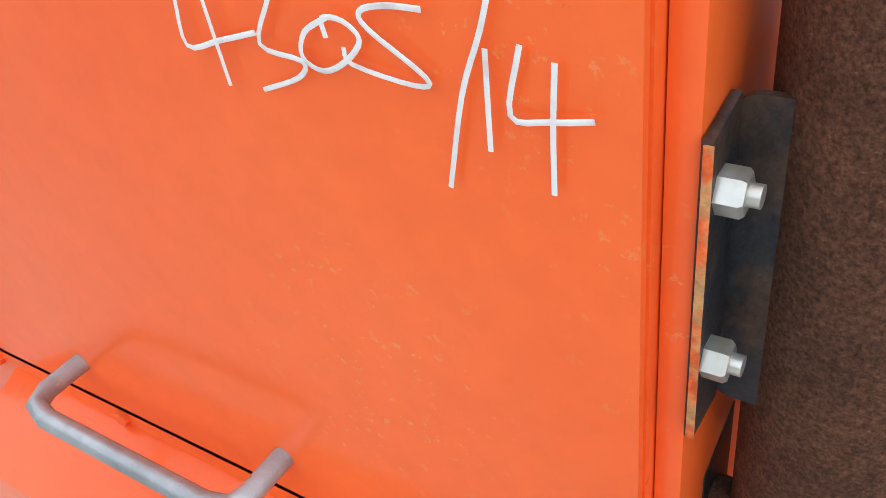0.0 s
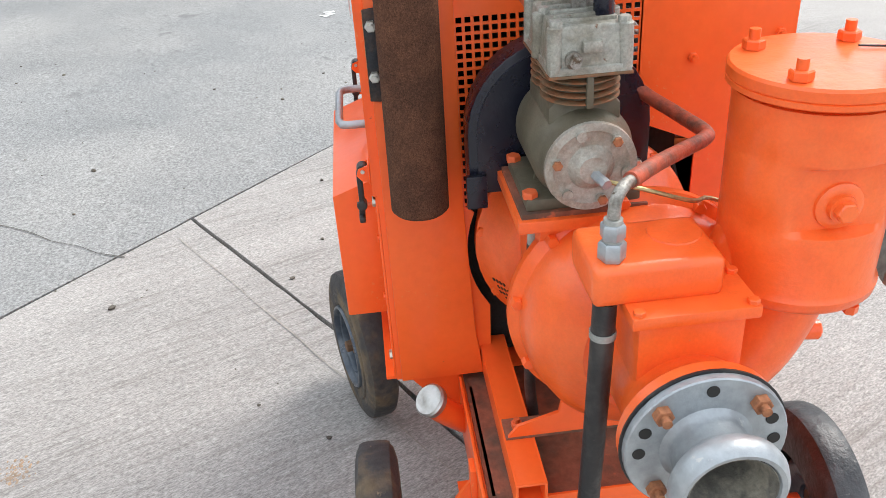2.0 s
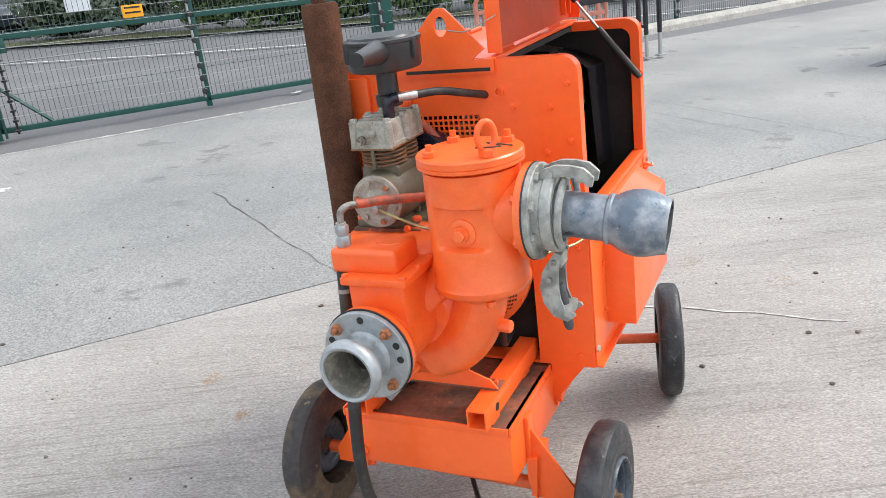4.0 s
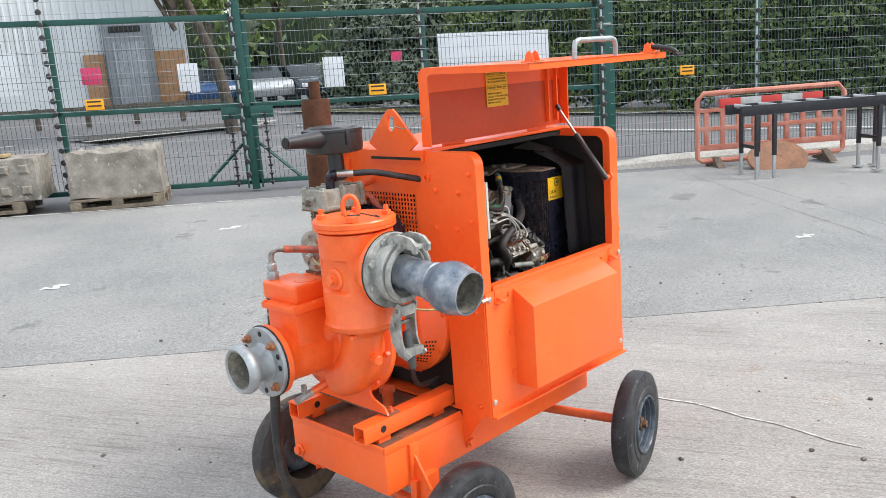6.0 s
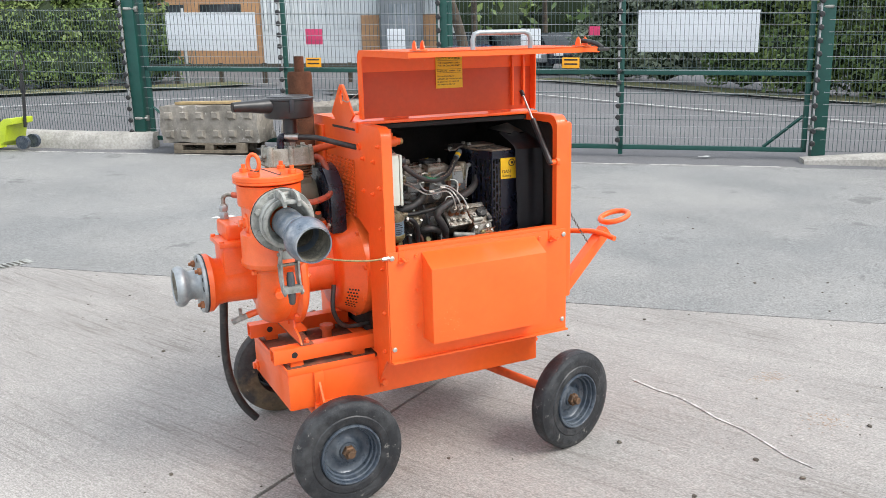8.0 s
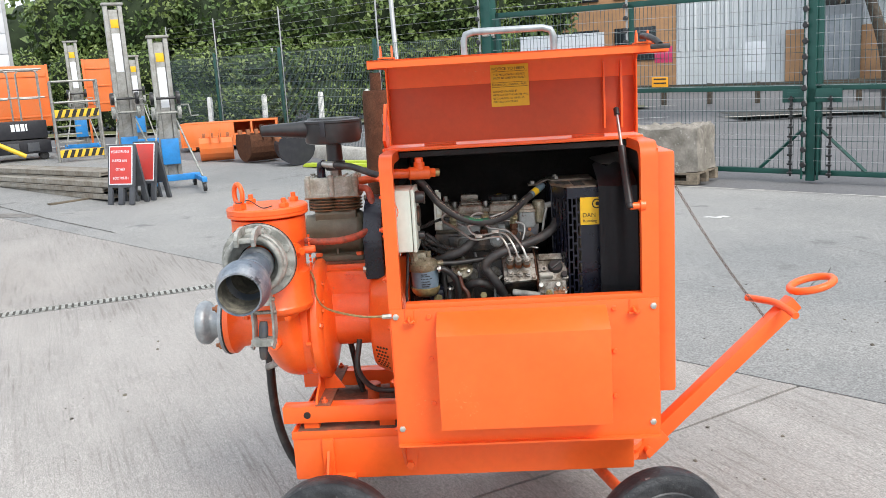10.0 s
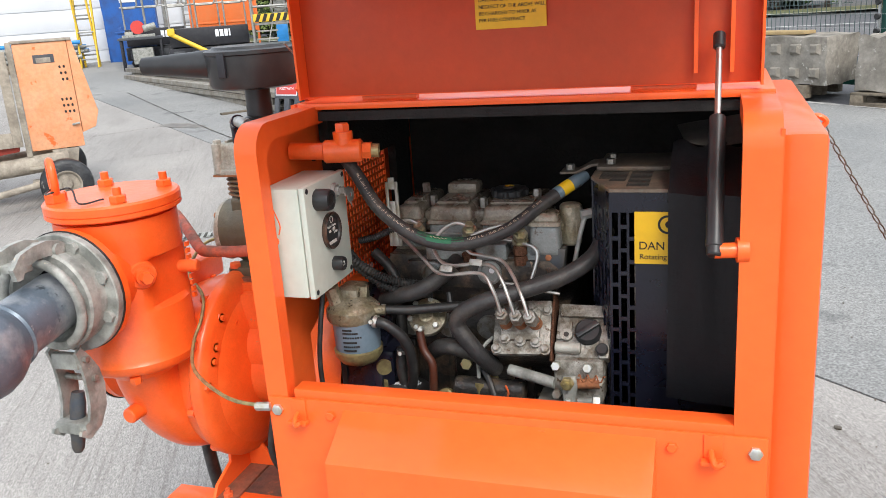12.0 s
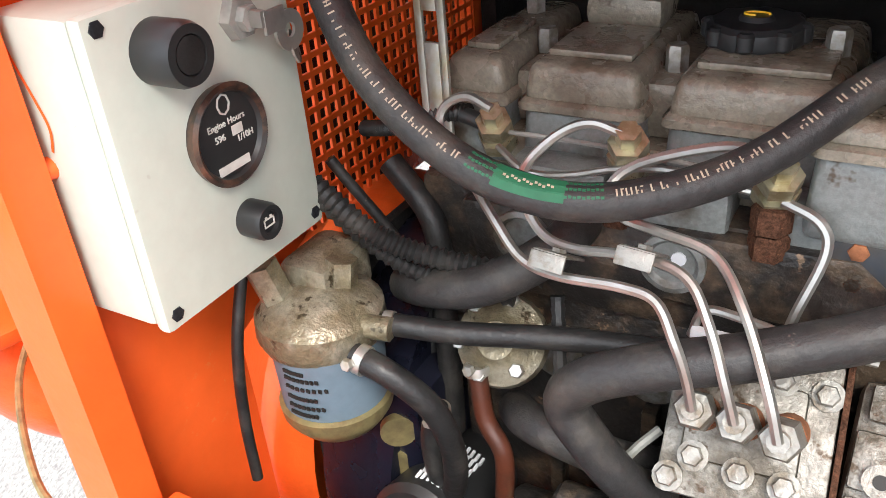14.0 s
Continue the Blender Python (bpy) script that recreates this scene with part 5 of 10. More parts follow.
bolt_row("bell_stud", [(-0.226, -0.104, 0.944), (-0.226, -0.059, 0.915), (-0.226, -0.138, 0.893), (-0.226, -0.153, 0.868), (-0.226, -0.179, 0.825)], "x", 0.0125, 0.016, ORANGE_CAST, bell, 0.006)
for side in (-1, 1):
    for i in range(7):
        for k in range(4):
            a = radians(-90 + side * (42 + 5 * i))
            d = 0.085 + 0.010 * k + 0.005 * (i % 2)
            r = 0.200 - (d - 0.060) / 0.085 * 0.042
            c = Vector((0.075 - d, 0.02 + r * math.cos(a), 0.79 + r * math.sin(a)))
            nrm = Vector((-0.4, math.cos(a), math.sin(a))).normalized()
            one("vent_hole", INK, bell, cyl, c - nrm * 0.002, c + nrm * 0.0008, 0.0042, seg=6)
bm = fresh()
for k in range(8):
    box(bm, (-0.150 + 0.012 * (k % 5), -0.033, 0.948 - 0.014 * (k // 5)), (-0.142 + 0.012 * (k % 5), -0.029, 0.957 - 0.014 * (k // 5)))
part("cast_marks", bm, ORANGE_CAST, bell)
# black plate added in the opening: the shade of the space is its colour
one("dark_inside", FOAM_AND_SHADE, bell, box, (0.08, -0.17, 0.50), (0.09, 0.37, 1.0), label="black plate added as painted shade behind the coupling")
# capillary pipe and deck hose
one("copper_pipe", BRASS, pump, tube, [(-0.300, 0.088, 1.064), (-0.325, 0.03, 1.055), (-0.31, -0.05, 1.02), (-0.25, -0.10, 0.99), (-0.225, -0.150, 0.96), (-0.215, -0.20, 0.93), (-0.17, -0.27, 0.905), (-0.06, -0.34, 0.895), (0.025, -0.362, 0.897)], 0.0035, 8, label="thin capillary pipe")
one("pipe_nut", ZINC, pump, cyl, (0.01, -0.362, 0.896), (0.038, -0.362, 0.898), 0.0075, seg=6)
one("hose_nipple", GALV_DULL, pump, cyl, (-0.205, 0.160, 0.958), (-0.203, 0.161, 0.905), 0.010, seg=12)
one("oil_hose", RUBBER, pump, tube, [(-0.203, 0.161, 0.915), (-0.198, 0.163, 0.82), (-0.186, 0.164, 0.70), (-0.170, 0.162, 0.60), (-0.160, 0.155, 0.530), (-0.145, 0.150, 0.478)], 0.0105, 12, label="black rubber hose under the compressor")
one("deck_hose", RUBBER, pump, tube, [(-0.10, -0.13, 0.76), (-0.11, -0.14, 0.66), (-0.06, -0.12, 0.585), (0.05, -0.10, 0.57)], 0.009, 10)
one("dip_cap", ORANGE_OLD, pump, lathe, (-0.09, 0.02, 0.470), "z", [(0, 0.02), (0.07, 0.02), (0.07, 0.028), (0.085, 0.028), (0.085, 0)], 18)

# ---- compressor ----
bm = fresh()
box(bm, (-0.268, -0.012, 0.968), (-0.072, 0.196, 0.988), 0.003)
prism(bm, [(-0.255, 0.97), (-0.085, 0.97), (-0.06, 0.88), (-0.10, 0.80), (-0.22, 0.80), (-0.225, 0.88)], "y", 0.03, 0.16, 0.008)
bracket = part("compressor_bracket", bm, ORANGE_CAST, pump)
bm = fresh()
lathe(bm, (-0.085, 0.093, 1.080), "-x", [(0, 0), (0, 0.062), (0.008, 0.072), (0.022, 0.076), (0.15, 0.076), (0.165, 0.070), (0.180, 0.066), (0.195, 0.066), (0.195, 0)], 40)
box(bm, (-0.250, 0.005, 0.996), (-0.085, 0.180, 1.016), 0.005)
prism(bm, [(0.045, 1.01), (0.141, 1.01), (0.135, 1.04), (0.05, 1.04)], "x", -0.24, -0.10, 0.006)
prism(bm, [(0.040, 1.10), (0.146, 1.10), (0.146, 1.155), (0.136, 1.165), (0.05, 1.165), (0.040, 1.155)], "x", -0.245, -0.105, 0.006)
for yy in (0.03, 0.15):
    prism(bm, [(yy, 1.0), (yy + 0.008, 1.0), (0.093 + (yy - 0.093) * 0.9, 1.06), (0.089 + (yy - 0.093) * 0.9, 1.06)], "x", -0.18, -0.172)
comp = part("compressor", bm, OLIVE, pump, "olive-grey air compressor with finned cylinder")
one("gasket", DECK, comp, box, (-0.258, -0.004, 0.988), (-0.078, 0.189, 0.9965))
bolt_row("base_bolt", [(-0.236, 0.172, 1.014), (-0.098, 0.172, 1.014), (-0.236, 0.012, 1.014), (-0.098, 0.012, 1.014)], "z", 0.0125, 0.011, ORANGE_OLD, comp)
bm = fresh()
lathe(bm, (-0.277, 0.093, 1.078), "-x", [(0, 0), (0, 0.066), (0.004, 0.068), (0.011, 0.067), (0.012, 0.056), (0.009, 0.052), (0.009, 0.034), (0.014, 0.030), (0.018, 0.024), (0.022, 0.020), (0.022, 0)], 44)
cover = part("crank_cover", bm, ALU_PALE, comp, "pale cast end cover")
for k in range(6):
    a = radians(k * 60 + 12)
    c = Vector((-0.288, 0.093 + 0.052 * math.cos(a), 1.078 + 0.052 * math.sin(a)))
    one("boss", ALU_PALE, cover, cyl, c, c + Vector((-0.006, 0, 0)), 0.008, seg=12)
bolt_row("cover_bolt", [(-0.293, 0.093 + 0.052 * math.cos(radians(a)), 1.078 + 0.052 * math.sin(radians(a))) for a in (132, 252, 12)], "-x", 0.0075, 0.006, RUST_LIGHT, cover)
one("cover_union", GALV, cover, cyl, (-0.296, 0.090, 1.070), (-0.325, 0.080, 1.066), 0.008, seg=6)
for k in range(5):
    z = 1.163 + 0.0104 * k
    bm = fresh()
    for xc in (-0.212, -0.145):
        lathe(bm, (xc, 0.093, z), "z", [(0, 0), (0, 0.055), (0.0010, 0.0575), (0.0024, 0.0575), (0.0038, 0.055), (0.0038, 0)], 32)
    part("fin", bm, FIN_RUST, comp)
bm = fresh()
for xc in (-0.212, -0.145):
    cyl(bm, (xc, 0.093, 1.155), (xc, 0.093, 1.215), 0.043, seg=28)
box(bm, (-0.272, 0.088, 1.16), (-0.262, 0.098, 1.21), 0.002)
part("cylinder", bm, OLIVE, comp)
def taper(b, xa, xb, ya, yb, z0, z1, inset, rad):
    """A cast block drawn in towards its top, with rounded edges."""
    c = bmesh.new()
    bmesh.ops.create_cube(c, size=1.0)
    for v in c.verts:
        k = inset if v.co.z > 0 else 0.0
        v.co = Vector((xa + k if v.co.x < 0 else xb - k, ya + k if v.co.y < 0 else yb - k, z1 if v.co.z > 0 else z0))
    bmesh.ops.bevel(c, geom=list(c.edges), offset=rad, segments=3, affect="EDGES", profile=0.6)
    merge(b, c)


bm = fresh()
taper(bm, -0.273, -0.091, 0.035, 0.151, 1.2095, 1.222, 0.001, 0.003)
taper(bm, -0.270, -0.094, 0.038, 0.148, 1.218, 1.276, 0.006, 0.006)
box(bm, (-0.276, 0.078, 1.240), (-0.260, 0.106, 1.256), 0.004)
head = part("cylinder_head", bm, HEAD_GREY, comp, "grimy grey cast aluminium head")
for px, py in ((-0.262, 0.044), (-0.102, 0.044), (-0.262, 0.142), (-0.102, 0.142), (-0.182, 0.040), (-0.182, 0.146)):
    one("head_boss", HEAD_GREY, head, cyl, (px, py, 1.212), (px, py, 1.277), 0.0115, 0.0105, 16, 0.002)
for q in range(6):
    one("head_rib", HEAD_GREY, head, box, (-0.246 + 0.026 * q, 0.052, 1.272), (-0.240 + 0.026 * q, 0.134, 1.281), 0.002)
bolt_row("head_bolt", [(x, y, 1.274) for x in (-0.260, -0.182, -0.104) for y in (0.046, 0.140)], "z", 0.0095, 0.010, HEAD_GREY, head)
one("head_plug", ALU_LIGHT, head, lathe, (-0.268, 0.118, 1.232), "-x", [(0, 0.012), (0.008, 0.012), (0.009, 0.008), (0.02, 0.008), (0.02, 0)], 12)
one("plate_edge", FIN_RUST, head, box, (-0.274, 0.034, 1.2065), (-0.090, 0.152, 1.211), 0.001)
# air cleaner
one("union", ALU_LIGHT, head, cyl, (-0.168, 0.080, 1.274), (-0.168, 0.080, 1.302), 0.019, seg=6)
bm = fresh()
lathe(bm, (-0.168, 0.080, 1.298), "z", [(0, 0), (0, 0.032), (0.008, 0.034), (0.028, 0.034), (0.032, 0.027), (0.088, 0.026), (0.090, 0.078), (0.094, 0.090), (0.102, 0.0935), (0.158, 0.0945), (0.160, 0.0975), (0.167, 0.0975), (0.169, 0.092), (0.170, 0.084), (0.175, 0.080), (0.176, 0.0)], 52)
tube(bm, [(-0.235, 0.055, 1.440), (-0.285, 0.045, 1.440), (-0.33, 0.036, 1.442), (-0.395, 0.026, 1.443)], lambda t: 0.031 - 0.013 * t, 18)
aircl = part("air_cleaner", bm, BLACK_PLASTIC, pump, "black round air cleaner with a snorkel")
one("snorkel_mouth", INK, aircl, cyl, (-0.3955, 0.026, 1.443), (-0.397, 0.0258, 1.443), 0.0145)
for a in (-100, 20, 140):
    bm = fresh()
    c = radians(a)
    v = Vector((math.cos(c), math.sin(c), 0))
    p0 = Vector((-0.168, 0.080, 0)) + v * 0.0915
    box(bm, (p0.x - 0.009, p0.y - 0.009, 1.415), (p0.x + 0.008, p0.y + 0.008, 1.462), 0.002)
    part("clip", bm, BLACK_PAINT, aircl, "black spring clip")
# belt guard
bm = fresh()
arch = [(0.243, 0.945)] + arc(0.088, 1.050, 0.155, 0, 180, 20) + [(-0.067, 0.945)]
prism(bm, arch, "x", -0.070, -0.010, 0.004)
inner_arch = [(0.228, 0.950)] + arc(0.088, 1.050, 0.140, 0, 180, 20) + [(-0.052, 0.950)]
prism(bm, inner_arch, "x", -0.074, -0.068)
guard = part("belt_guard", bm, NAVY, pump, "blue-black painted belt guard")
bolt_row("guard_bolt", [(-0.072, 0.235, 0.965), (-0.072, -0.045, 0.975), (-0.072, 0.10, 1.195)], "-x", 0.011, 0.010, ZINC, guard)
one("guard_tab", NAVY, guard, box, (-0.085, 0.215, 0.925), (-0.072, 0.25, 0.985), 0.002)
# hoses of the compressor
one("elbow", NAVY, pump, tube, [(-0.215, 0.062, 1.274), (-0.215, 0.062, 1.300), (-0.212, 0.055, 1.318), (-0.200, 0.042, 1.322)], 0.0145, 14)
one("ferrule", CHROME, pump, tube, [(-0.200, 0.042, 1.322), (-0.175, 0.022, 1.321), (-0.158, 0.010, 1.320)], 0.0115, 12)
one("air_hose", RUBBER, pump, tube, [(-0.160, 0.012, 1.320), (-0.10, -0.030, 1.316), (-0.03, -0.075, 1.295), (0.04, -0.102, 1.275)], 0.0105, 12)
one("orange_pipe", ORANGE_OLD, pump, cyl, (-0.10, 0.125, 1.250), (0.04, 0.135, 1.268), 0.014, label="short pipe into the housing")
one("paint_hose", HOSE_RED, pump, tube, [(-0.094, 0.070, 1.235), (-0.06, 0.055, 1.225), (-0.045, 0.01, 1.165), (-0.06, -0.045, 1.105), (-0.13, -0.085, 1.085), (-0.215, -0.100, 1.085), (-0.245, -0.088, 1.086), (-0.30, -0.035, 1.097), (-0.36, 0.025, 1.108), (-0.412, 0.076, 1.114)], 0.0115, 12, label="red-brown overpainted rusty hose")
one("hose_tail", ALU_LIGHT, pump, tube, [(-0.408, 0.072, 1.113), (-0.428, 0.090, 1.114), (-0.441, 0.103, 1.103), (-0.443, 0.106, 1.078)], 0.0085, 12)
for z, r, h, tn in ((1.018, 0.0185, 0.028, 0.3), (1.050, 0.0170, 0.022, 0.0)):
    one("union_nut", GALV, pump, lathe, (-0.443, 0.106, z), "z", [(0, 0), (0, r * 0.86), (0.003, r), (h - 0.003, r), (h, r * 0.86), (h, 0)], 6, tn, label="bright hexagon union nut")
one("union_neck", GALV_DULL, pump, cyl, (-0.443, 0.106, 1.010), (-0.443, 0.106, 1.078), 0.0125, seg=18)
# drain hose hanging in front
one("drain_hose", RUBBER, pump, tube, [(-0.452, 0.115, 0.96), (-0.458, 0.120, 0.85), (-0.470, 0.130, 0.68), (-0.478, 0.140, 0.52), (-0.474, 0.148, 0.40), (-0.455, 0.150, 0.30), (-0.420, 0.144, 0.22), (-0.377, 0.136, 0.163)], 0.0165, 14, label="black rubber drain hose")
bm = fresh()
cyl(bm, (-0.452, 0.115, 0.935), (-0.452, 0.115, 0.965), 0.014, seg=14)
part("hose_nipple", bm, BRASS, pump)
one("hose_clip", GALV_DULL, pump, lathe, (-0.4545, 0.117, 0.905), "z", [(0, 0.0168), (0, 0.0185), (0.010, 0.0185), (0.010, 0.0168)], 20)

# ---- tow bar, ring and chain ----
t0, ring = Vector((0.83, 0.035, 0.265)), Vector((1.448, 0.134, 0.807))
d = (ring - t0).normalized()
sidew = Vector((-d.y, d.x, 0)).normalized()
upw = d.cross(sidew) * -1
mt = Matrix((sidew, upw, d)).transposed().to_4x4()
mt.translation = t0
L = (ring - t0).length - 0.085
one("tow_bar", ORANGE, pump, box, (-0.026, -0.026, 0), (0.026, 0.026, L), 0.004, mt)
bar = [o for o in pump.children if o.name.startswith("tow_bar")][0]
one("bar_socket", ORANGE, bar, box, (-0.034, -0.034, 0.0), (0.034, 0.034, 0.10), 0.004, mt)
bm = fresh()
flat = Vector((0.94, 0.15, 0.22)).normalized()
tube(bm, [ring + sidew * 0.062 * math.sin(a) + flat * 0.075 * math.cos(a) for a in [radians(k) for k in range(0, 360, 18)]], 0.013, 12, smooth=False, closed=True)
part("tow_ring", bm, ORANGE, bar)
bm = fresh()
ha, hb = Vector((1.266, 0.254, 0.736)), Vector((1.347, 0.0, 0.734))
mid = ha.lerp(hb, 0.5)
tube(bm, [ha, ha.lerp(mid, 0.5) + Vector((0.006, 0, 0.008)), mid + Vector((0.012, 0, 0.014)), hb.lerp(mid, 0.5) + Vector((0.008, 0, 0.010)), hb], 0.0125, 12)
part("cross_handle", bm, ORANGE, bar)
one("bar_pivot", ORANGE, bar, cyl, mt @ Vector((-0.06, 0, 0.02)), mt @ Vector((0.06, 0, 0.02)), 0.014)
one("chassis_lug", ORANGE, pump, box, (0.76, 0.0, 0.24), (0.85, 0.08, 0.29), 0.004)
ca, cb = Vector((0.912, 0.078, 1.286)), Vector((1.317, 0.128, 0.656))
chain = one("chain_hook", ORANGE, pump, tube, [(0.880, 0.078, 1.280), (0.90, 0.078, 1.300), (0.918, 0.078, 1.290), (0.906, 0.078, 1.276)], 0.005, 8)
N = 40
for k in range(N):
    t = (k + 0.5) / N
    c = ca.lerp(cb, t) + Vector((0, 0, -0.03 * math.sin(math.pi * t)))
    dv = (cb - ca).normalized()
    w = dv.orthogonal().normalized()
    if k % 2:
        w = dv.cross(w)
    b = fresh()
    tube(b, [c + dv * 0.0110 * math.cos(a) + w * 0.0045 * math.sin(a) for a in [radians(q) for q in range(0, 360, 45)]], 0.0013, 5, smooth=False, closed=True)
    part("chain_link", b, CHAIN, chain)

# ---- engine bay ----
# control box
bm = fresh()
box(bm, (0.045, -0.318, 1.077), (0.112, -0.166, 1.262), 0.006)
box(bm, (0.113, -0.319, 1.076), (0.124, -0.165, 1.263), 0.004)
cbox = part("control_box", bm, BOX_WHITE, pump, "off-white control box with hour meter and key")
XF = 0.124
BEZEL = mat("worn_bezel", (0.03, 0.024, 0.02), 0.35, 0.2, (0.13, 0.07, 0.045), 40, 0.48, 0.62, 0.15)
bm = fresh()
lathe(bm, (XF - 0.001, -0.243, 1.174), "x", [(0, 0), (0, 0.030), (0.006, 0.030), (0.008, 0.027), (0.005, 0.0255), (0.005, 0)], 44)
meter = part("hour_meter", bm, BLACK_PLASTIC, cbox, "round black hour meter")
face = Matrix.Translation((XF + 0.0044, -0.003, 0.004)) @ Matrix.Rotation(radians(90), 4, "Z") @ Matrix.Rotation(radians(90), 4, "X")
DIAL = mat("dial_print", (0.62, 0.62, 0.58), 0.5)
for s, y, z, size in (("Engine", -0.256, 1.176, 0.0058), ("Hours", -0.239, 1.176, 0.0058), ("596", -0.252, 1.168, 0.006), ("1/10H", -0.234, 1.163, 0.0058)):
    text("dial_lettering", s, size, face @ Matrix.Translation((y, z, 0)), DIAL, meter)
bm = fresh()
box(bm, (XF + 0.0042, -0.257, 1.1515), (XF + 0.0048, -0.230, 1.157))
box(bm, (XF + 0.0042, -0.240, 1.172), (XF + 0.0048, -0.231, 1.178))
tube(bm, [(XF + 0.0048, -0.243 + 0.005 * math.cos(a), 1.193 + 0.006 * math.sin(a)) for a in [radians(q) for q in range(0, 360, 45)]], 0.0007, 5, smooth=False, closed=True)
part("dial_marks", bm, DIAL, meter)
one("bezel", BEZEL, meter, lathe, (XF + 0.001, -0.243, 1.174), "x", [(0, 0.0305), (0.006, 0.0318), (0.008, 0.0295), (0.006, 0.0268)], 44, label="worn brown-black bezel")
for y, z, r, h, nm in ((-0.277, 1.235, 0.0180, 0.026, "push_button"), (-0.237, 1.114, 0.0125, 0.018, "warning_lamp")):
    bm = fresh()
    lathe(bm, (XF, y, z), "x", [(0, 0), (0, r), (h * 0.8, r), (h, r * 0.9), (h, r * 0.62), (h - 0.003, r * 0.58), (h - 0.002, 0)], 30)
    k = part(nm, bm, BLACK_PLASTIC, cbox)
    if nm == "warning_lamp":
        bm = fresh()
        for a, b in (((-0.0045, -0.003), (0.0045, -0.0022)), ((-0.0045, 0.002), (0.0045, 0.0028)), ((-0.0047, -0.003), (-0.004, 0.0028)), ((0.004, -0.003), (0.0047, 0.0028)), ((-0.003, 0.0028), (-0.0015, 0.0042)), ((0.0015, 0.0028), (0.003, 0.0042))):
            box(bm, (XF + h - 0.002, y + a[0], z + a[1]), (XF + h - 0.0012, y + b[0], z + b[1]))
        part("battery_mark", bm, DIAL, k)
    else:
        one("button_face", RUBBER, k, lathe, (XF + h - 0.004, y, z), "x", [(0, 0), (0, r * 0.60), (0.0035, r * 0.56), (0.0045, r * 0.30), (0.0045, 0)], 24)
bm = fresh()
lathe(bm, (XF, -0.214, 1.236), "x", [(0, 0), (0, 0.014), (0.007, 0.013), (0.007, 0.008), (0.013, 0.008), (0.013, 0)], 6)
ks = part("key_switch", bm, GALV_DULL, cbox)
bm = fresh()
box(bm, (XF + 0.012, -0.2165, 1.231), (XF + 0.022, -0.2115, 1.241), 0.001)
box(bm, (XF + 0.020, -0.214, 1.226), (XF + 0.0225, -0.196, 1.240), 0.0008)
lathe(bm, (XF + 0.0200, -0.193, 1.224), "x", [(0, 0.0045), (0, 0.0125), (0.0022, 0.0125), (0.0022, 0.0045), (0, 0.0045)], 22)
part("key", bm, CHROME, ks, "small bright key in the switch")
one("key_tag", ALU_LIGHT, ks, lathe, (XF + 0.016, -0.186, 1.211), (0.8, 0.5, 0.2), [(0, 0), (0, 0.0105), (0.0015, 0.0105), (0.0015, 0)], 20, label="dull round key tag")
bolt_row("corner_screw", [(XF, y, z) for y in (-0.310, -0.174) for z in (1.086, 1.256)], "x", 0.0048, 0.0008, PLATE_DARK, cbox, label="dark sunk screw")
one("side_screw", ORANGE, cbox, lathe, (0.062, -0.318, 1.175), "-y", [(0, 0.007), (0.005, 0.006), (0.008, 0)], 12)
marks("paint_run", [[(0.058, 1.252), (0.062, 1.236), (0.070, 1.215), (0.074, 1.200), (0.070, 1.186)]], -0.3185, 0.0012, ORANGE, cbox)
# tee fitting above the box
bm = fresh()
tube(bm, [(0.040, -0.190, 1.300), (0.11, -0.180, 1.297)], 0.015, 14, smooth=False)
cyl(bm, (0.100, -0.184, 1.297), (0.165, -0.168, 1.296), 0.020, seg=18, bev=0.003)
cyl(bm, (0.134, -0.175, 1.30), (0.134, -0.175, 1.330), 0.017, seg=16)
hexa(bm, (0.134, -0.175, 1.330), "z", 0.013, 0.014)
cyl(bm, (0.165, -0.168, 1.296), (0.180, -0.164, 1.295), 0.015, seg=6)
tee = part("tee_fitting", bm, ORANGE_CAST, pump)
one("open_end", BRASS, tee, lathe, (0.180, -0.164, 1.295), (0.96, 0.25, -0.06), [(0, 0.012), (0.013, 0.012), (0.013, 0.009), (0.003, 0.009), (0.003, 0)], 18)
# printed hydraulic hose
HP = [(0.118, -0.150, 1.285), (0.150, -0.165, 1.250), (0.195, -0.185, 1.195), (0.26, -0.190, 1.150), (0.33, -0.180, 1.135), (0.40, -0.138, 1.147), (0.46, -0.080, 1.184), (0.508, -0.030, 1.210)]
hose = one("breather_hose", HOSE_GREY, pump, tube, HP, 0.0116, 16, label="grey rubber hose with printed marks")
one("hose_label", YELLOW, hose, tube, [(0.484, -0.056, 1.1985), (0.498, -0.041, 1.206)], 0.0122, 16, smooth=False)
one("hose_end", FILTER_BLUE, hose, tube, [(0.477, -0.063, 1.1945), (0.500, -0.039, 1.207), (0.512, -0.025, 1.213), (0.522, -0.012, 1.217)], lambda t: 0.0120 - 0.0035 * max(0, t - 0.6) / 0.4, 16)
sp = spline(HP, 30)
rnd = random.Random(9)
bm = fresh()
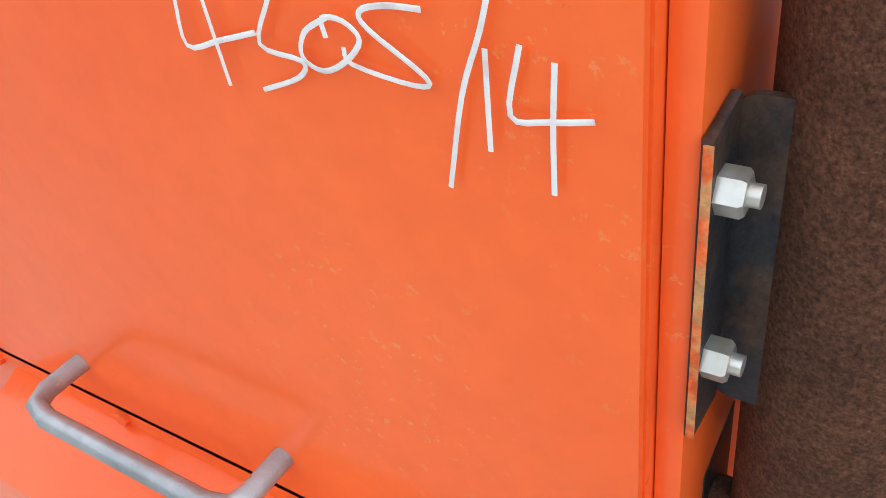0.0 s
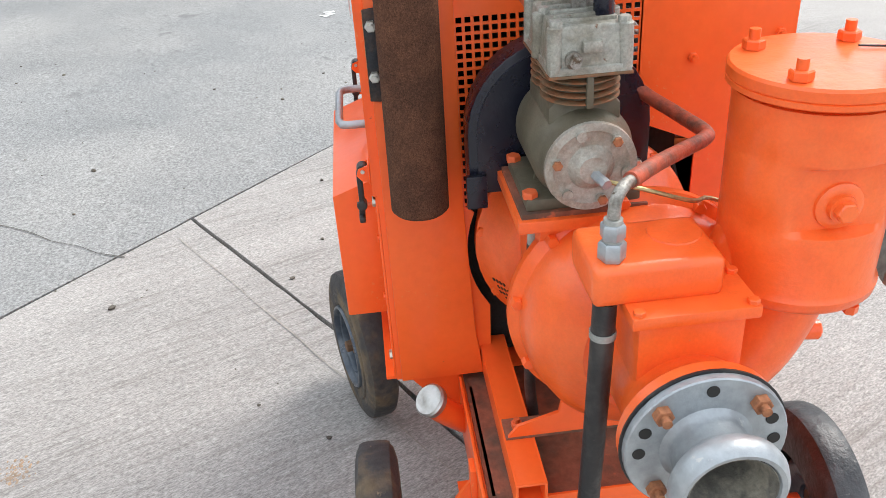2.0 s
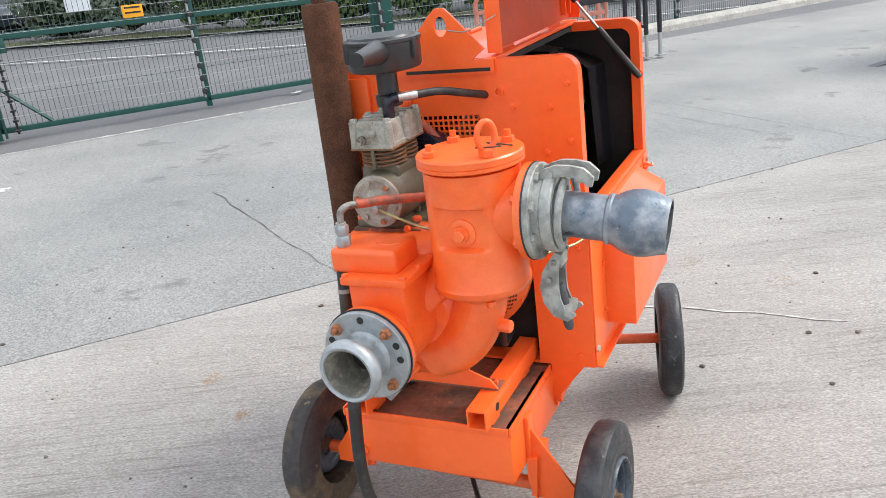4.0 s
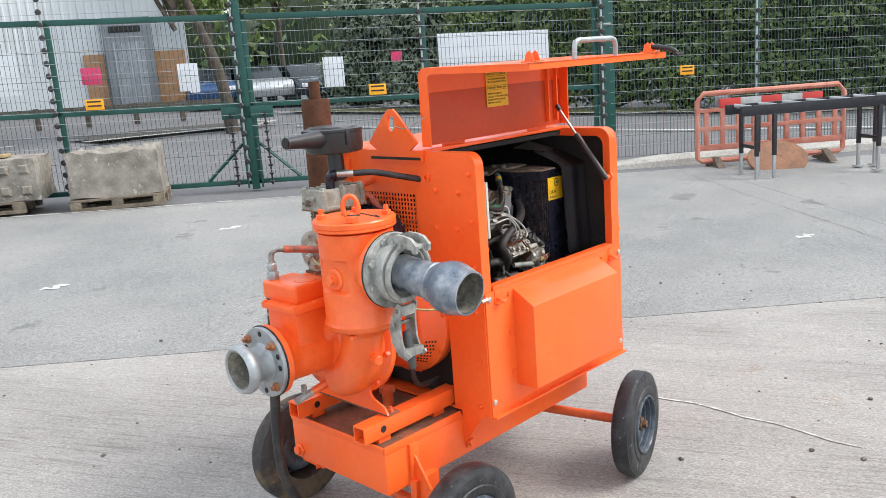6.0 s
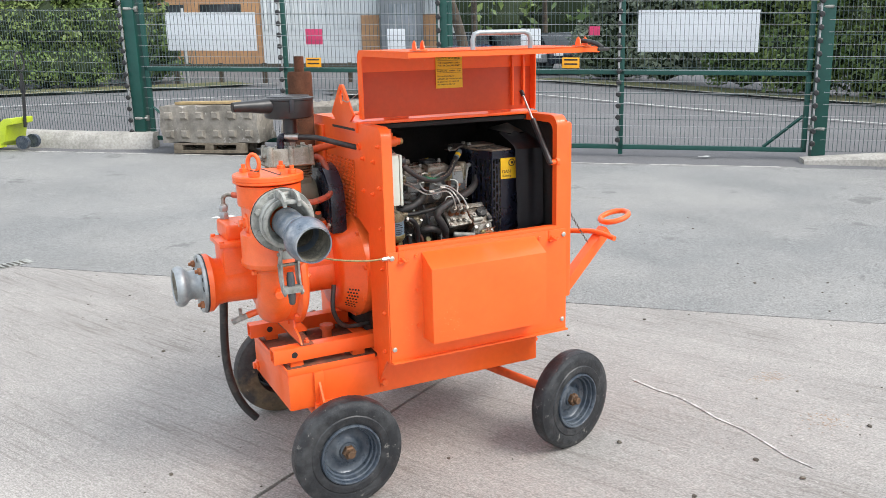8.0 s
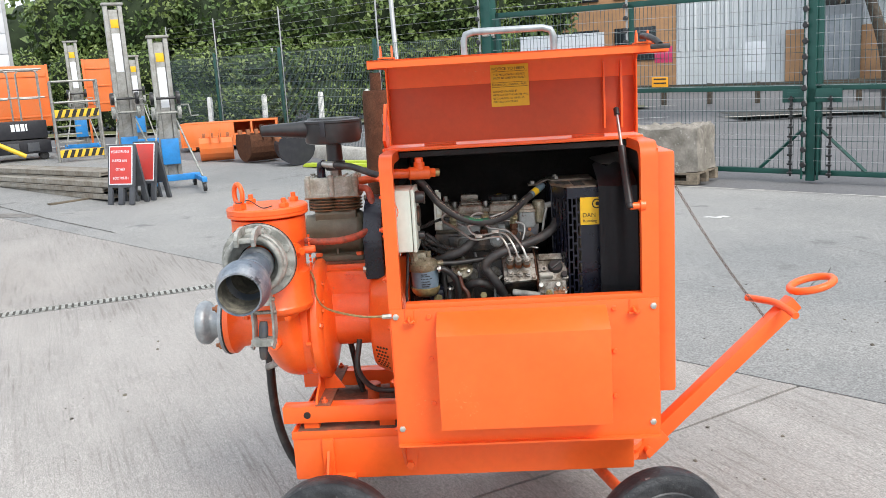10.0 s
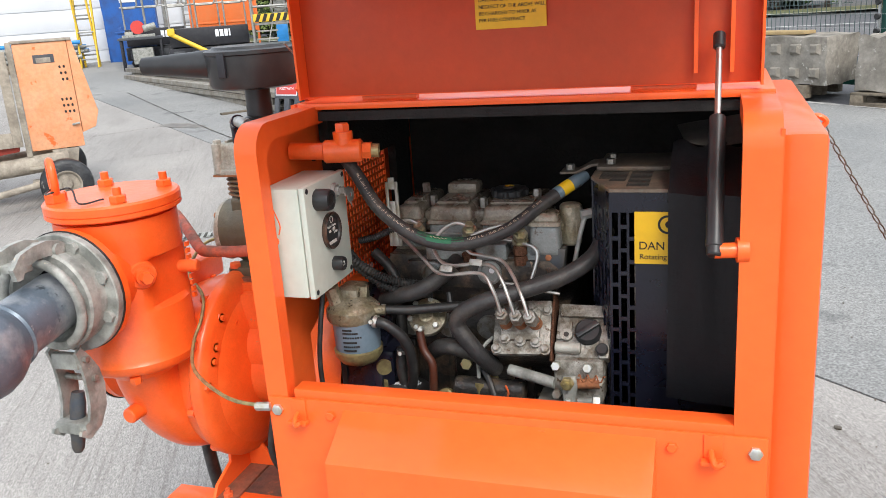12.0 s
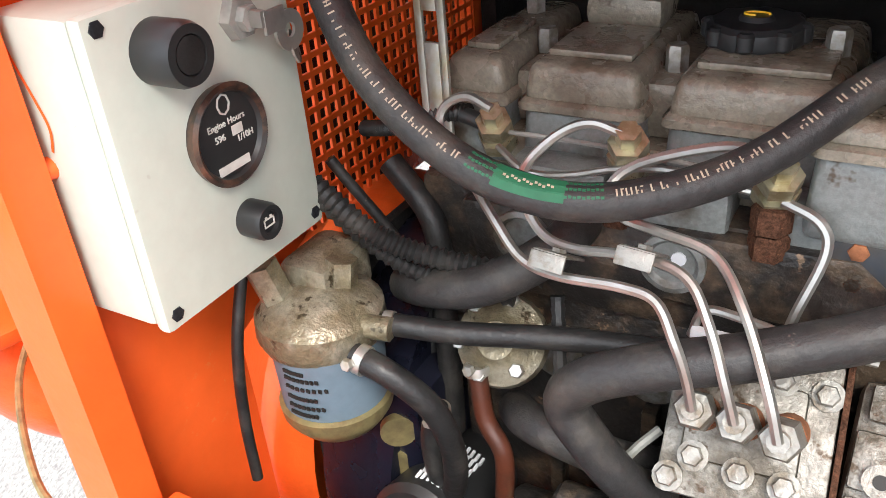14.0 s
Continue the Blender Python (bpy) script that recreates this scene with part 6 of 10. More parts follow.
for k in list(range(30, 88)) + list(range(126, 178)):
    if k == 126:
        part("hose_print", bm, CREAM_INK, hose, "faded print")
        bm = fresh()
    if rnd.random() < 0.22:
        continue
    c, dv = sp[k], (sp[k + 1] - sp[k]).normalized()
    nrm = Vector((0.05, -0.62, 0.78))
    nrm = (nrm - dv * nrm.dot(dv)).normalized()
    w = dv.cross(nrm)
    m4 = Matrix((dv, w, nrm)).transposed().to_4x4()
    m4.translation = c + nrm * 0.0114
    lo = rnd.choice((-0.0022, -0.0022, 0.0004))
    box(bm, (-0.0005, lo, 0), (0.0004, 0.0022, 0.0004), 0, m4)
    if rnd.random() < 0.6:
        q = rnd.choice((-0.0022, 0.0, 0.0018))
        box(bm, (-0.0005, q, 0), (0.0013, q + 0.0006, 0.0004), 0, m4)
part("hose_print", bm, CREAM_INK, hose, "faded print")
bm = fresh()
for k in range(90, 124):
    c, dv = sp[k], (sp[k + 1] - sp[k]).normalized()
    for a in (-24, 0, 24):
        nrm = Matrix.Rotation(radians(a), 3, dv) @ Vector((0.0, -0.52, 0.85))
        nrm = (nrm - dv * nrm.dot(dv)).normalized()
        w = dv.cross(nrm)
        m4 = Matrix((dv, w, nrm)).transposed().to_4x4()
        m4.translation = c + nrm * 0.0114
        if 98 <= k <= 114:
            box(bm, (-0.0019, -0.0029, 0), (0.0019, 0.0029, 0.0004), 0, m4)
        else:
            box(bm, (-0.0009, -0.0020 + 0.0004 * (k % 2), 0), (0.0009, -0.0004 + 0.0004 * (k % 2), 0.0004), 0, m4)
gp = part("green_print", bm, GREEN_INK, hose, "green printed band")
bm = fresh()
for k in range(100, 113):
    c, dv = sp[k], (sp[k + 1] - sp[k]).normalized()
    nrm = Vector((0.0, -0.52, 0.85))
    nrm = (nrm - dv * nrm.dot(dv)).normalized()
    w = dv.cross(nrm)
    m4 = Matrix((dv, w, nrm)).transposed().to_4x4()
    m4.translation = c + nrm * 0.0133
    box(bm, (-0.0011, -0.0016 + 0.0008 * (k % 3), 0), (0.0005, -0.0002 + 0.0008 * (k % 3), 0.0004), 0, m4)
part("print_bar", bm, CREAM_INK, gp)
# engine block and head
engine = one("engine", ENGINE_DARK, pump, box, (0.155, -0.085, 0.60), (0.50, 0.15, 1.00), 0.010, label="grimy three-cylinder diesel engine")
one("cylinder_head", ENGINE_DARK, engine, box, (0.165, -0.095, 1.00), (0.475, 0.14, 1.088), 0.006)
one("sump_rail", ENGINE_DARK, engine, box, (0.16, -0.125, 0.60), (0.50, -0.08, 0.70), 0.01)
for k in range(4):
    x = 0.20 + 0.075 * k
    one("freeze_plug", ZINC_DULL, engine, cyl, (x, -0.097, 0.95), (x, -0.085, 0.95), 0.022, seg=18)
    one("block_rib", ENGINE_DARK, engine, box, (x - 0.006, -0.100, 0.70), (x + 0.006, -0.085, 0.92), 0.003)
bm = fresh()
box(bm, (0.168, -0.066, 1.086), (0.462, 0.098, 1.120), 0.008)
rc = part("rocker_cover", bm, COVER_GREY, engine, "grey-brown cast rocker cover")
def lobe(b, xa, xb, ya, yb, z0, z1, inset):
    """A cast hump: sides drawn in towards a rounded top."""
    c = bmesh.new()
    bmesh.ops.create_cube(c, size=1.0)
    for v in c.verts:
        k = inset if v.co.z > 0 else 0.0
        v.co = Vector((xa + k if v.co.x < 0 else xb - k, ya + k if v.co.y < 0 else yb - k, z1 if v.co.z > 0 else z0))
    bmesh.ops.bevel(c, geom=list(c.edges), offset=0.008, segments=3, affect="EDGES", profile=0.55)
    merge(b, c)


for xa, xb in ((0.174, 0.228), (0.238, 0.326), (0.340, 0.448)):
    bm = fresh()
    lobe(bm, xa, xb, -0.074, 0.10, 1.095, 1.146, 0.003)
    part("cover_lobe", bm, PORT_GREY, rc)
    bm = fresh()
    lobe(bm, xa - 0.002, xb + 0.002, -0.077, 0.10, 1.138, 1.149, 0.001)
    part("cover_seam", bm, COVER_GREY, rc)
    bm = fresh()
    lobe(bm, xa + 0.001, xb - 0.001, -0.073, 0.092, 1.145, 1.173, 0.005)
    part("cover_crown", bm, COVER_GREY, rc)
    one("cover_pad", COVER_GREY, rc, box, (xa + 0.014, -0.052, 1.173), (xb - 0.014, 0.015, 1.178), 0.002)
one("cover_bridge", COVER_GREY, rc, box, (0.225, -0.05, 1.12), (0.345, 0.09, 1.160), 0.006)
bolt_row("cover_nut", [(0.2315, -0.005, 1.160), (0.333, -0.020, 1.160), (0.430, 0.0, 1.172), (0.200, 0.045, 1.174)], "z", 0.0080, 0.018, ZINC_DULL, rc)
bm = fresh()
lathe(bm, (0.378, 0.002, 1.172), "z", [(0, 0), (0, 0.026), (0.006, 0.026), (0.006, 0.033), (0.009, 0.034), (0.017, 0.033), (0.020, 0.029), (0.020, 0.012), (0.023, 0.010), (0.023, 0)], 10)
ofc = part("oil_filler_cap", bm, BLACK_PLASTIC, rc)
for k in range(8):
    a = radians(45 * k)
    one("grip_lobe", BLACK_PLASTIC, ofc, cyl, (0.378 + 0.030 * math.cos(a), 0.002 + 0.030 * math.sin(a), 1.178), (0.378 + 0.030 * math.cos(a), 0.002 + 0.030 * math.sin(a), 1.191), 0.0062, seg=10, bev=0.002)
one("cap_mark", YELLOW, ofc, tube, [(0.378 + 0.008 * math.cos(a), 0.002 + 0.004 * math.sin(a), 1.1954) for a in [radians(q) for q in range(0, 300, 30)]], 0.0009, 5)
bm = fresh()
box(bm, (0.250, 0.02, 1.172), (0.310, 0.07, 1.196), 0.009)
part("breather", bm, COVER_GREY, rc)
for xa, xb in ((0.240, 0.312), (0.335, 0.392), (0.418, 0.462)):
    one("inlet_port", PORT_GREY, engine, box, (xa, -0.100, 1.035), (xb, -0.06, 1.112), 0.006)
bm = fresh()
lobe(bm, 0.434, 0.489, -0.108, -0.052, 1.094, 1.150, 0.003)
th = part("thermostat_housing", bm, PORT_GREY, engine, "grey cast thermostat housing")
bm = fresh()
lobe(bm, 0.433, 0.490, -0.109, -0.052, 1.146, 1.156, 0.001)
lobe(bm, 0.436, 0.487, -0.105, -0.055, 1.153, 1.170, 0.005)
part("housing_cap", bm, COVER_GREY, th, "grey-brown cast cap")
one("thermostat_boss", FILTER_HEAD, engine, cyl, (0.500, -0.062, 1.105), (0.502, -0.060, 1.178), 0.020, seg=18, bev=0.004)
one("thermostat_lug", FILTER_HEAD, engine, box, (0.485, -0.078, 1.11), (0.515, -0.05, 1.15), 0.005)
bm = fresh()
prism(bm, [(0.205, 1.080), (0.470, 1.086), (0.500, 1.060), (0.480, 1.030), (0.215, 1.030)], "y", -0.108, -0.06, 0.005)
part("head_ledge", bm, ENGINE_DARK, engine, "grimy cast ledge of the cylinder head")
for x, y, z in ((0.227, -0.092, 1.137), (0.329, -0.108, 1.143), (0.421, -0.110, 1.136)):
    b = fresh()
    ax = Vector((0.15, -0.55, 0.8)).normalized()
    p = Vector((x, y, z))
    lathe(b, p - ax * 0.030, ax, [(0, 0), (0, 0.014), (0.012, 0.014), (0.012, 0.010), (0.018, 0.010), (0.018, 0.013), (0.030, 0.013), (0.030, 0.008), (0.042, 0.008), (0.042, 0)], 6)
    part("injector", b, PASSIVATED, engine, "passivated injector union")
PIPES = ([(0.401, -0.197, 1.022), (0.396, -0.198, 1.045), (0.388, -0.197, 1.066), (0.374, -0.188, 1.084), (0.352, -0.184, 1.086), (0.310, -0.178, 1.080), (0.282, -0.170, 1.082), (0.255, -0.155, 1.100), (0.222, -0.130, 1.118), (0.196, -0.112, 1.132), (0.194, -0.102, 1.146), (0.210, -0.098, 1.155), (0.229, -0.098, 1.148)],
         [(0.425, -0.197, 1.020), (0.417, -0.195, 1.045), (0.404, -0.184, 1.072), (0.386, -0.170, 1.092), (0.356, -0.164, 1.096), (0.312, -0.160, 1.090), (0.288, -0.154, 1.095), (0.272, -0.145, 1.116), (0.270, -0.130, 1.128), (0.286, -0.118, 1.145), (0.306, -0.114, 1.154), (0.327, -0.114, 1.150)],
         [(0.450, -0.203, 1.020), (0.440, -0.196, 1.048), (0.420, -0.172, 1.078), (0.396, -0.150, 1.098), (0.362, -0.148, 1.106), (0.340, -0.146, 1.110), (0.328, -0.140, 1.122), (0.336, -0.130, 1.134), (0.360, -0.122, 1.144), (0.395, -0.116, 1.152), (0.418, -0.115, 1.145)])
for p in PIPES:
    one("fuel_pipe", CHROME, engine, tube, p, 0.0034, 8, label="bright steel injector pipe")
one("fuel_pipe", CHROME, engine, tube, [(0.236, -0.104, 1.124), (0.262, -0.115, 1.114), (0.292, -0.114, 1.116), (0.322, -0.112, 1.124), (0.36, -0.114, 1.130), (0.405, -0.110, 1.122)], 0.0026, 8, label="bright steel leak-off pipe")
one("fuel_pipe", CHROME, engine, tube, [(0.424, -0.108, 1.118), (0.446, -0.116, 1.112), (0.452, -0.122, 1.096), (0.442, -0.134, 1.058), (0.440, -0.140, 1.042), (0.448, -0.142, 1.038)], 0.0034, 8, label="bright steel leak-off pipe")
one("fuel_pipe", CHROME, engine, tube, [(0.490, -0.13, 1.035), (0.455, -0.138, 1.043), (0.415, -0.140, 1.052), (0.392, -0.140, 1.052), (0.384, -0.138, 1.030)], 0.0030, 8, label="bright steel return pipe")
one("stop_link", GALV_DULL, engine, tube, [(0.530, -0.070, 1.165), (0.520, -0.074, 1.13), (0.512, -0.080, 1.09), (0.505, -0.086, 1.05)], 0.0042, 10, label="dull steel link rod")
one("link_union", GALV_DULL, engine, cyl, (0.520, -0.072, 1.160), (0.548, -0.060, 1.164), 0.009, seg=6)
for c in ((0.305, -0.171, 1.085), (0.357, -0.166, 1.096)):
    b = fresh()
    m4 = Matrix.Translation(c) @ Matrix.Rotation(radians(-32), 4, "X") @ Matrix.Rotation(radians(4), 4, "Y")
    box(b, (-0.0115, -0.012, 0.0036), (0.0115, 0.026, 0.0062), 0.002, m4)
    box(b, (-0.0115, -0.014, -0.006), (0.0115, -0.0112, 0.005), 0.001, m4)
    hexa(b, m4 @ Vector((0, 0.004, 0.006)), m4.to_3x3() @ Vector((0, 0, 1)), 0.005, 0.003)
    part("pipe_clamp", b, ZINC_DULL, engine, "pressed steel pipe clamp")
one("cable", GALV_DULL, engine, tube, [(0.228, -0.088, 1.128), (0.30, -0.085, 1.126), (0.40, -0.082, 1.118)], 0.0018, 6)
one("cable_boot", BLACK_PLASTIC, engine, cyl, (0.200, -0.088, 1.137), (0.228, -0.088, 1.130), 0.006)
# injection pump: tilted top plate with its unions and screws
mp4 = Matrix.Translation((0.426, -0.154, 0.980)) @ Matrix.Rotation(radians(47), 4, "X") @ Matrix.Rotation(radians(3), 4, "Z")
bm = fresh()
box(bm, (-0.049, -0.050, -0.012), (0.052, 0.050, 0.0), 0.004, mp4)
box(bm, (-0.036, -0.026, 0.0), (0.034, 0.030, 0.006), 0.005, mp4)
ip = part("injection_pump", bm, ALU_LIGHT, engine, "pale alloy injection pump head")
bm = fresh()
box(bm, (-0.047, -0.046, -0.080), (0.050, 0.048, -0.012), 0.005, mp4)
part("pump_body", bm, ENGINE_DARK, ip)
for k in range(3):
    x = -0.026 + 0.026 * k
    zv = mp4.to_3x3() @ Vector((0, 0, 1))
    top = Vector(PIPES[k][0])
    o = mp4 @ Vector((x, 0.004, 0.004))
    one("union_base", RUST_LIGHT, ip, cyl, o, o.lerp(top, 0.45), 0.0118, seg=16)
    b = fresh()
    hexa(b, o.lerp(top, 0.45), top - o, 0.0128, (top - o).length * 0.42, 0.008)
    part("union_nut", b, ZINC_DULL, ip)
for x, y in ((-0.041, -0.040), (-0.027, -0.024), (0.001, -0.028), (0.028, -0.030), (0.044, -0.042), (0.044, 0.030), (0.018, 0.034), (-0.016, 0.036), (-0.041, 0.034)):
    zv = mp4.to_3x3() @ Vector((0, 0, 1))
    o = mp4 @ Vector((x, y, 0.0 if abs(x) > 0.035 else 0.005))
    sc = one("washer", ZINC_DULL, ip, cyl, o, o + zv * 0.0025, 0.0098, seg=16)
    one("plate_screw", ZINC_DULL, ip, hexa, o + zv * 0.0025, zv, 0.0070, 0.006)
one("rust_gasket", RUST, ip, box, (0.0525, -0.062, -0.05), (0.0565, 0.066, 0.003), 0.001, mp4)
# governor and lift pump on its right
bm = fresh()
mg = Matrix.Translation((0.531, -0.146, 0.976)) @ Matrix.Rotation(radians(46), 4, "X")
box(bm, (-0.046, -0.050, -0.05), (0.044, 0.048, 0.0), 0.009, mg)
gov = part("governor", bm, ALU_LIGHT, engine, "pale alloy governor housing")
for lo, hi in (((-0.040, 0.022, -0.002), (0.040, 0.045, 0.008)), ((-0.044, -0.046, -0.002), (-0.002, -0.024, 0.007)), ((-0.044, -0.020, -0.002), (-0.018, 0.016, 0.005)), ((0.030, -0.05, -0.02), (0.048, 0.010, 0.006))):
    one("cast_pad", ALU_LIGHT, gov, box, lo, hi, 0.004, mg)
one("cast_boss", ALU_LIGHT, gov, cyl, mg @ Vector((-0.026, -0.012, 0)), mg @ Vector((-0.026, -0.012, 0.009)), 0.0105)
one("boss_hole", INK, gov, cyl, mg @ Vector((-0.026, -0.012, 0.0088)), mg @ Vector((-0.026, -0.012, 0.0096)), 0.0045)
one("hinge_bar", ALU, gov, cyl, mg @ Vector((-0.042, -0.036, 0.008)), mg @ Vector((0.0, -0.036, 0.008)), 0.009, seg=14)
one("lever_housing", ALU_LIGHT, gov, box, (0.486, -0.190, 0.862), (0.572, -0.12, 0.940), 0.010)
one("lower_housing", ALU_LIGHT, gov, box, (0.500, -0.200, 0.78), (0.565, -0.13, 0.866), 0.008)
one("link_bracket", ALU, gov, box, (0.453, -0.182, 0.77), (0.498, -0.12, 0.853), 0.004)
one("shaft", GALV_DULL, gov, cyl, (0.405, -0.17, 0.905), (0.488, -0.19, 0.895), 0.010, seg=14)
one("control_lever", GALV_DULL, gov, prism, [(0.505, 0.915), (0.527, 0.918), (0.530, 0.90), (0.524, 0.858), (0.508, 0.858), (0.503, 0.90)], "y", -0.212, -0.203, 0.002)
one("lever_nut", BRASS, gov, hexa, (0.514, -0.212, 0.908), "-y", 0.0115, 0.010, 0.008)
one("lever_nut", ZINC, gov, hexa, (0.515, -0.212, 0.872), "-y", 0.008, 0.007, 0.004)
one("cross_shaft", GALV_DULL, gov, cyl, (0.53, -0.208, 0.872), (0.562, -0.205, 0.875), 0.007, seg=12)
one("shaft_nut", ZINC, gov, hexa, (0.556, -0.207, 0.876), "x", 0.0105, 0.012)
one("rusty_stud", RUST_LIGHT, gov, cyl, (0.525, -0.198, 0.900), (0.565, -0.196, 0.903), 0.0085, seg=12)
one("return_spring", RUST_LIGHT, gov, tube, [(0.53 + 0.0035 * k, -0.205 + 0.006 * math.cos(k * 1.6), 0.915 + 0.006 * math.sin(k * 1.6)) for k in range(14)], 0.0013, 5)
one("vent_plug", BLACK_PLASTIC, gov, cyl, mg @ Vector((0.036, -0.036, 0.0)), mg @ Vector((0.036, -0.036, 0.014)), 0.0105, seg=18, bev=0.002)
bm = fresh()
zv = mg.to_3x3() @ Vector((0, 0, 1))
o = mg @ Vector((0.010, -0.004, 0.0))
cyl(bm, o, o + zv * 0.014, 0.0235, 0.022, 28, 0.003)
m5 = mg @ Matrix.Translation((0.010, -0.004, 0.014)) @ Matrix.Rotation(radians(38), 4, "Z")
box(bm, (-0.021, -0.0055, 0), (0.021, 0.0055, 0.008), 0.002, m5)
part("black_cap", bm, BLACK_PLASTIC, gov, "black plastic filler cap")
for c in ((0.492, -0.192, 0.928), (0.545, -0.192, 0.928), (0.492, -0.192, 0.876), (0.565, -0.192, 0.905), (0.508, -0.202, 0.80), (0.556, -0.202, 0.80)):
    one("cover_nut", ZINC, gov, hexa, c, (0, -0.9, 0.3), 0.0085, 0.009)
one("core_plug", ALU, engine, cyl, (0.395, -0.125, 0.925), (0.395, -0.135, 0.928), 0.017, seg=18)
one("pipe_stub", GALV_DULL, engine, tube, [(0.372, -0.15, 0.955), (0.360, -0.165, 0.945), (0.350, -0.17, 0.925), (0.348, -0.17, 0.885)], 0.0035, 8)
one("sender", BRASS, engine, cyl, (0.300, -0.172, 0.812), (0.345, -0.175, 0.828), 0.0115, seg=6)
one("sender_body", GALV_DULL, engine, cyl, (0.345, -0.175, 0.828), (0.375, -0.178, 0.842), 0.013, seg=14)
one("sender_boot", BLACK_PLASTIC, engine, cyl, (0.375, -0.178, 0.842), (0.402, -0.180, 0.856), 0.012, seg=14)
one("sender_wire", ORANGE_OLD, engine, tube, [(0.400, -0.180, 0.855), (0.404, -0.182, 0.866), (0.400, -0.184, 0.880)], 0.002, 6)
one("elbow_union", BRASS, engine, cyl, (0.348, -0.172, 0.838), (0.350, -0.172, 0.875), 0.009, seg=6)
one("drain_cap", BRASS, engine, cyl, (0.287, -0.165, 0.840), (0.285, -0.182, 0.846), 0.0165, seg=20, bev=0.003)
one("drain_neck", RUST_LIGHT, engine, cyl, (0.300, -0.15, 0.835), (0.288, -0.168, 0.840), 0.009, seg=12)
one("block_bolt", ENGINE_DARK, engine, hexa, (0.42, -0.150, 0.795), "-y", 0.014, 0.01)
# fuel filter
fil = one("fuel_filter", FILTER_BLUE, pump, lathe, (0.132, -0.194, 0.944), "z", [(0, 0), (0, 0.041), (0.053, 0.0425), (0.055, 0.0)], 36, label="blue-grey canister fuel filter")
bm = fresh()
lathe(bm, (0.132, -0.194, 0.912), "z", [(0, 0), (0.001, 0.024), (0.006, 0.034), (0.014, 0.040), (0.020, 0.0435), (0.030, 0.0445), (0.032, 0.040), (0.032, 0)], 36)
part("filter_bowl", bm, BRASS, fil)
bm = fresh()
lathe(bm, (0.128, -0.192, 0.996), "z", [(0, 0), (0, 0.046), (0.008, 0.049), (0.022, 0.048), (0.030, 0.040), (0.038, 0.022), (0.040, 0)], 30)
box(bm, (0.095, -0.195, 1.005), (0.140, -0.135, 1.050), 0.010)
cyl(bm, (0.105, -0.205, 1.02), (0.100, -0.215, 1.062), 0.013, seg=6)
cyl(bm, (0.140, -0.180, 1.02), (0.142, -0.175, 1.052), 0.012, seg=6)
cyl(bm, (0.152, -0.200, 1.015), (0.190, -0.192, 1.014), 0.009, seg=12)
part("filter_head", bm, FILTER_HEAD, fil)
bm = fresh()
for k, (z, w) in enumerate(((0.989, 0.20), (0.983, 0.34), (0.975, 0.42), (0.966, 0.30), (0.958, 0.36), (0.951, 0.28))):
    a0 = -1.75
    for q in range(8):
        a = a0 + w * q / 8 * 2
        c = Vector((0.132 + 0.0428 * math.cos(a), -0.194 + 0.0428 * math.sin(a), z))
        box(bm, (c.x - 0.0014, c.y - 0.0006, c.z - 0.0014), (c.x + 0.0014, c.y + 0.0006, c.z + 0.0014))
part("label_print", bm, INK, fil)
# hoses of the bay
def hose_part(name, pts, r, material, label="", seg=12, ribs=0.0, per=6):
    return one(name, material, pump, tube, pts, r, seg, per, label=label, ribs=ribs)


hose_part("water_hose", [(0.165, -0.13, 1.010), (0.200, -0.15, 1.026), (0.245, -0.150, 1.040), (0.288, -0.135, 1.068), (0.30, -0.10, 1.08)], 0.0148, HOSE_GREY, "thick grey water hose", 16)
hose_part("water_hose", [(0.375, -0.15, 0.895), (0.360, -0.182, 0.930), (0.338, -0.192, 0.966), (0.322, -0.194, 0.996), (0.338, -0.195, 1.021), (0.38, -0.188, 1.040), (0.43, -0.172, 1.052), (0.50, -0.138, 1.070), (0.545, -0.10, 1.095), (0.565, -0.065, 1.135)], 0.0148, HOSE_GREY, "thick grey water hose", 16)
hose_part("water_hose", [(0.255, -0.13, 0.915), (0.280, -0.160, 0.936), (0.310, -0.170, 0.940), (0.345, -0.160, 0.925), (0.365, -0.13, 0.90)], 0.0148, HOSE_GREY, "thick grey water hose", 16)
hose_part("fuel_hose", [(0.178, -0.185, 1.012), (0.23, -0.170, 1.008), (0.30, -0.150, 1.010), (0.37, -0.14, 1.014)], 0.0085, RUBBER, "black fuel hose")
hose_part("fuel_hose", [(0.172, -0.215, 1.002), (0.200, -0.215, 0.995), (0.226, -0.205, 0.965), (0.234, -0.195, 0.92), (0.226, -0.185, 0.868), (0.212, -0.18, 0.862), (0.205, -0.178, 0.90), (0.208, -0.172, 0.935)], 0.0095, RUBBER, "black fuel hose")
hose_part("brown_hose", [(0.238, -0.158, 0.965), (0.246, -0.165, 0.93), (0.262, -0.170, 0.905), (0.262, -0.172, 0.86), (0.259, -0.174, 0.805)], 0.0075, BROWN_HOSE, "brown fuel hose")
bm = fresh()
for c, ax, r in (((0.180, -0.186, 1.012), (1, 0.25, -0.08), 0.0105), ((0.176, -0.215, 1.001), (1, 0, -0.2), 0.0112), ((0.237, -0.157, 0.972), (0.2, -0.2, -1), 0.010), ((0.208, -0.172, 0.925), (0, 0, 1), 0.0112), ((0.2595, -0.174, 0.815), (0.05, 0, -1), 0.010)):
    hc = one("hose_clip", ZINC, pump, lathe, c, ax, [(0, r - 0.002), (0, r), (0.007, r), (0.007, r - 0.002)], 18, label="small screw hose clip")
    one("clip_screw", ZINC, hc, hexa, Vector(c) + Vector((0.0, -r, 0.003)), (0, -1, 0.3), 0.0045, 0.005)
bm.free()
bm = fresh()
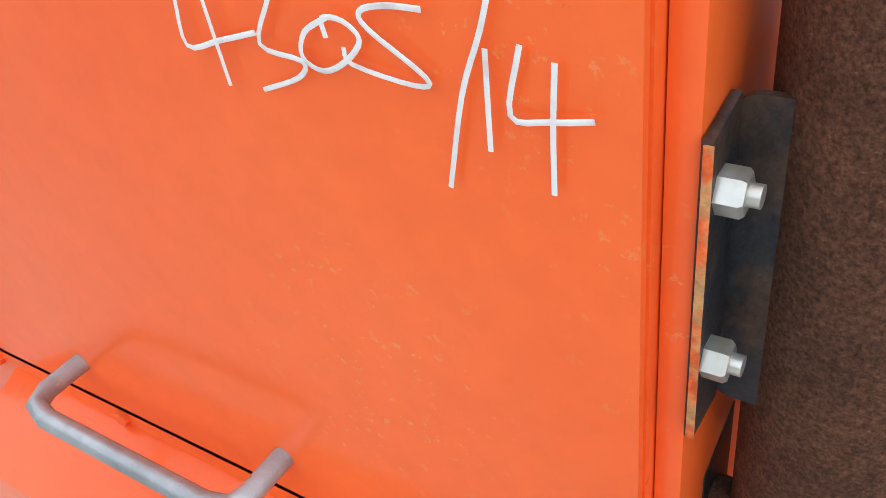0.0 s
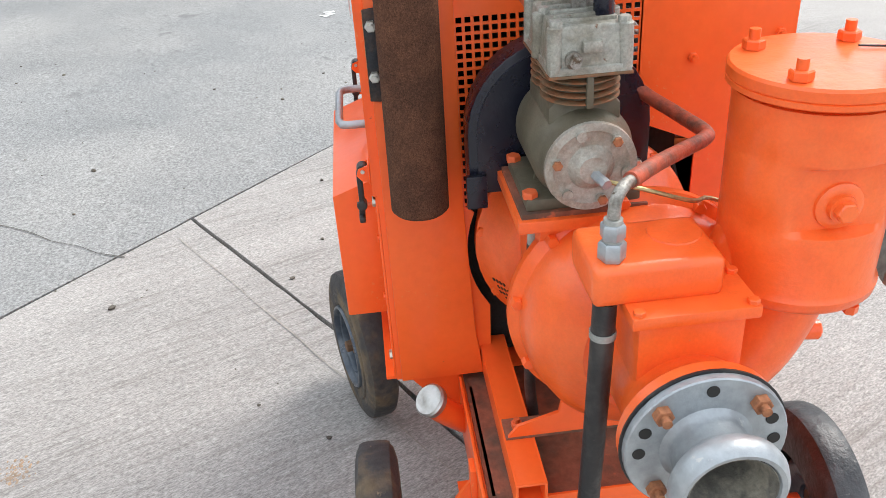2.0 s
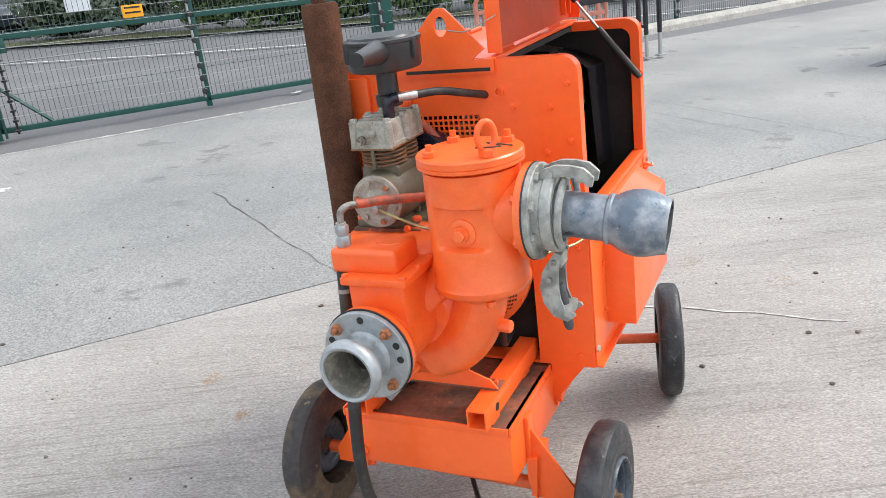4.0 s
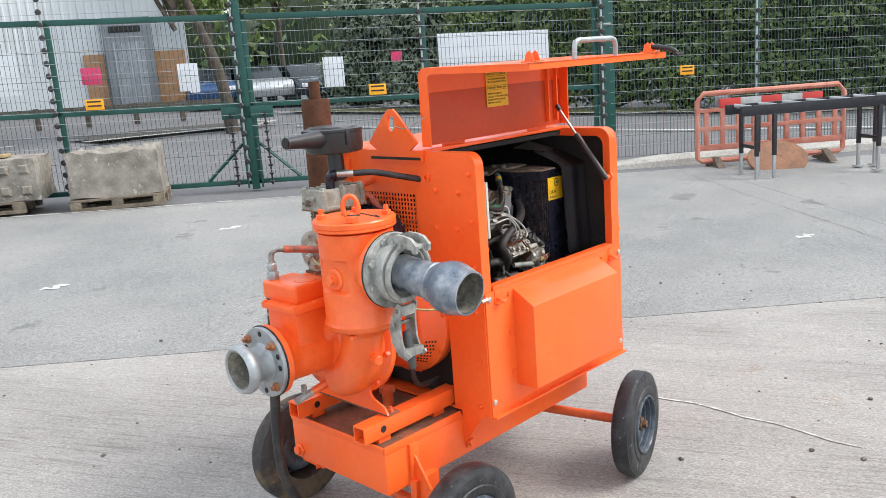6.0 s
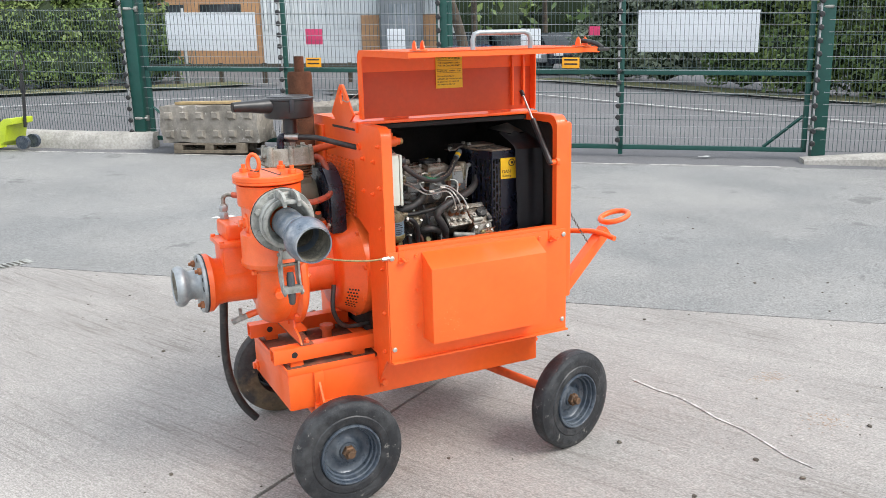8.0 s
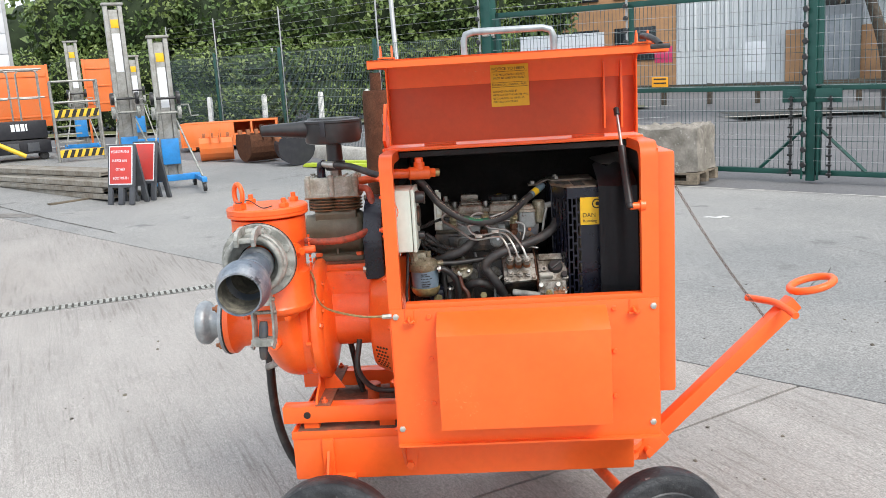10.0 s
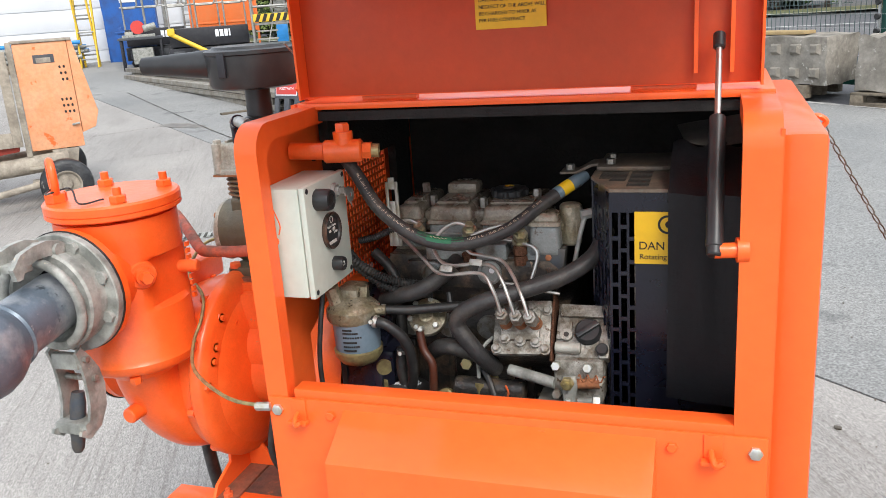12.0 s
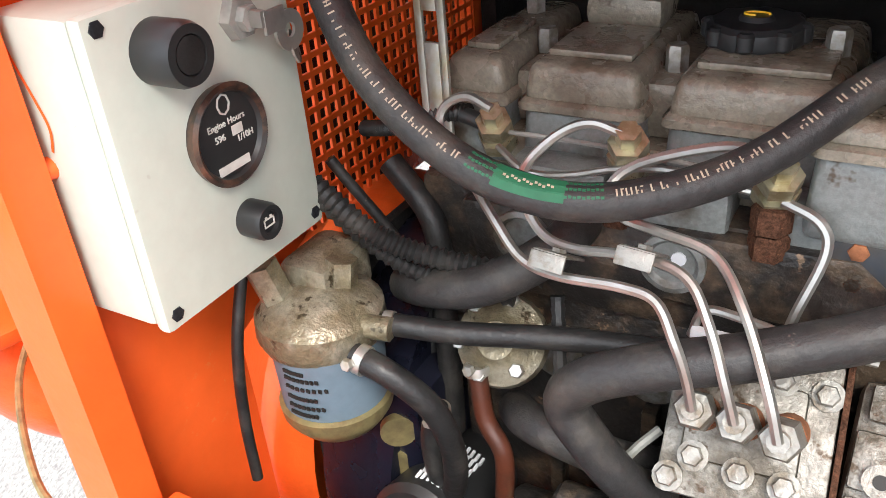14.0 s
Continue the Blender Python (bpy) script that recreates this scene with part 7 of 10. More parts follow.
lathe(bm, (0.246, -0.125, 0.975), (0.1, -0.75, 0.55), [(0, 0), (0, 0.034), (0.010, 0.036), (0.016, 0.034), (0.022, 0.022), (0.030, 0.014), (0.030, 0)], 30)
lp = part("lift_pump", bm, FILTER_HEAD, engine, "diaphragm lift pump")
bolt_row("pump_screw", [(0.246 + 0.029 * math.cos(a), -0.140 + 0.02 * math.sin(a), 0.988 + 0.022 * math.sin(a)) for a in [radians(q) for q in range(20, 360, 60)]], (0.1, -0.75, 0.55), 0.0055, 0.006, ZINC, lp)
# wiring looms
hose_part("loom", [(0.115, -0.16, 1.10), (0.160, -0.165, 1.075), (0.190, -0.155, 1.058), (0.232, -0.14, 1.046), (0.275, -0.12, 1.036)], 0.0088, RUBBER, "black corrugated wiring loom", 10, 0.26, 16)
hose_part("loom", [(0.118, -0.162, 1.092), (0.165, -0.155, 1.052), (0.21, -0.150, 1.034), (0.262, -0.14, 1.028)], 0.0078, RUBBER, "black corrugated wiring loom", 10, 0.26, 16)
hose_part("loom", [(0.100, -0.07, 1.105), (0.135, -0.08, 1.115), (0.170, -0.082, 1.130), (0.205, -0.086, 1.138)], 0.0068, RUBBER, "black corrugated wiring loom", 10, 0.26, 16)
hose_part("loom", [(0.29, -0.13, 1.03), (0.30, -0.15, 0.98), (0.305, -0.16, 0.945)], 0.0055, RUBBER, "black corrugated wiring loom", 8, 0.16, 12)
hose_part("loom", [(0.345, -0.155, 0.905), (0.365, -0.17, 0.885), (0.38, -0.185, 0.855), (0.385, -0.19, 0.83)], 0.006, RUBBER, "black corrugated wiring loom", 8, 0.16, 12)
hose_part("cable", [(0.085, -0.21, 1.07), (0.082, -0.235, 1.0), (0.075, -0.24, 0.93), (0.078, -0.245, 0.87)], 0.0045, RUBBER)
hose_part("cable", [(0.10, -0.12, 1.10), (0.155, -0.10, 1.0), (0.165, -0.105, 0.90), (0.165, -0.11, 0.80)], 0.0045, RUBBER)
hose_part("cable", [(0.135, -0.09, 1.09), (0.175, -0.10, 1.05), (0.185, -0.11, 0.98), (0.19, -0.12, 0.86)], 0.010, RUBBER)
# bracket strip with a slot
bm = fresh()
for a, b in (((0.166, -0.086, 1.10), (0.172, -0.082, 1.222)), ((0.184, -0.086, 1.10), (0.190, -0.082, 1.222)), ((0.172, -0.086, 1.10), (0.184, -0.082, 1.186)), ((0.172, -0.086, 1.208), (0.184, -0.082, 1.230))):
    box(bm, a, b, 0.0012)
part("slotted_strip", bm, ZINC, pump)
# dark bell end, starter and oil filter below
bm = fresh()
lathe(bm, (0.085, 0.02, 0.79), "x", [(0, 0.20), (0.05, 0.215), (0.08, 0.215), (0.085, 0.0)], 40)
box(bm, (0.088, -0.168, 0.76), (0.188, -0.08, 0.925), 0.014)
box(bm, (0.084, -0.185, 0.76), (0.20, -0.10, 0.815), 0.02)
part("flywheel_housing", bm, NAVY, engine, "dark blue flywheel housing")
for c in ((0.166, -0.167, 0.893), (0.160, -0.167, 0.853)):
    one("core_plug", BRASS, engine, cyl, c, Vector(c) + Vector((0.004, -0.006, 0)), 0.015)
bm = fresh()
cyl(bm, (0.20, -0.10, 0.800), (0.20, -0.215, 0.835), 0.040, seg=28, bev=0.006)
of = part("oil_filter", bm, BLACK_PLASTIC, engine, "black spin-on oil filter")
bm = fresh()
for k in range(7):
    for q in range(6):
        a = radians(58 + 7 * k)
        t = 0.045 + 0.011 * q
        c = Vector((0.20, -0.10, 0.80)).lerp(Vector((0.20, -0.215, 0.835)), t / 0.12)
        c += Vector((0.0404 * math.cos(a), 0.0115 * math.sin(a), 0.0388 * math.sin(a)))
        box(bm, (c.x - 0.0012, c.y - 0.0045, c.z - 0.001), (c.x + 0.0012, c.y + 0.0045, c.z + 0.001))
part("filter_print", bm, SIGN_WHITE, of)
bm = fresh()
cyl(bm, (0.25, -0.15, 0.795), (0.46, -0.15, 0.795), 0.042, seg=24, bev=0.006)
cyl(bm, (0.30, -0.16, 0.86), (0.43, -0.16, 0.86), 0.020, seg=18, bev=0.004)
cyl(bm, (0.275, -0.19, 0.838), (0.275, -0.165, 0.838), 0.015, seg=16)
box(bm, (0.355, -0.13, 0.82), (0.40, -0.11, 0.90), 0.006)
part("starter_motor", bm, ENGINE_DARK, engine)
bm = fresh()
for c in ((0.225, -0.195, 0.815), (0.285, -0.20, 0.838), (0.312, -0.115, 0.885), (0.385, -0.118, 0.90), (0.365, -0.12, 0.862)):
    cyl(bm, c, Vector(c) + Vector((0, -0.012, 0.004)), 0.013, seg=6)
bm.free()
for c in ((0.225, -0.195, 0.815), (0.312, -0.115, 0.885), (0.385, -0.118, 0.90), (0.365, -0.12, 0.862)):
    one("brass_union", BRASS, engine, cyl, c, Vector(c) + Vector((0, -0.012, 0.004)), 0.011, seg=6)
for x, z in ((0.362, 1.062), (0.255, 1.058)):
    cp = one("core_plug", PORT_GREY, engine, lathe, (x, -0.107, z), "-y", [(0, 0.022), (0.005, 0.022), (0.006, 0.018), (0.002, 0.015), (0.002, 0.0)], 22)
one("paint_dab", SIGN_WHITE, engine, cyl, (0.366, -0.1085, 1.066), (0.366, -0.1105, 1.066), 0.005, seg=10)
bolt_row("head_bolt", [(0.418, -0.104, 1.078), (0.322, -0.100, 1.080), (0.418, -0.104, 1.096)], "z", 0.0125, 0.016, RUST, engine)
bm = fresh()
prism(bm, [(0.448, 1.052), (0.492, 1.052), (0.498, 1.108), (0.455, 1.108)], "y", -0.106, -0.080, 0.002)
part("engine_lug", bm, STEEL_BLUE, engine)
bolt_row("lug_bolt", [(0.468, -0.106, 1.092), (0.468, -0.106, 1.070)], "-y", 0.006, 0.002, RUST_LIGHT, engine)
bm = fresh()
box(bm, (0.385, -0.146, 1.024), (0.430, -0.140, 1.040), 0.001)
part("maker_plate", bm, SIGN_WHITE, engine)
DUSTY_PLATE = mat("dusty_dark_plate", (0.135, 0.110, 0.085), 0.5, 0.1, (0.21, 0.155, 0.105), 18, 0.46, 0.62, 0.15, 0.3, 100, speck=0.2, speck_scale=240)
# fan shroud with slotted guard
SH = [(0.545, -0.080), (0.583, -0.1760)]
bm = fresh()
prism(bm, [(0.6232, -0.176), (0.76, -0.176), (0.76, -0.172), (0.6232, -0.172)], "z", 0.60, 1.225)
for xa, xb in ((0.583, 0.5858), (0.5953, 0.5993), (0.6088, 0.6128), (0.6223, 0.6232)):
    box(bm, (xa, -0.176, 0.60), (xb, -0.1735, 1.225))
for i, xa in enumerate((0.5858, 0.5993, 0.6128)):
    z = 0.60 + 0.0195 * (i % 2)
    while z < 1.18:
        box(bm, (xa, -0.176, z), (xa + 0.0095, -0.1735, z + 0.0065))
        z += 0.039
    box(bm, (xa, -0.176, 1.192), (xa + 0.0095, -0.1735, 1.225))
prism(bm, [(0.541, -0.080), (0.547, -0.080), (0.547, 0.13), (0.541, 0.13)], "z", 0.60, 1.225)
va, vb = Vector((*SH[0], 0)), Vector((*SH[1], 0))
dv = (vb - va).normalized()
ms = Matrix((dv, dv.cross(Vector((0, 0, 1))), (0, 0, 1))).transposed().to_4x4()
ms.translation = va
W = (vb - va).length
cols = [0.020, 0.044, 0.068, 0.092]
edges = [0.0] + [c + s * 0.006 for c in cols for s in (-1, 1)] + [W]
for a, b in zip(edges[0::2], edges[1::2]):
    box(bm, (a, -0.0015, 0.60), (b, 0.0015, 1.225), 0, ms)
for i, c in enumerate(cols):
    z = 0.60 + 0.012 * (i % 2) * 2
    while z < 1.225:
        top = min(z + 0.008, 1.225)
        box(bm, (c - 0.006, -0.0015, z), (c + 0.006, 0.0015, top), 0, ms)
        z += 0.046
    box(bm, (c - 0.006, -0.0015, 1.190), (c + 0.006, 0.0015, 1.225), 0, ms)
shroud = part("fan_shroud", bm, NAVY, pump, "black slotted fan shroud")
bm = fresh()
prism(bm, [(0.541, 0.13), (0.541, -0.082), (0.582, -0.178), (0.672, -0.178), (0.69, -0.06), (0.69, 0.13)], "z", 1.225, 1.230)
part("shroud_top", bm, DUSTY_PLATE, shroud, "dusty top plate")
for k in range(12):
    y = -0.157 + 0.0098 * k
    one("grill_slot", INK, shroud, box, (0.606, y, 1.229), (0.641, y + 0.0045, 1.2308), 0)
    if k > 3:
        one("grill_slot", INK, shroud, box, (0.556 if k > 5 else 0.575, y, 1.229), (0.601, y + 0.0045, 1.2308), 0)
one("radiator_core", mat("dusty_core", (0.20, 0.17, 0.13), 0.9, 0, (0.08, 0.07, 0.05), 60, 0.4, 0.6, 0.4, 0.6, 200), shroud, box, (0.62, -0.168, 0.60), (0.75, 0.12, 1.18))
bm = fresh()
prism(bm, [(0.545, -0.038), (0.655, -0.040), (0.68, -0.030), (0.68, 0.075), (0.575, 0.075), (0.552, 0.050), (0.540, 0.030)], "z", 1.2305, 1.238, 0.002)
stay = part("stay_bracket", bm, DUSTY_PLATE, shroud, "dusty pressed stay plate")
bm = fresh()
for yk in range(2):
    prism(bm, [(0.475, 1.2185), (0.505, 1.2185), (0.530, 1.2315), (0.556, 1.2345), (0.556, 1.2385), (0.528, 1.2355), (0.503, 1.2225), (0.475, 1.2225)], "y", -0.006 + 0.022 * yk, 0.016 + 0.022 * yk + 0.001)
part("stay_arm", bm, DUSTY_PLATE, stay)
bolt_row("stay_bolt", [(0.565, 0.036, 1.237), (0.490, 0.016, 1.2225), (0.566, -0.012, 1.237)], "z", 0.0085, 0.010, ZINC_DULL, stay)
bm = fresh()
box(bm, (0.6212, -0.1785, 1.109), (0.709, -0.1765, 1.194))
danger = part("danger_label", bm, YELLOW, shroud, "yellow danger label, half covered")
upd = Matrix.Translation((0.008, -0.1790, 0.003)) @ Matrix.Rotation(radians(90), 4, "X")
line("DAN", 0.6195, 1.130, 0.0185, danger, upd)
line("Rotating", 0.6205, 1.114, 0.0125, danger, upd)
bm = fresh()
lathe(bm, (0.672, -0.179, 1.174), "-y", [(0, 0.015), (0, 0.0115), (0.0004, 0.0115), (0.0004, 0.015), (0, 0.015)], 30)
lathe(bm, (0.674, -0.179, 1.174), "-y", [(0, 0), (0, 0.006), (0.0004, 0.006), (0.0004, 0)], 14)
part("warning_mark", bm, INK, danger)
# hanging black rubber sheet
bm = fresh()
nx, nz = 14, 28
gv = {}
for i in range(nx + 1):
    for k in range(nz + 1):
        x = 0.674 + 0.112 * i / nx
        z = 0.90 + 0.385 * k / nz + (0.006 * math.sin(i * 0.9) if k == nz else 0)
        y = -0.205 + 0.004 * math.sin(i * 0.7 + 0.8) * (0.4 + k / nz) - 0.018 * (1 - k / nz) - 0.02 * (i / nx) + 0.125 * max(0.0, (k / nz - 0.87) / 0.13) ** 1.2
        gv[i, k] = bm.verts.new((x, y, z))
for i in range(nx):
    for k in range(nz):
        bm.faces.new((gv[i, k], gv[i + 1, k], gv[i + 1, k + 1], gv[i, k + 1]))
bmesh.ops.solidify(bm, geom=bm.faces[:], thickness=0.003)
sheet = part("rubber_sheet", bm, SHEET, pump, "hanging black rubber sheet")
bm = fresh()
for k, pts in enumerate(([(0.692, -0.082, 1.288), (0.715, -0.092, 1.283), (0.745, -0.098, 1.282), (0.780, -0.100, 1.286)], [(0.675, 0.030, 1.297), (0.70, 0.035, 1.301), (0.74, 0.034, 1.307), (0.780, 0.030, 1.314)])):
    gv = gv if k else {}
    gv[k] = [bm.verts.new(p) for p in spline(pts, 4)]
for a, b, c, d2 in zip(gv[0], gv[0][1:], gv[1][1:], gv[1]):
    bm.faces.new((a, b, c, d2))
bmesh.ops.solidify(bm, geom=bm.faces[:], thickness=0.003)
part("folded_edge", bm, FLAP, sheet, "pale grey folded edge")
# gas strut of the hatch
bm = fresh()
s0, s1 = Vector((0.742, -0.352, 1.190)), Vector((0.742, -0.150, 1.448))
sd = (s1 - s0).normalized()
cyl(bm, s0, s0 + sd * 0.200, 0.0115, seg=18, bev=0.002)
strut = part("gas_strut", bm, BLACK_PLASTIC, pump, "black gas strut holding the hatch")
one("strut_end", BLACK_PLASTIC, strut, cyl, s0 - sd * 0.012, s0 + sd * 0.016, 0.010, seg=14, bev=0.002)
one("strut_end", BLACK_PLASTIC, strut, cyl, s1 - sd * 0.014, s1 + sd * 0.012, 0.009, seg=14, bev=0.002)
one("strut_rod", CHROME, strut, cyl, s0 + sd * 0.19, s1, 0.0045)
one("strut_pin", ORANGE, strut, cyl, (0.742, -0.352, 1.186), (0.782, -0.345, 1.186), 0.0105)
one("strut_boss", ORANGE, strut, cyl, (0.770, -0.346, 1.186), (0.785, -0.344, 1.186), 0.017)
# inner red-painted mesh as seen from the bay, and stiffener inside the hatch
bm = fresh()
prism(bm, [(-0.114, 1.40), (-0.135, 1.40), (-0.135, 1.60), (-0.117, 1.60)], "x", 0.706, 0.712)
prism(bm, [(-0.114, 1.40), (-0.135, 1.40), (-0.135, 1.60), (-0.117, 1.60)], "x", 0.758, 0.764)
part("hatch_rib", bm, ORANGE, lid_open)

# ---- fence and gate ----
GA, GB = Vector((0.55, 10.1)), Vector((8.35, 4.65))


def stand(x, y, turn=0.0):
    """Pose on the ground, turned about the vertical."""
    return Matrix.Translation((x, y, ground_z(x, y))) @ Matrix.Rotation(radians(turn), 4, "Z")


def run_frame(a, b):
    """Pose whose x runs from a to b along the sloping ground, z up."""
    a3 = Vector((a.x, a.y, ground_z(a.x, a.y)))
    b3 = Vector((b.x, b.y, ground_z(b.x, b.y)))
    d = (b3 - a3)
    h = Vector((d.x, d.y, 0)).normalized()
    m = Matrix(((h.x, -h.y, 0), (h.y, h.x, 0), (d.z / Vector((d.x, d.y)).length, 0, 1))).to_4x4()
    m.translation = a3
    return m, Vector((d.x, d.y)).length


def wire_panel(bm, m, x0, x1, z0, z1, step=0.056, rows=0.30, r=0.0026, y=0.0):
    """Welded mesh: upright wires and double cross wires."""
    n = int((x1 - x0) / step)
    for i in range(n + 1):
        x = x0 + (x1 - x0) * i / n
        box(bm, (x - r, y - r, z0), (x + r, y + r, z1), 0, m)
    k = int((z1 - z0) / rows)
    for i in range(k + 1):
        z = z0 + (z1 - z0) * i / k
        box(bm, (x0, y - r - 0.004, z - r), (x1, y - r, z + r), 0, m)


def fence_post(m, x, h, thick, parent, beads, material=None, hz=None):
    """A square green post with a grey channel and a row of black wire insulators."""
    b = fresh()
    box(b, (x - thick / 2, -thick / 2, 0.0), (x + thick / 2, thick / 2, h), 0.006, m)
    p = part("post", b, FENCE_GREEN, parent)
    b = fresh()
    box(b, (x - thick / 2 - 0.028, -thick / 2 - 0.03, 0.12), (x - thick / 2 - 0.004, -thick / 2 - 0.006, hz or h + 0.3), 0.002, m)
    part("channel", b, STEEL_GREY, p, "grey metal channel")
    for k in range(beads):
        b = fresh()
        z = 0.2 + ((hz or h + 0.3) - 0.3) * k / max(1, beads - 1)
        c = m @ Vector((x - thick / 2 - 0.016, -thick / 2 - 0.075, z))
        e = m @ Vector((x - thick / 2 - 0.016, -thick / 2 - 0.028, z))
        lathe(b, c, e - c, [(0, 0), (0, 0.026), (0.012, 0.038), (0.02, 0.026), (0.032, 0.034), (0.047, 0.016)], 8)
        part("insulator", b, BLACK_PLASTIC, p)
    return p


def live_wires(m, x0, x1, z0, z1, n, parent):
    for k in range(n):
        b = fresh()
        z = z0 + (z1 - z0) * k / (n - 1)
        box(b, (x0, -0.112, z - 0.0023), (x1, -0.108, z + 0.0023), 0, m)
        part("fence_wire", b, STEEL_GREY, parent)


mG, LG = run_frame(GA, GB)
for nm, x0, x1 in (("gate_leaf", 0.14, 4.50), ("gate_leaf", 4.60, LG - 0.14)):
    g = thing(nm, tuple((mG @ Vector(((x0 + x1) / 2, 0, 0.06)))), "closed green steel mesh gate leaf with electric wires", "gate", "gate leaves")
    for z0, z1 in ((0.07, 0.13), (1.07, 1.14), (2.18, 2.25)):
        b = fresh()
        box(b, (x0, -0.03, z0), (x1, 0.03, z1), 0.004, mG)
        part("rail", b, FENCE_GREEN, g)
    mid = 2.27 if x0 < 1 else 6.95
    for x in (x0 + 0.03, x1 - 0.03):
        b = fresh()
        box(b, (x - 0.03, -0.03, 0.07), (x + 0.03, 0.03, 2.25), 0.004, mG)
        part("stile", b, FENCE_GREEN, g)
    fence_post(mG, mid, 2.22, 0.06, g, 17, hz=2.75)
    for xa, xb, s in ((x0 + 0.06, x0 + 0.55, 1), (x1 - 0.06, x1 - 0.55, -1)):
        b = fresh()
        pa, pb = (mG @ Vector((xa, 0, 0.60)), mG @ Vector((xb, 0, 0.13))) if (x0 < 1) == (s < 0) else (mG @ Vector((xa, 0, 0.55)), mG @ Vector((xb, 0, 0.13)))
        tube(b, [pa, pb], 0.022, 4, smooth=False)
        part("brace", b, FENCE_GREEN, g)
    b = fresh()
    wire_panel(b, mG, x0 + 0.05, x1 - 0.05, 0.13, 2.2, y=0.02)
    part("mesh_panel", b, FENCE_WIRE, g, "welded wire mesh")
    live_wires(mG, x0, x1, 0.25, 2.75, 18, g)
    if x0 > 1:
        for dx in (-0.22, 0.22):
            b = fresh()
            box(b, (4.55 + dx - 0.012, -0.08, 0.05), (4.55 + dx + 0.012, -0.05, 1.0), 0.002, mG)
            for k in range(9):
                c = mG @ Vector((4.55 + dx, -0.10, 0.08 + 0.11 * k))
                lathe(b, c, (0, 0, 1), [(0, 0), (0, 0.03), (0.02, 0.035), (0.03, 0.012), (0.05, 0.012)], 8)
            part("wire_end_stack", b, BLACK_PLASTIC, g, "stack of insulated wire ends")
        b = fresh()
        box(b, (4.22, -0.05, 0.93), (4.88, -0.02, 1.09), 0.004, mG)
        box(b, (4.27, -0.055, 0.97), (4.40, -0.018, 1.05), 0.004, mG)
        cyl(b, mG @ Vector((4.46, -0.07, 0.02)), mG @ Vector((4.46, -0.07, 0.75)), 0.014)
        cyl(b, mG @ Vector((4.64, -0.07, 0.02)), mG @ Vector((4.64, -0.07, 0.75)), 0.014)
        part("drop_bolt", b, FENCE_GREEN, g)
for x, nm in ((0.0, "gate_post"), (LG, "gate_post")):
    g = thing(nm, tuple(mG @ Vector((x, 0, 0))), "stout green square steel gate post", "gate post", "gate posts")
    fence_post(mG, x, 2.55, 0.17, g, 18, hz=3.1)
    for z in (0.35, 1.9):
        b = fresh()
        box(b, (x - 0.12 if x > 1 else x + 0.08, -0.045, z), (x - 0.08 if x > 1 else x + 0.12, 0.045, z + 0.08), 0.004, mG)
        cyl(b, mG @ Vector((x - 0.12 if x > 1 else x + 0.12, -0.05, z + 0.04)), mG @ Vector((x + 0.05 if x > 1 else x - 0.05, -0.10, z + 0.04)), 0.02)
        part("hinge", b, GALV_DULL, g)
# middle pair of stiles where the leaves meet
g = thing("gate_meeting_post", tuple(mG @ Vector((4.55, 0.0, 0.05))), "green meeting stiles of the closed gate leaves", "gate post")
fence_post(mG, 4.55, 2.6, 0.10, g, 16, hz=3.0)


def fence_run(a, b, posts, h, label, wires_to=2.9):
    m, length = run_frame(a, b)
    f0 = thing("mesh_fence", tuple(m @ Vector((length / 2, 0, 0))), label, "fence", "boundary fence")
    for x in posts:
        fence_post(m, x, h, 0.06, f0, 15, hz=wires_to)
    bb = fresh()
    wire_panel(bb, m, 0.1, length, 0.08, h - 0.1, y=0.02)
    part("mesh_panel", bb, FENCE_WIRE, f0, "welded wire mesh")
    live_wires(m, 0, length, 0.25, wires_to - 0.05, 18, f0)


dr = Vector((0.860, -0.510)).normalized()
fence_run(GB, GB + dr * 14, (2.42, 5.9, 9.4, 12.8), 2.3, "green mesh fence with electric wires before a hedge")
dl = Vector((-0.62, 0.785)).normalized()
fence_run(GA, GA + dl * 16, (3.24, 7.17, 10.9, 14.5), 2.05, "green mesh fence with electric wires beside the road")


def panel_sign(name, m, x0, x1, z0, z1, material, label, lines=0, y=-0.13):
    b = fresh()
    box(b, (x0, y - 0.012, z0), (x1, y, z1), 0.002, m)
    t = solo(name, b, material, label, "sign")
    if lines:
        for k in range(lines):
            b = fresh()
            z = z1 - (z1 - z0) * (k + 0.7) / (lines + 0.5)
            box(b, (x0 + 0.12 * (x1 - x0), y - 0.015, z), (x1 - 0.12 * (x1 - x0), y - 0.011, z + (z1 - z0) * 0.28 / lines), 0, m)
            part("print_bar", b, INK, t)
    return t


gz = lambda s, z: z - (ground_z(*GA) + (ground_z(*GB) - ground_z(*GA)) * s / LG)
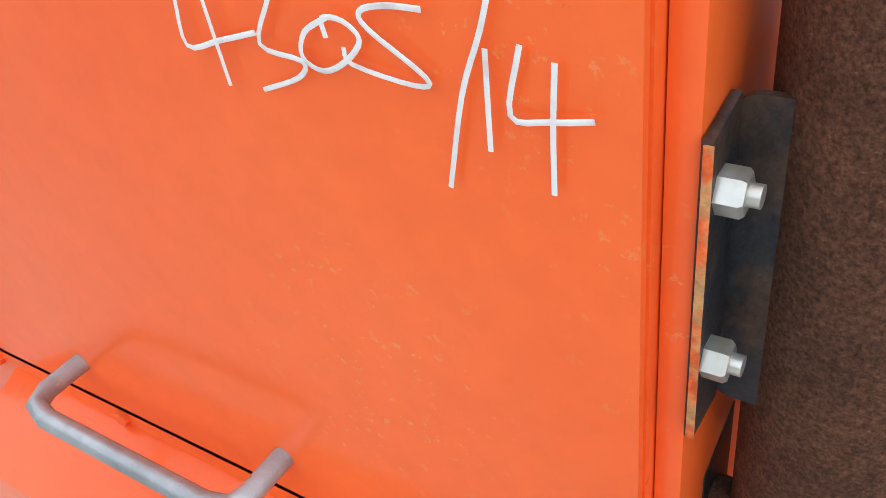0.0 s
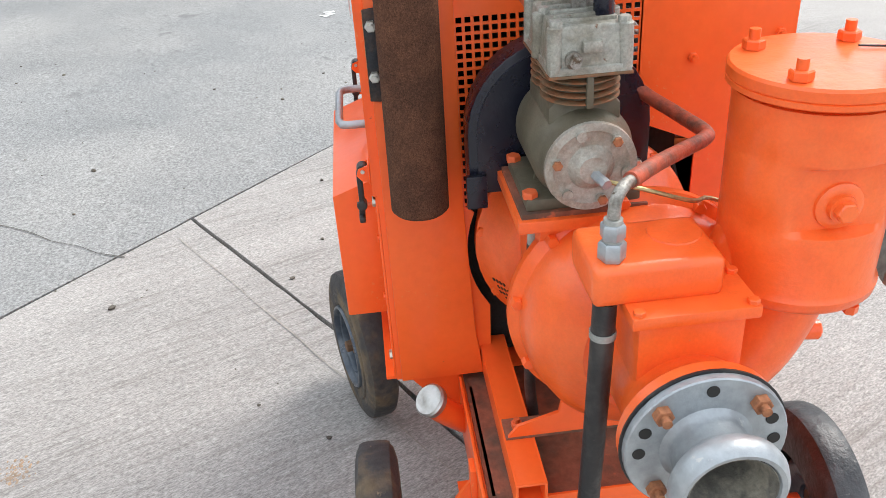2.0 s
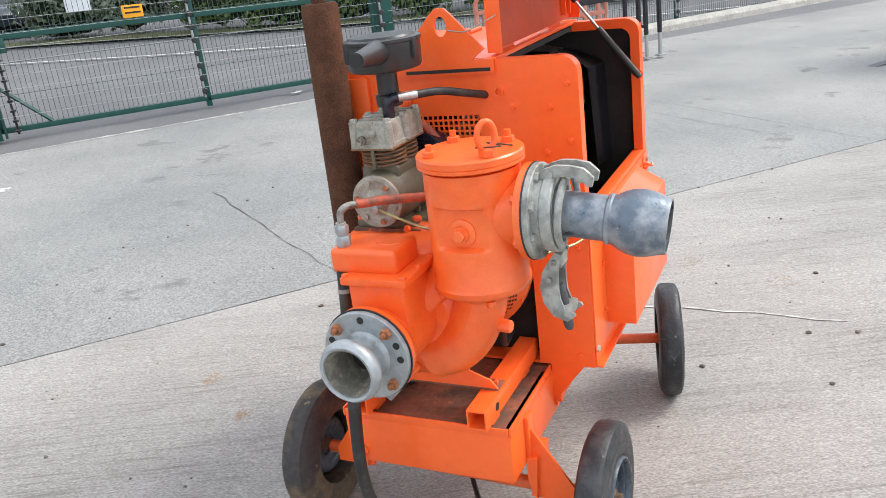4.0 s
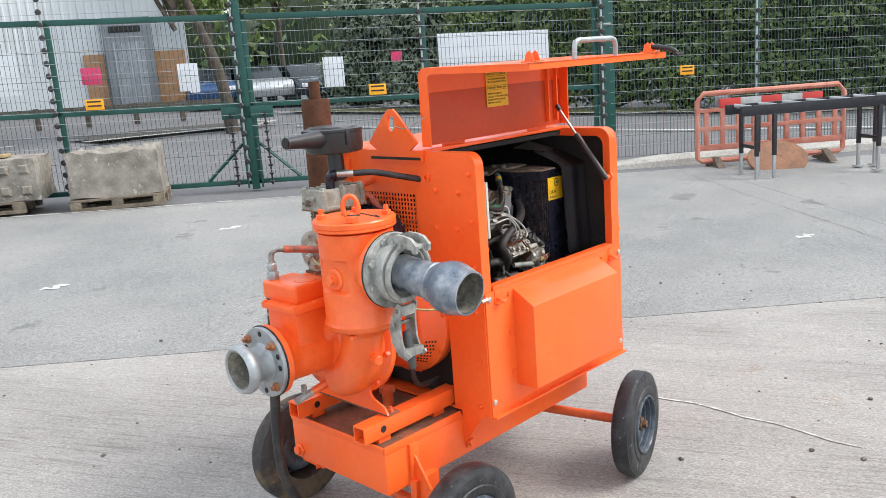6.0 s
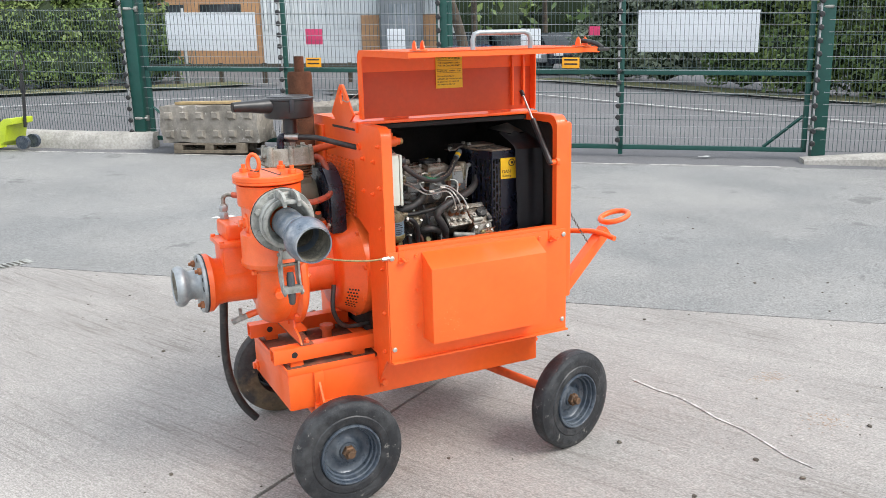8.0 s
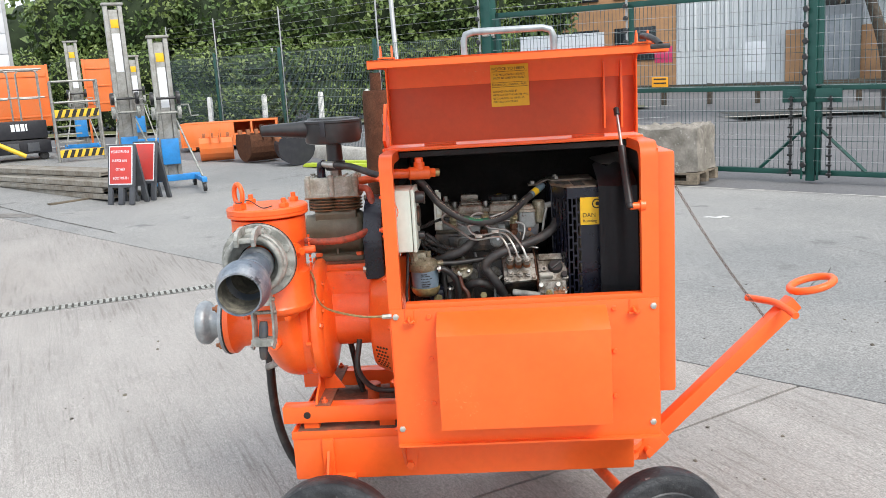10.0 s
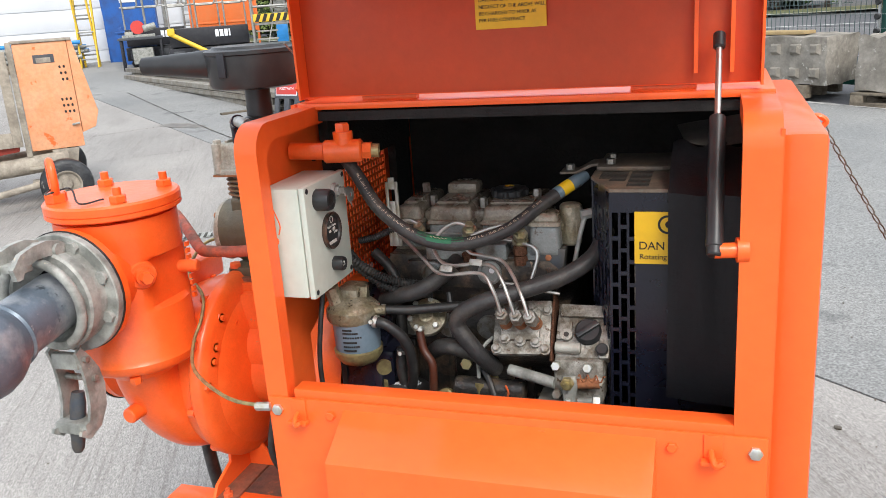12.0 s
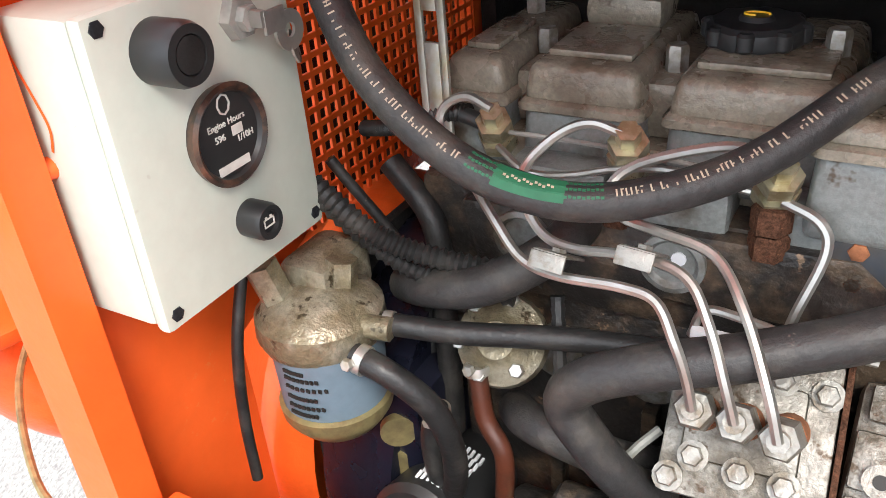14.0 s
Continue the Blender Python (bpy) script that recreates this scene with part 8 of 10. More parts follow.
for name, s0, s1, z0, z1, mt_, lab, ln, yy in (("white_panel", 7.15, 8.70, 1.46, 2.0, SIGN_WHITE, "back of a long white sign on the gate", 0, 0.06), ("white_panel", 0.50, 1.84, 1.64, 2.17, SIGN_WHITE, "back of a long white sign on the gate", 0, 0.06),
                                              ("pink_notice", 2.57, 2.81, 1.69, 1.90, SIGN_PINK, "small pink notice on the gate", 0, 0.05), ("pink_notice", 6.5, 6.65, 1.71, 1.83, SIGN_PINK, "small pink notice on the gate", 0, 0.05),
                                              ("warning_sign", 6.15, 6.38, 1.29, 1.43, SIGN_AMBER, "small amber electric fence warning sign", 2, -0.12), ("warning_sign", 2.60, 2.82, 1.38, 1.51, SIGN_AMBER, "small amber electric fence warning sign", 2, -0.12),
                                              ("white_panel", 5.59, 5.86, 1.43, 1.82, SIGN_WHITE, "back of a white sign on the gate", 0, 0.06), ("white_panel", 3.74, 3.99, 1.52, 1.87, SIGN_WHITE, "back of a white sign on the gate", 0, 0.06)):
    panel_sign(name, mG, s0, s1, gz((s0 + s1) / 2, z0), gz((s0 + s1) / 2, z1), mt_, lab, ln, yy)
mR, _ = run_frame(GB, GB + dr * 14)
panel_sign("warning_sign", mR, 1.08, 1.30, 1.20, 1.33, SIGN_AMBER, "small amber electric fence warning sign", 2, -0.12)


def kerb_run(name, pts, h, w, label):
    """A raised concrete upstand with a sloped face."""
    b = fresh()
    rows = []
    pts = [Vector(p) for p in pts]
    for i, p in enumerate(pts):
        d = (pts[min(i + 1, len(pts) - 1)] - pts[max(i - 1, 0)]).normalized()
        nrm = Vector((-d.y, d.x))
        k = 0.25 if i in (0,) else 1.0
        z = ground_z(p.x, p.y)
        rows.append([b.verts.new((*(p + nrm * o).to_tuple(), z + q)) for o, q in ((0, -0.03), (0.02, 0.06 * k), (w * 0.25, h * k * 0.92), (w * 0.35, h * k), (w, h * k), (w, -0.03))])
    for r, t in zip(rows, rows[1:]):
        for j in range(5):
            b.faces.new((r[j], r[j + 1], t[j + 1], t[j]))
    for r in (rows[0], rows[-1]):
        b.faces.new(r)
    ob = new(name, mesh_of(name, b, KERB))
    tagged(ob, label, "kerb", kind="structure")


kerb_run("kerb_right", [(7.9, 4.45), (8.7, 3.85), (9.8, 3.2), (11.2, 2.35), (13.0, 1.3), (18, -1.7)], 0.11, 0.32, "pale concrete kerb upstand under the fence")
kerb_run("kerb_left", [(-9.0, 21.2), (-5.4, 16.5), (-3.2, 13.4), (-2.3, 12.1), (-1.2, 10.9), (-0.2, 10.1), (0.6, 9.7)], 0.20, 0.34, "pale concrete kerb upstand under the fence")


# ---- concrete blocks on pallets ----
def pallet(m, w, d):
    t = thing("pallet", tuple(m.translation), "weathered wooden pallet under a concrete block", "pallet", "pallets")
    for k in range(3):
        b = fresh()
        box(b, (-w / 2, -d / 2 + (d - 0.1) * k / 2, 0.022), (w / 2, -d / 2 + (d - 0.1) * k / 2 + 0.1, 0.044), 0.003, m)
        box(b, (-w / 2, -d / 2 + (d - 0.1) * k / 2, 0.0), (w / 2, -d / 2 + (d - 0.1) * k / 2 + 0.1, 0.022), 0.003, m)
        part("bottom_board", b, PALLET, t)
        for q in range(3):
            b = fresh()
            box(b, (-w / 2 + (w - 0.13) * q / 2, -d / 2 + (d - 0.1) * k / 2, 0.044), (-w / 2 + (w - 0.13) * q / 2 + 0.13, -d / 2 + (d - 0.1) * k / 2 + 0.1, 0.115), 0.003, m)
            part("spacer", b, PALLET, t)
    for k in range(6):
        b = fresh()
        y = -d / 2 + (d - 0.12) * k / 5
        box(b, (-w / 2, y, 0.115), (w / 2, y + 0.12, 0.138), 0.003, m)
        part("deck_board", b, PALLET, t)


def rough_block(m, w, d, h, studs, label):
    b = bmesh.new()
    bmesh.ops.create_cube(b, size=1.0)
    bmesh.ops.subdivide_edges(b, edges=b.edges[:], cuts=15, use_grid_fill=True)
    for v in b.verts:
        v.co = Vector((v.co.x * w, v.co.y * d, (v.co.z + 0.5) * h))
        edge = sum(abs(abs(c) - s / 2) < 0.02 for c, s in ((v.co.x, w), (v.co.y, d), (v.co.z - h / 2, h)))
        amp = 0.006 + 0.016 * (edge >= 2)
        v.co += noise.noise_vector(v.co * 4.1) * amp * 1.6
        if v.co.z > h * 0.97:
            v.co.z += (noise.noise(v.co * 5.0) + 0.25) * 0.02 if studs else noise.noise(v.co * 4.0) * 0.03 + max(0.0, noise.noise(v.co * 17.0)) * 0.085
    b.transform(m @ Matrix.Translation((0, 0, 0.138)))
    bm2 = fresh()
    merge(bm2, b)
    t = solo("concrete_block", bm2, BLOCK_GREY, label, "concrete block", "ballast blocks")
    if studs:
        for r in range(2):
            for k in range(6):
                bb = fresh()
                cx, cz = -w / 2 + w * (k + 0.55) / 6.1, 0.138 + h * (0.24 + 0.50 * r)
                q = 0.062
                vs = [(cx - q, -d / 2 + 0.008, cz - q), (cx + q, -d / 2 + 0.008, cz - q), (cx + q, -d / 2 + 0.008, cz + q), (cx - q, -d / 2 + 0.008, cz + q)]
                vt = [(cx - q * 0.62, -d / 2 - 0.05, cz - q * 0.4), (cx + q * 0.62, -d / 2 - 0.05, cz - q * 0.4), (cx + q * 0.62, -d / 2 - 0.05, cz + q * 0.75), (cx - q * 0.62, -d / 2 - 0.05, cz + q * 0.75)]
                a = [bb.verts.new(m @ Vector(p)) for p in vs]
                c = [bb.verts.new(m @ Vector(p)) for p in vt]
                bb.faces.new(c)
                bb.faces.new(a[::-1])
                for i in range(4):
                    bb.faces.new((a[i], a[(i + 1) % 4], c[(i + 1) % 4], c[i]))
                part("stud", bb, BLOCK_GREY, t)
    return t


ANG = math.degrees(math.atan2(-0.62, 0.785)) + 1
m1 = stand(1.42, 8.95, ANG)
pallet(m1, 1.05, 0.7)
rough_block(m1, 1.42, 0.62, 0.50, True, "weathered concrete ballast block with moulded studs")
m2 = stand(2.66, 7.98, ANG + 3)
pallet(m2, 1.08, 0.75)
rough_block(m2, 1.05, 0.62, 0.53, False, "plain weathered concrete ballast block, crumbling top")
bm = fresh()
box(bm, (-0.55, -0.16, 0.655), (0.35, 0.05, 0.69), 0.004, m1)
solo("timber_offcut", bm, mat("pale_timber", (0.45, 0.33, 0.16), 0.8, 0, (0.36, 0.26, 0.13), 8, 0.4, 0.6, 0.1), "pale timber board lying on a block", "timber")


# ---- pallet truck ----
def pallet_truck():
    m = stand(-1.55, 10.62, -35)
    t = thing("pallet_truck", tuple(m.translation), "lime-yellow hand pallet truck by the kerb", "pallet truck")
    for y in (-0.20, 0.20):
        b = fresh()
        prism(b, [(-1.10, 0.045), (-1.02, 0.09), (0.42, 0.095), (0.42, 0.04), (-1.04, 0.03)], "y", y - 0.08, y + 0.08, 0.006)
        b.transform(m)
        part("fork", b, LIME, t)
    b = fresh()
    prism(b, [(0.36, 0.05), (0.36, 0.12), (0.46, 0.40), (0.52, 0.44), (0.64, 0.44), (0.63, 0.36), (0.54, 0.34), (0.48, 0.12)], "y", -0.24, 0.24, 0.01)
    b.transform(m)
    part("chassis", b, LIME, t)
    b = fresh()
    tube(b, [m @ Vector((0.66, 0, 0.30)), m @ Vector((0.70, 0, 0.70)), m @ Vector((0.71, 0, 1.05))], 0.022, 10)
    part("tiller", b, BLACK_PLASTIC, t)
    b = fresh()
    box(b, (0.680, -0.026, 0.78), (0.728, 0.026, 0.94), 0.004, m)
    part("tiller_sleeve", b, BLACK_PLASTIC, t)
    b = fresh()
    tube(b, [m @ Vector((0.71, 0.10 * math.sin(a), 1.20 - 0.13 * math.cos(a))) for a in [radians(q) for q in range(0, 360, 30)]], 0.013, 8, closed=True)
    part("grip", b, BLACK_PLASTIC, t)
    for y in (-0.12, 0.12):
        b = fresh()
        lathe(b, m @ Vector((0.68, y, 0.10)), (m.to_3x3() @ Vector((0, 1, 0))), [(-0.03, 0), (-0.03, 0.095), (0.03, 0.095), (0.03, 0)], 20)
        part("steer_wheel", b, RIM, t)


pallet_truck()


# ---- barrier and roller stand ----
RUBBER_BROWN = mat("recycled_rubber", (0.085, 0.065, 0.05), 0.85, 0, (0.13, 0.10, 0.075), 12, 0.4, 0.6, 0.2, 0.4, 60)
BAND_GREY = mat("grey_reflective_band", (0.46, 0.47, 0.46), 0.45, 0, (0.38, 0.385, 0.37), 9, 0.4, 0.6, 0.08)


def work_barrier(m, w=2.0, h=1.0):
    t = thing("traffic_barrier", tuple(m.translation), "faded red plastic pedestrian barrier with reflective band", "barrier")
    b = fresh()
    outline = [(-w / 2, 0.14), (-w / 2 + 0.06, 0.10), (w / 2 - 0.06, 0.10), (w / 2, 0.14), (w / 2, h - 0.10), (w / 2 - 0.08, h), (-w / 2 + 0.08, h), (-w / 2, h - 0.10)]
    tube(b, [m @ Vector((x, 0, z)) for x, z in outline], 0.035, 8, smooth=False, closed=True)
    part("frame", b, BARRIER_RED, t)
    for k in range(9):
        b = fresh()
        x = -w / 2 + 0.12 + (w - 0.24) * k / 8
        box(b, (x - 0.03, -0.02, 0.30), (x + 0.03, 0.02, h - 0.22), 0.006, m)
        part("bar", b, BARRIER_RED, t)
    for z0, z1 in ((0.24, 0.32), (0.50, 0.56), (h - 0.25, h - 0.20)):
        b = fresh()
        box(b, (-w / 2, -0.022, z0), (w / 2, 0.022, z1), 0.006, m)
        part("rail", b, BARRIER_RED, t)
    for k in range(5):
        b = fresh()
        x = -w / 2 + 0.30 + (w - 0.6) * k / 5
        box(b, (x, -0.028, h - 0.20), (x + (w - 0.6) / 5, 0.028, h - 0.08), 0.003, m)
        part("band", b, BAND_GREY if k % 2 else SIGN_RED, t, "reflective band piece")
    for x in (-w / 2 + 0.25, w / 2 - 0.25):
        b = fresh()
        prism(b, [(-0.28, 0.0), (0.28, 0.0), (0.05, 0.14), (-0.05, 0.14)], "x", -0.05, 0.05, 0.006)
        b.transform(m @ Matrix.Translation((x, 0, 0)))
        part("foot", b, RUBBER_BROWN, t, "dark recycled rubber foot")


work_barrier(stand(9.33, 2.73, -43), 2.0)
b = fresh()
dm = stand(8.98, 2.48, -43) @ Matrix.Translation((0, 0, 0.125)) @ Matrix.Rotation(radians(52), 4, "X")
lathe(b, (0, 0, -0.02), "z", [(0, 0), (0, 0.395), (0.006, 0.40), (0.034, 0.40), (0.040, 0.395), (0.040, 0.06), (0.036, 0.055), (0.036, 0)], 48)
b.transform(dm @ Matrix.Diagonal((1, 0.66, 1, 1)))
solo("drum_disc", b, mat("worn_brown_board", (0.31, 0.15, 0.085), 0.8, 0, (0.21, 0.115, 0.07), 7, 0.4, 0.65, 0.15, 0.3, 50), "round worn brown board leaning on the barrier", "board")


def roller_stand():
    m = stand(8.75, 1.92, -40)
    t = thing("roller_table", tuple(m.translation), "black roller conveyor stand on adjustable legs", "roller stand")
    L, W, H = 2.1, 0.42, 0.86
    for y in (-W / 2, W / 2):
        b = fresh()
        box(b, (-L / 2, y - 0.02, H - 0.07), (L / 2, y + 0.02, H + 0.05), 0.004, m)
        part("side_rail", b, BLACK_PAINT, t)
    for k in range(7):
        b = fresh()
        x = -L / 2 + 0.12 + (L - 0.24) * k / 6
        cyl(b, m @ Vector((x, -W / 2, H + 0.03)), m @ Vector((x, W / 2, H + 0.03)), 0.028, seg=14)
        part("roller", b, STEEL_GREY, t)
    for x in (-L / 2 + 0.2, L / 2 - 0.35):
        for dx, y in ((0, -W / 2), (0, W / 2), (0.22, -W / 2), (0.22, W / 2)):
            b = fresh()
            box(b, (x + dx - 0.022, y - 0.022, 0.30), (x + dx + 0.022, y + 0.022, H - 0.06), 0.003, m)
            lg = part("leg", b, BLACK_PAINT, t)
            b = fresh()
            box(b, (x + dx - 0.018, y - 0.018, 0.02), (x + dx + 0.018, y + 0.018, 0.32), 0.003, m)
            box(b, (x + dx - 0.05, y - 0.05, 0.0), (x + dx + 0.05, y + 0.05, 0.02), 0.003, m)
            part("leg_end", b, STEEL_GREY, lg)
        b = fresh()
        box(b, (x - 0.01, -W / 2, 0.38), (x + 0.02, W / 2, 0.42), 0.003, m)
        part("crossbar", b, BLACK_PAINT, t)


roller_stand()

# ---- forklift beside the yard ----
def forklift():
    m = stand(9.3, -2.45, -38 + 180)
    t = thing("forklift", tuple(m.translation), "dark forklift truck with its forks lowered", "forklift")
    for y in (-0.28, 0.28):
        b = fresh()
        prism(b, [(0.75, 0.03), (1.9, 0.02), (1.9, 0.035), (0.80, 0.08), (0.80, 0.55), (0.75, 0.55)], "y", y - 0.06, y + 0.06)
        b.transform(m)
        part("fork", b, STEEL_BLUE, t)
    b = fresh()
    box(b, (-1.1, -0.52, 0.22), (0.45, 0.52, 0.95), 0.06, m)
    box(b, (-1.2, -0.50, 0.30), (-0.5, 0.50, 1.1), 0.08, m)
    part("body", b, STEEL_BLUE, t)
    for y in (-0.35, 0.35):
        b = fresh()
        box(b, (0.62, y - 0.06, 0.08), (0.74, y + 0.06, 2.1), 0.005, m)
        part("mast_rail", b, STEEL_BLUE, t)
    for x, r in ((0.35, 0.26), (-0.85, 0.22)):
        for y in (-0.50, 0.50):
            b = fresh()
            lathe(b, m @ Vector((x, y, r)), m.to_3x3() @ Vector((0, 1, 0)), [(-0.09, 0), (-0.09, r * 0.6), (-0.08, r * 0.9), (-0.05, r), (0.05, r), (0.08, r * 0.9), (0.09, r * 0.6), (0.07, r * 0.5), (0.07, 0)], 24)
            part("wheel", b, TYRE, t)
    b = fresh()
    for x in (-0.9, 0.3):
        for y in (-0.45, 0.45):
            box(b, (x, y - 0.03, 0.9), (x + 0.06, y + 0.03, 2.05), 0.01, m)
    box(b, (-0.95, -0.5, 2.0), (0.4, 0.5, 2.06), 0.02, m)
    part("cab_guard", b, STEEL_BLUE, t)


forklift()


# ---- greenery ----
def leaf_cloud(name, blobs, per, size, material, label, cat, parent=None, seed=3, kind=""):
    """Many small leaf faces over uneven rounded masses, darker inside."""
    rnd = random.Random(seed)
    verts, faces = [], []
    for cx, cy, cz, rx, ry, rz in blobs:
        for _ in range(per):
            a, b = rnd.uniform(0, 2 * math.pi), math.acos(rnd.uniform(-0.75, 1))
            d = Vector((math.sin(b) * math.cos(a), math.sin(b) * math.sin(a), math.cos(b)))
            lump = 0.80 + 0.30 * noise.noise(Vector((cx, cy, cz)) + d * 2.3) + rnd.uniform(-0.16, 0.10)
            c = Vector((cx + d.x * rx * lump, cy + d.y * ry * lump, cz + d.z * rz * lump))
            u = Vector((rnd.uniform(-1, 1), rnd.uniform(-1, 1), rnd.uniform(-1, 1))).normalized()
            w = (d + 0.9 * Vector((rnd.uniform(-1, 1), rnd.uniform(-1, 1), rnd.uniform(-1, 1)))).normalized().cross(u).normalized()
            s = size * rnd.uniform(0.6, 1.4)
            k = len(verts)
            verts += [c - u * s, c + w * s * 0.55, c + u * s, c - w * s * 0.55]
            faces.append((k, k + 1, k + 2, k + 3))
    me = bpy.data.meshes.new(name)
    me.from_pydata([tuple(v) for v in verts], [], faces)
    me.materials.append(material)
    ob = new(name, me)
    if parent:
        me.transform(Matrix.Translation(-BASE[parent]))
        ob.parent = parent
        return tagged(ob, label)
    return tagged(ob, label, cat, kind=kind)


# lumpy masses added behind the leaves so nothing shows through them
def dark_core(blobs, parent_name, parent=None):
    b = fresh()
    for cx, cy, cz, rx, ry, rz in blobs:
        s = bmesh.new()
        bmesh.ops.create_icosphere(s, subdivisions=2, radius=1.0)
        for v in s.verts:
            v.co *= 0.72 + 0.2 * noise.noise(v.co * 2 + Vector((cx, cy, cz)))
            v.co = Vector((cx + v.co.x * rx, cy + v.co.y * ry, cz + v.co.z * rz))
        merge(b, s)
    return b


# near-black green: the shade inside the foliage is put into this colour
CORE = mat("leaf_shade_core", (0.012, 0.024, 0.006), 0.9, 0, (0.02, 0.035, 0.01), 3, 0.4, 0.6, 0.3)


def hedge(name, pts, h, w, material, label, per=520, size=0.10, seed=5):
    rnd = random.Random(seed)
    blobs = []
    for p, q in zip(pts, pts[1:]):
        p, q = Vector(p), Vector(q)
        k = max(1, int((q - p).length / (w * 0.75)))
        for i in range(k):
            c = p.lerp(q, (i + 0.5) / k)
            z = ground_z(c.x, c.y)
            for lv in range(max(1, round(h / (w * 0.9)))):
                hz = z + w * 0.45 + lv * w * 0.85
                blobs.append((c.x + rnd.uniform(-0.3, 0.3), c.y + rnd.uniform(-0.3, 0.3), hz, w * rnd.uniform(0.55, 0.75), w * rnd.uniform(0.55, 0.75), w * rnd.uniform(0.55, 0.72)))
    t = thing(name, (pts[0][0], pts[0][1], ground_z(*pts[0])), label, "hedge")
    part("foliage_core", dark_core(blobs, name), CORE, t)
    leaf_cloud("leaves", blobs, per, size, material, "", "", t, seed)


hedge("clipped_hedge", [(21.5, 1.0), (19.0, 6.4), (17.2, 11.0), (16.6, 15.0)], 3.4, 1.9, LEAF, "tall dark green hedge beyond the road", 2700, 0.072, 5)
hedge("roadside_shrubs", [(16.8, 15.9), (16.4, 18.2), (16.9, 20.4)], 4.6, 2.2, LEAF_SILVER, "loose silvery-green shrubs beyond the road", 2700, 0.085, 6)
hedge("tall_shrubs", [(-13.0, 23.5), (-6.0, 23.9), (-1.0, 24.2), (3.4, 25.2)], 4.4, 2.4, LEAF, "tall mixed shrubs behind a grey fence", 2600, 0.085, 7)
hedge("low_shrubs", [(-16.5, 22.0), (-9.0, 22.6), (1.5, 23.2)], 2.0, 1.3, LEAF_LIGHT, "pale green shrubs behind a grey fence", 1100, 0.055, 8)


def tree(x, y, h, crown, seed, material, label, lean=(0, 0), low=0.5, spread=(0.30, 0.46)):
    rnd = random.Random(seed)
    z = ground_z(x, y)
    t = thing("tree", (x, y, z), label, "tree", "street trees")
    b = fresh()
    top = Vector((x + lean[0], y + lean[1], z + h * 0.62))
    tube(b, [(x, y, z), (x + lean[0] * 0.2, y + lean[1] * 0.2, z + h * 0.25), top], lambda q: 0.17 - 0.09 * q, 10)
    blobs = []
    for k in range(11):
        a = rnd.uniform(0, 2 * math.pi)
        r = crown * rnd.uniform(0.25, 0.9)
        c = Vector((x + lean[0] + r * math.cos(a), y + lean[1] + r * math.sin(a), z + h * rnd.uniform(low, 0.98)))
        tube(b, [top - Vector((0, 0, h * 0.25 * rnd.random())), top.lerp(c, 0.5) + Vector((0, 0, 0.2)), c], lambda q: 0.06 - 0.045 * q, 6)
        s = crown * rnd.uniform(*spread)
        blobs.append((c.x, c.y, c.z, s, s, s * 0.8))
    part("trunk", b, BARK, t)
    leaf_cloud("crown", blobs, 1700, 0.075, material, "", "", t, seed)


tree(9.13, 15.77, 6.4, 2.5, 11, LEAF_LIGHT, "broad young street tree with bright leaves", (-0.9, 0.45), 0.45, (0.24, 0.36))
tree(2.2, 27.0, 8.5, 3.6, 12, LEAF, "leafy tree behind the shrubs")
tree(20.5, 29.5, 8.0, 3.3, 13, LEAF, "leafy tree beyond the road")
tree(-6.5, 27.5, 8.5, 3.8, 14, LEAF_LIGHT, "leafy tree behind the shrubs")
tree(15.8, 27.5, 9.0, 3.8, 15, LEAF, "leafy tree behind parked cars")
tree(20.5, 13.0, 8.0, 3.6, 16, LEAF_SILVER, "leafy tree above the hedge")
tree(-13.0, 28.0, 9.0, 4.0, 17, LEAF, "leafy tree behind the shrubs")
tree(24.5, 5.0, 8.5, 3.8, 18, LEAF, "leafy tree above the hedge")
# distant wood closing the view
blobs = []
rnd = random.Random(21)
for k in range(44):
    a = radians(-40 + 165 * k / 43)
    r = rnd.uniform(46, 56)
    x, y = r * math.cos(a), r * math.sin(a)
    blobs.append((x, y, ground_z(x, y) + rnd.uniform(1.5, 3.5), 4.5, 4.5, rnd.uniform(4.5, 6.5)))
wood = leaf_cloud("distant_wood", blobs, 420, 0.30, LEAF, "distant belt of dark trees", "woodland", None, 22, "stuff")
# dark filler for the wood, its inner shade painted on
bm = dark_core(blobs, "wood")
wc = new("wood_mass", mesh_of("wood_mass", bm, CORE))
tagged(wc, "dark masses added inside the distant woodland as painted shade", "woodland", kind="stuff")

# verge, road edge lines, far kerbs
ribbon("verge", [(-18, 20.6), (-4.0, 21.4), (3.0, 22.3), (5.2, 22.8)], 1.6, GRASS, "dry grass verge beside the road", 0.03)
ribbon("verge", [(23, 0.5), (18.2, 5.8), (16.4, 10.8), (15.7, 15.0), (14.6, 20.5)], 1.5, GRASS, "dry grass verge below the hedge", 0.03)
ribbon("road_kerb", [(-18, 19.7), (-4.0, 20.5), (3.0, 21.4), (6.0, 21.9)], 0.16, KERB, "pale kerb of the road", 0.05)
ribbon("road_kerb", [(22, -0.5), (17.2, 5.2), (15.4, 10.6), (14.7, 15.0), (13.6, 20.5)], 0.16, KERB, "pale kerb of the road", 0.05)
ribbon("road_line", [(-14, 17.0), (-3.0, 17.6), (5.0, 18.2)], 0.10, LINE_WHITE, "white line on the road", 0.008)
ribbon("road_line", [(16.0, 0.5), (13.0, 6.0), (11.6, 11.0), (10.8, 15.5)], 0.10, LINE_WHITE, "white line on the road", 0.008)
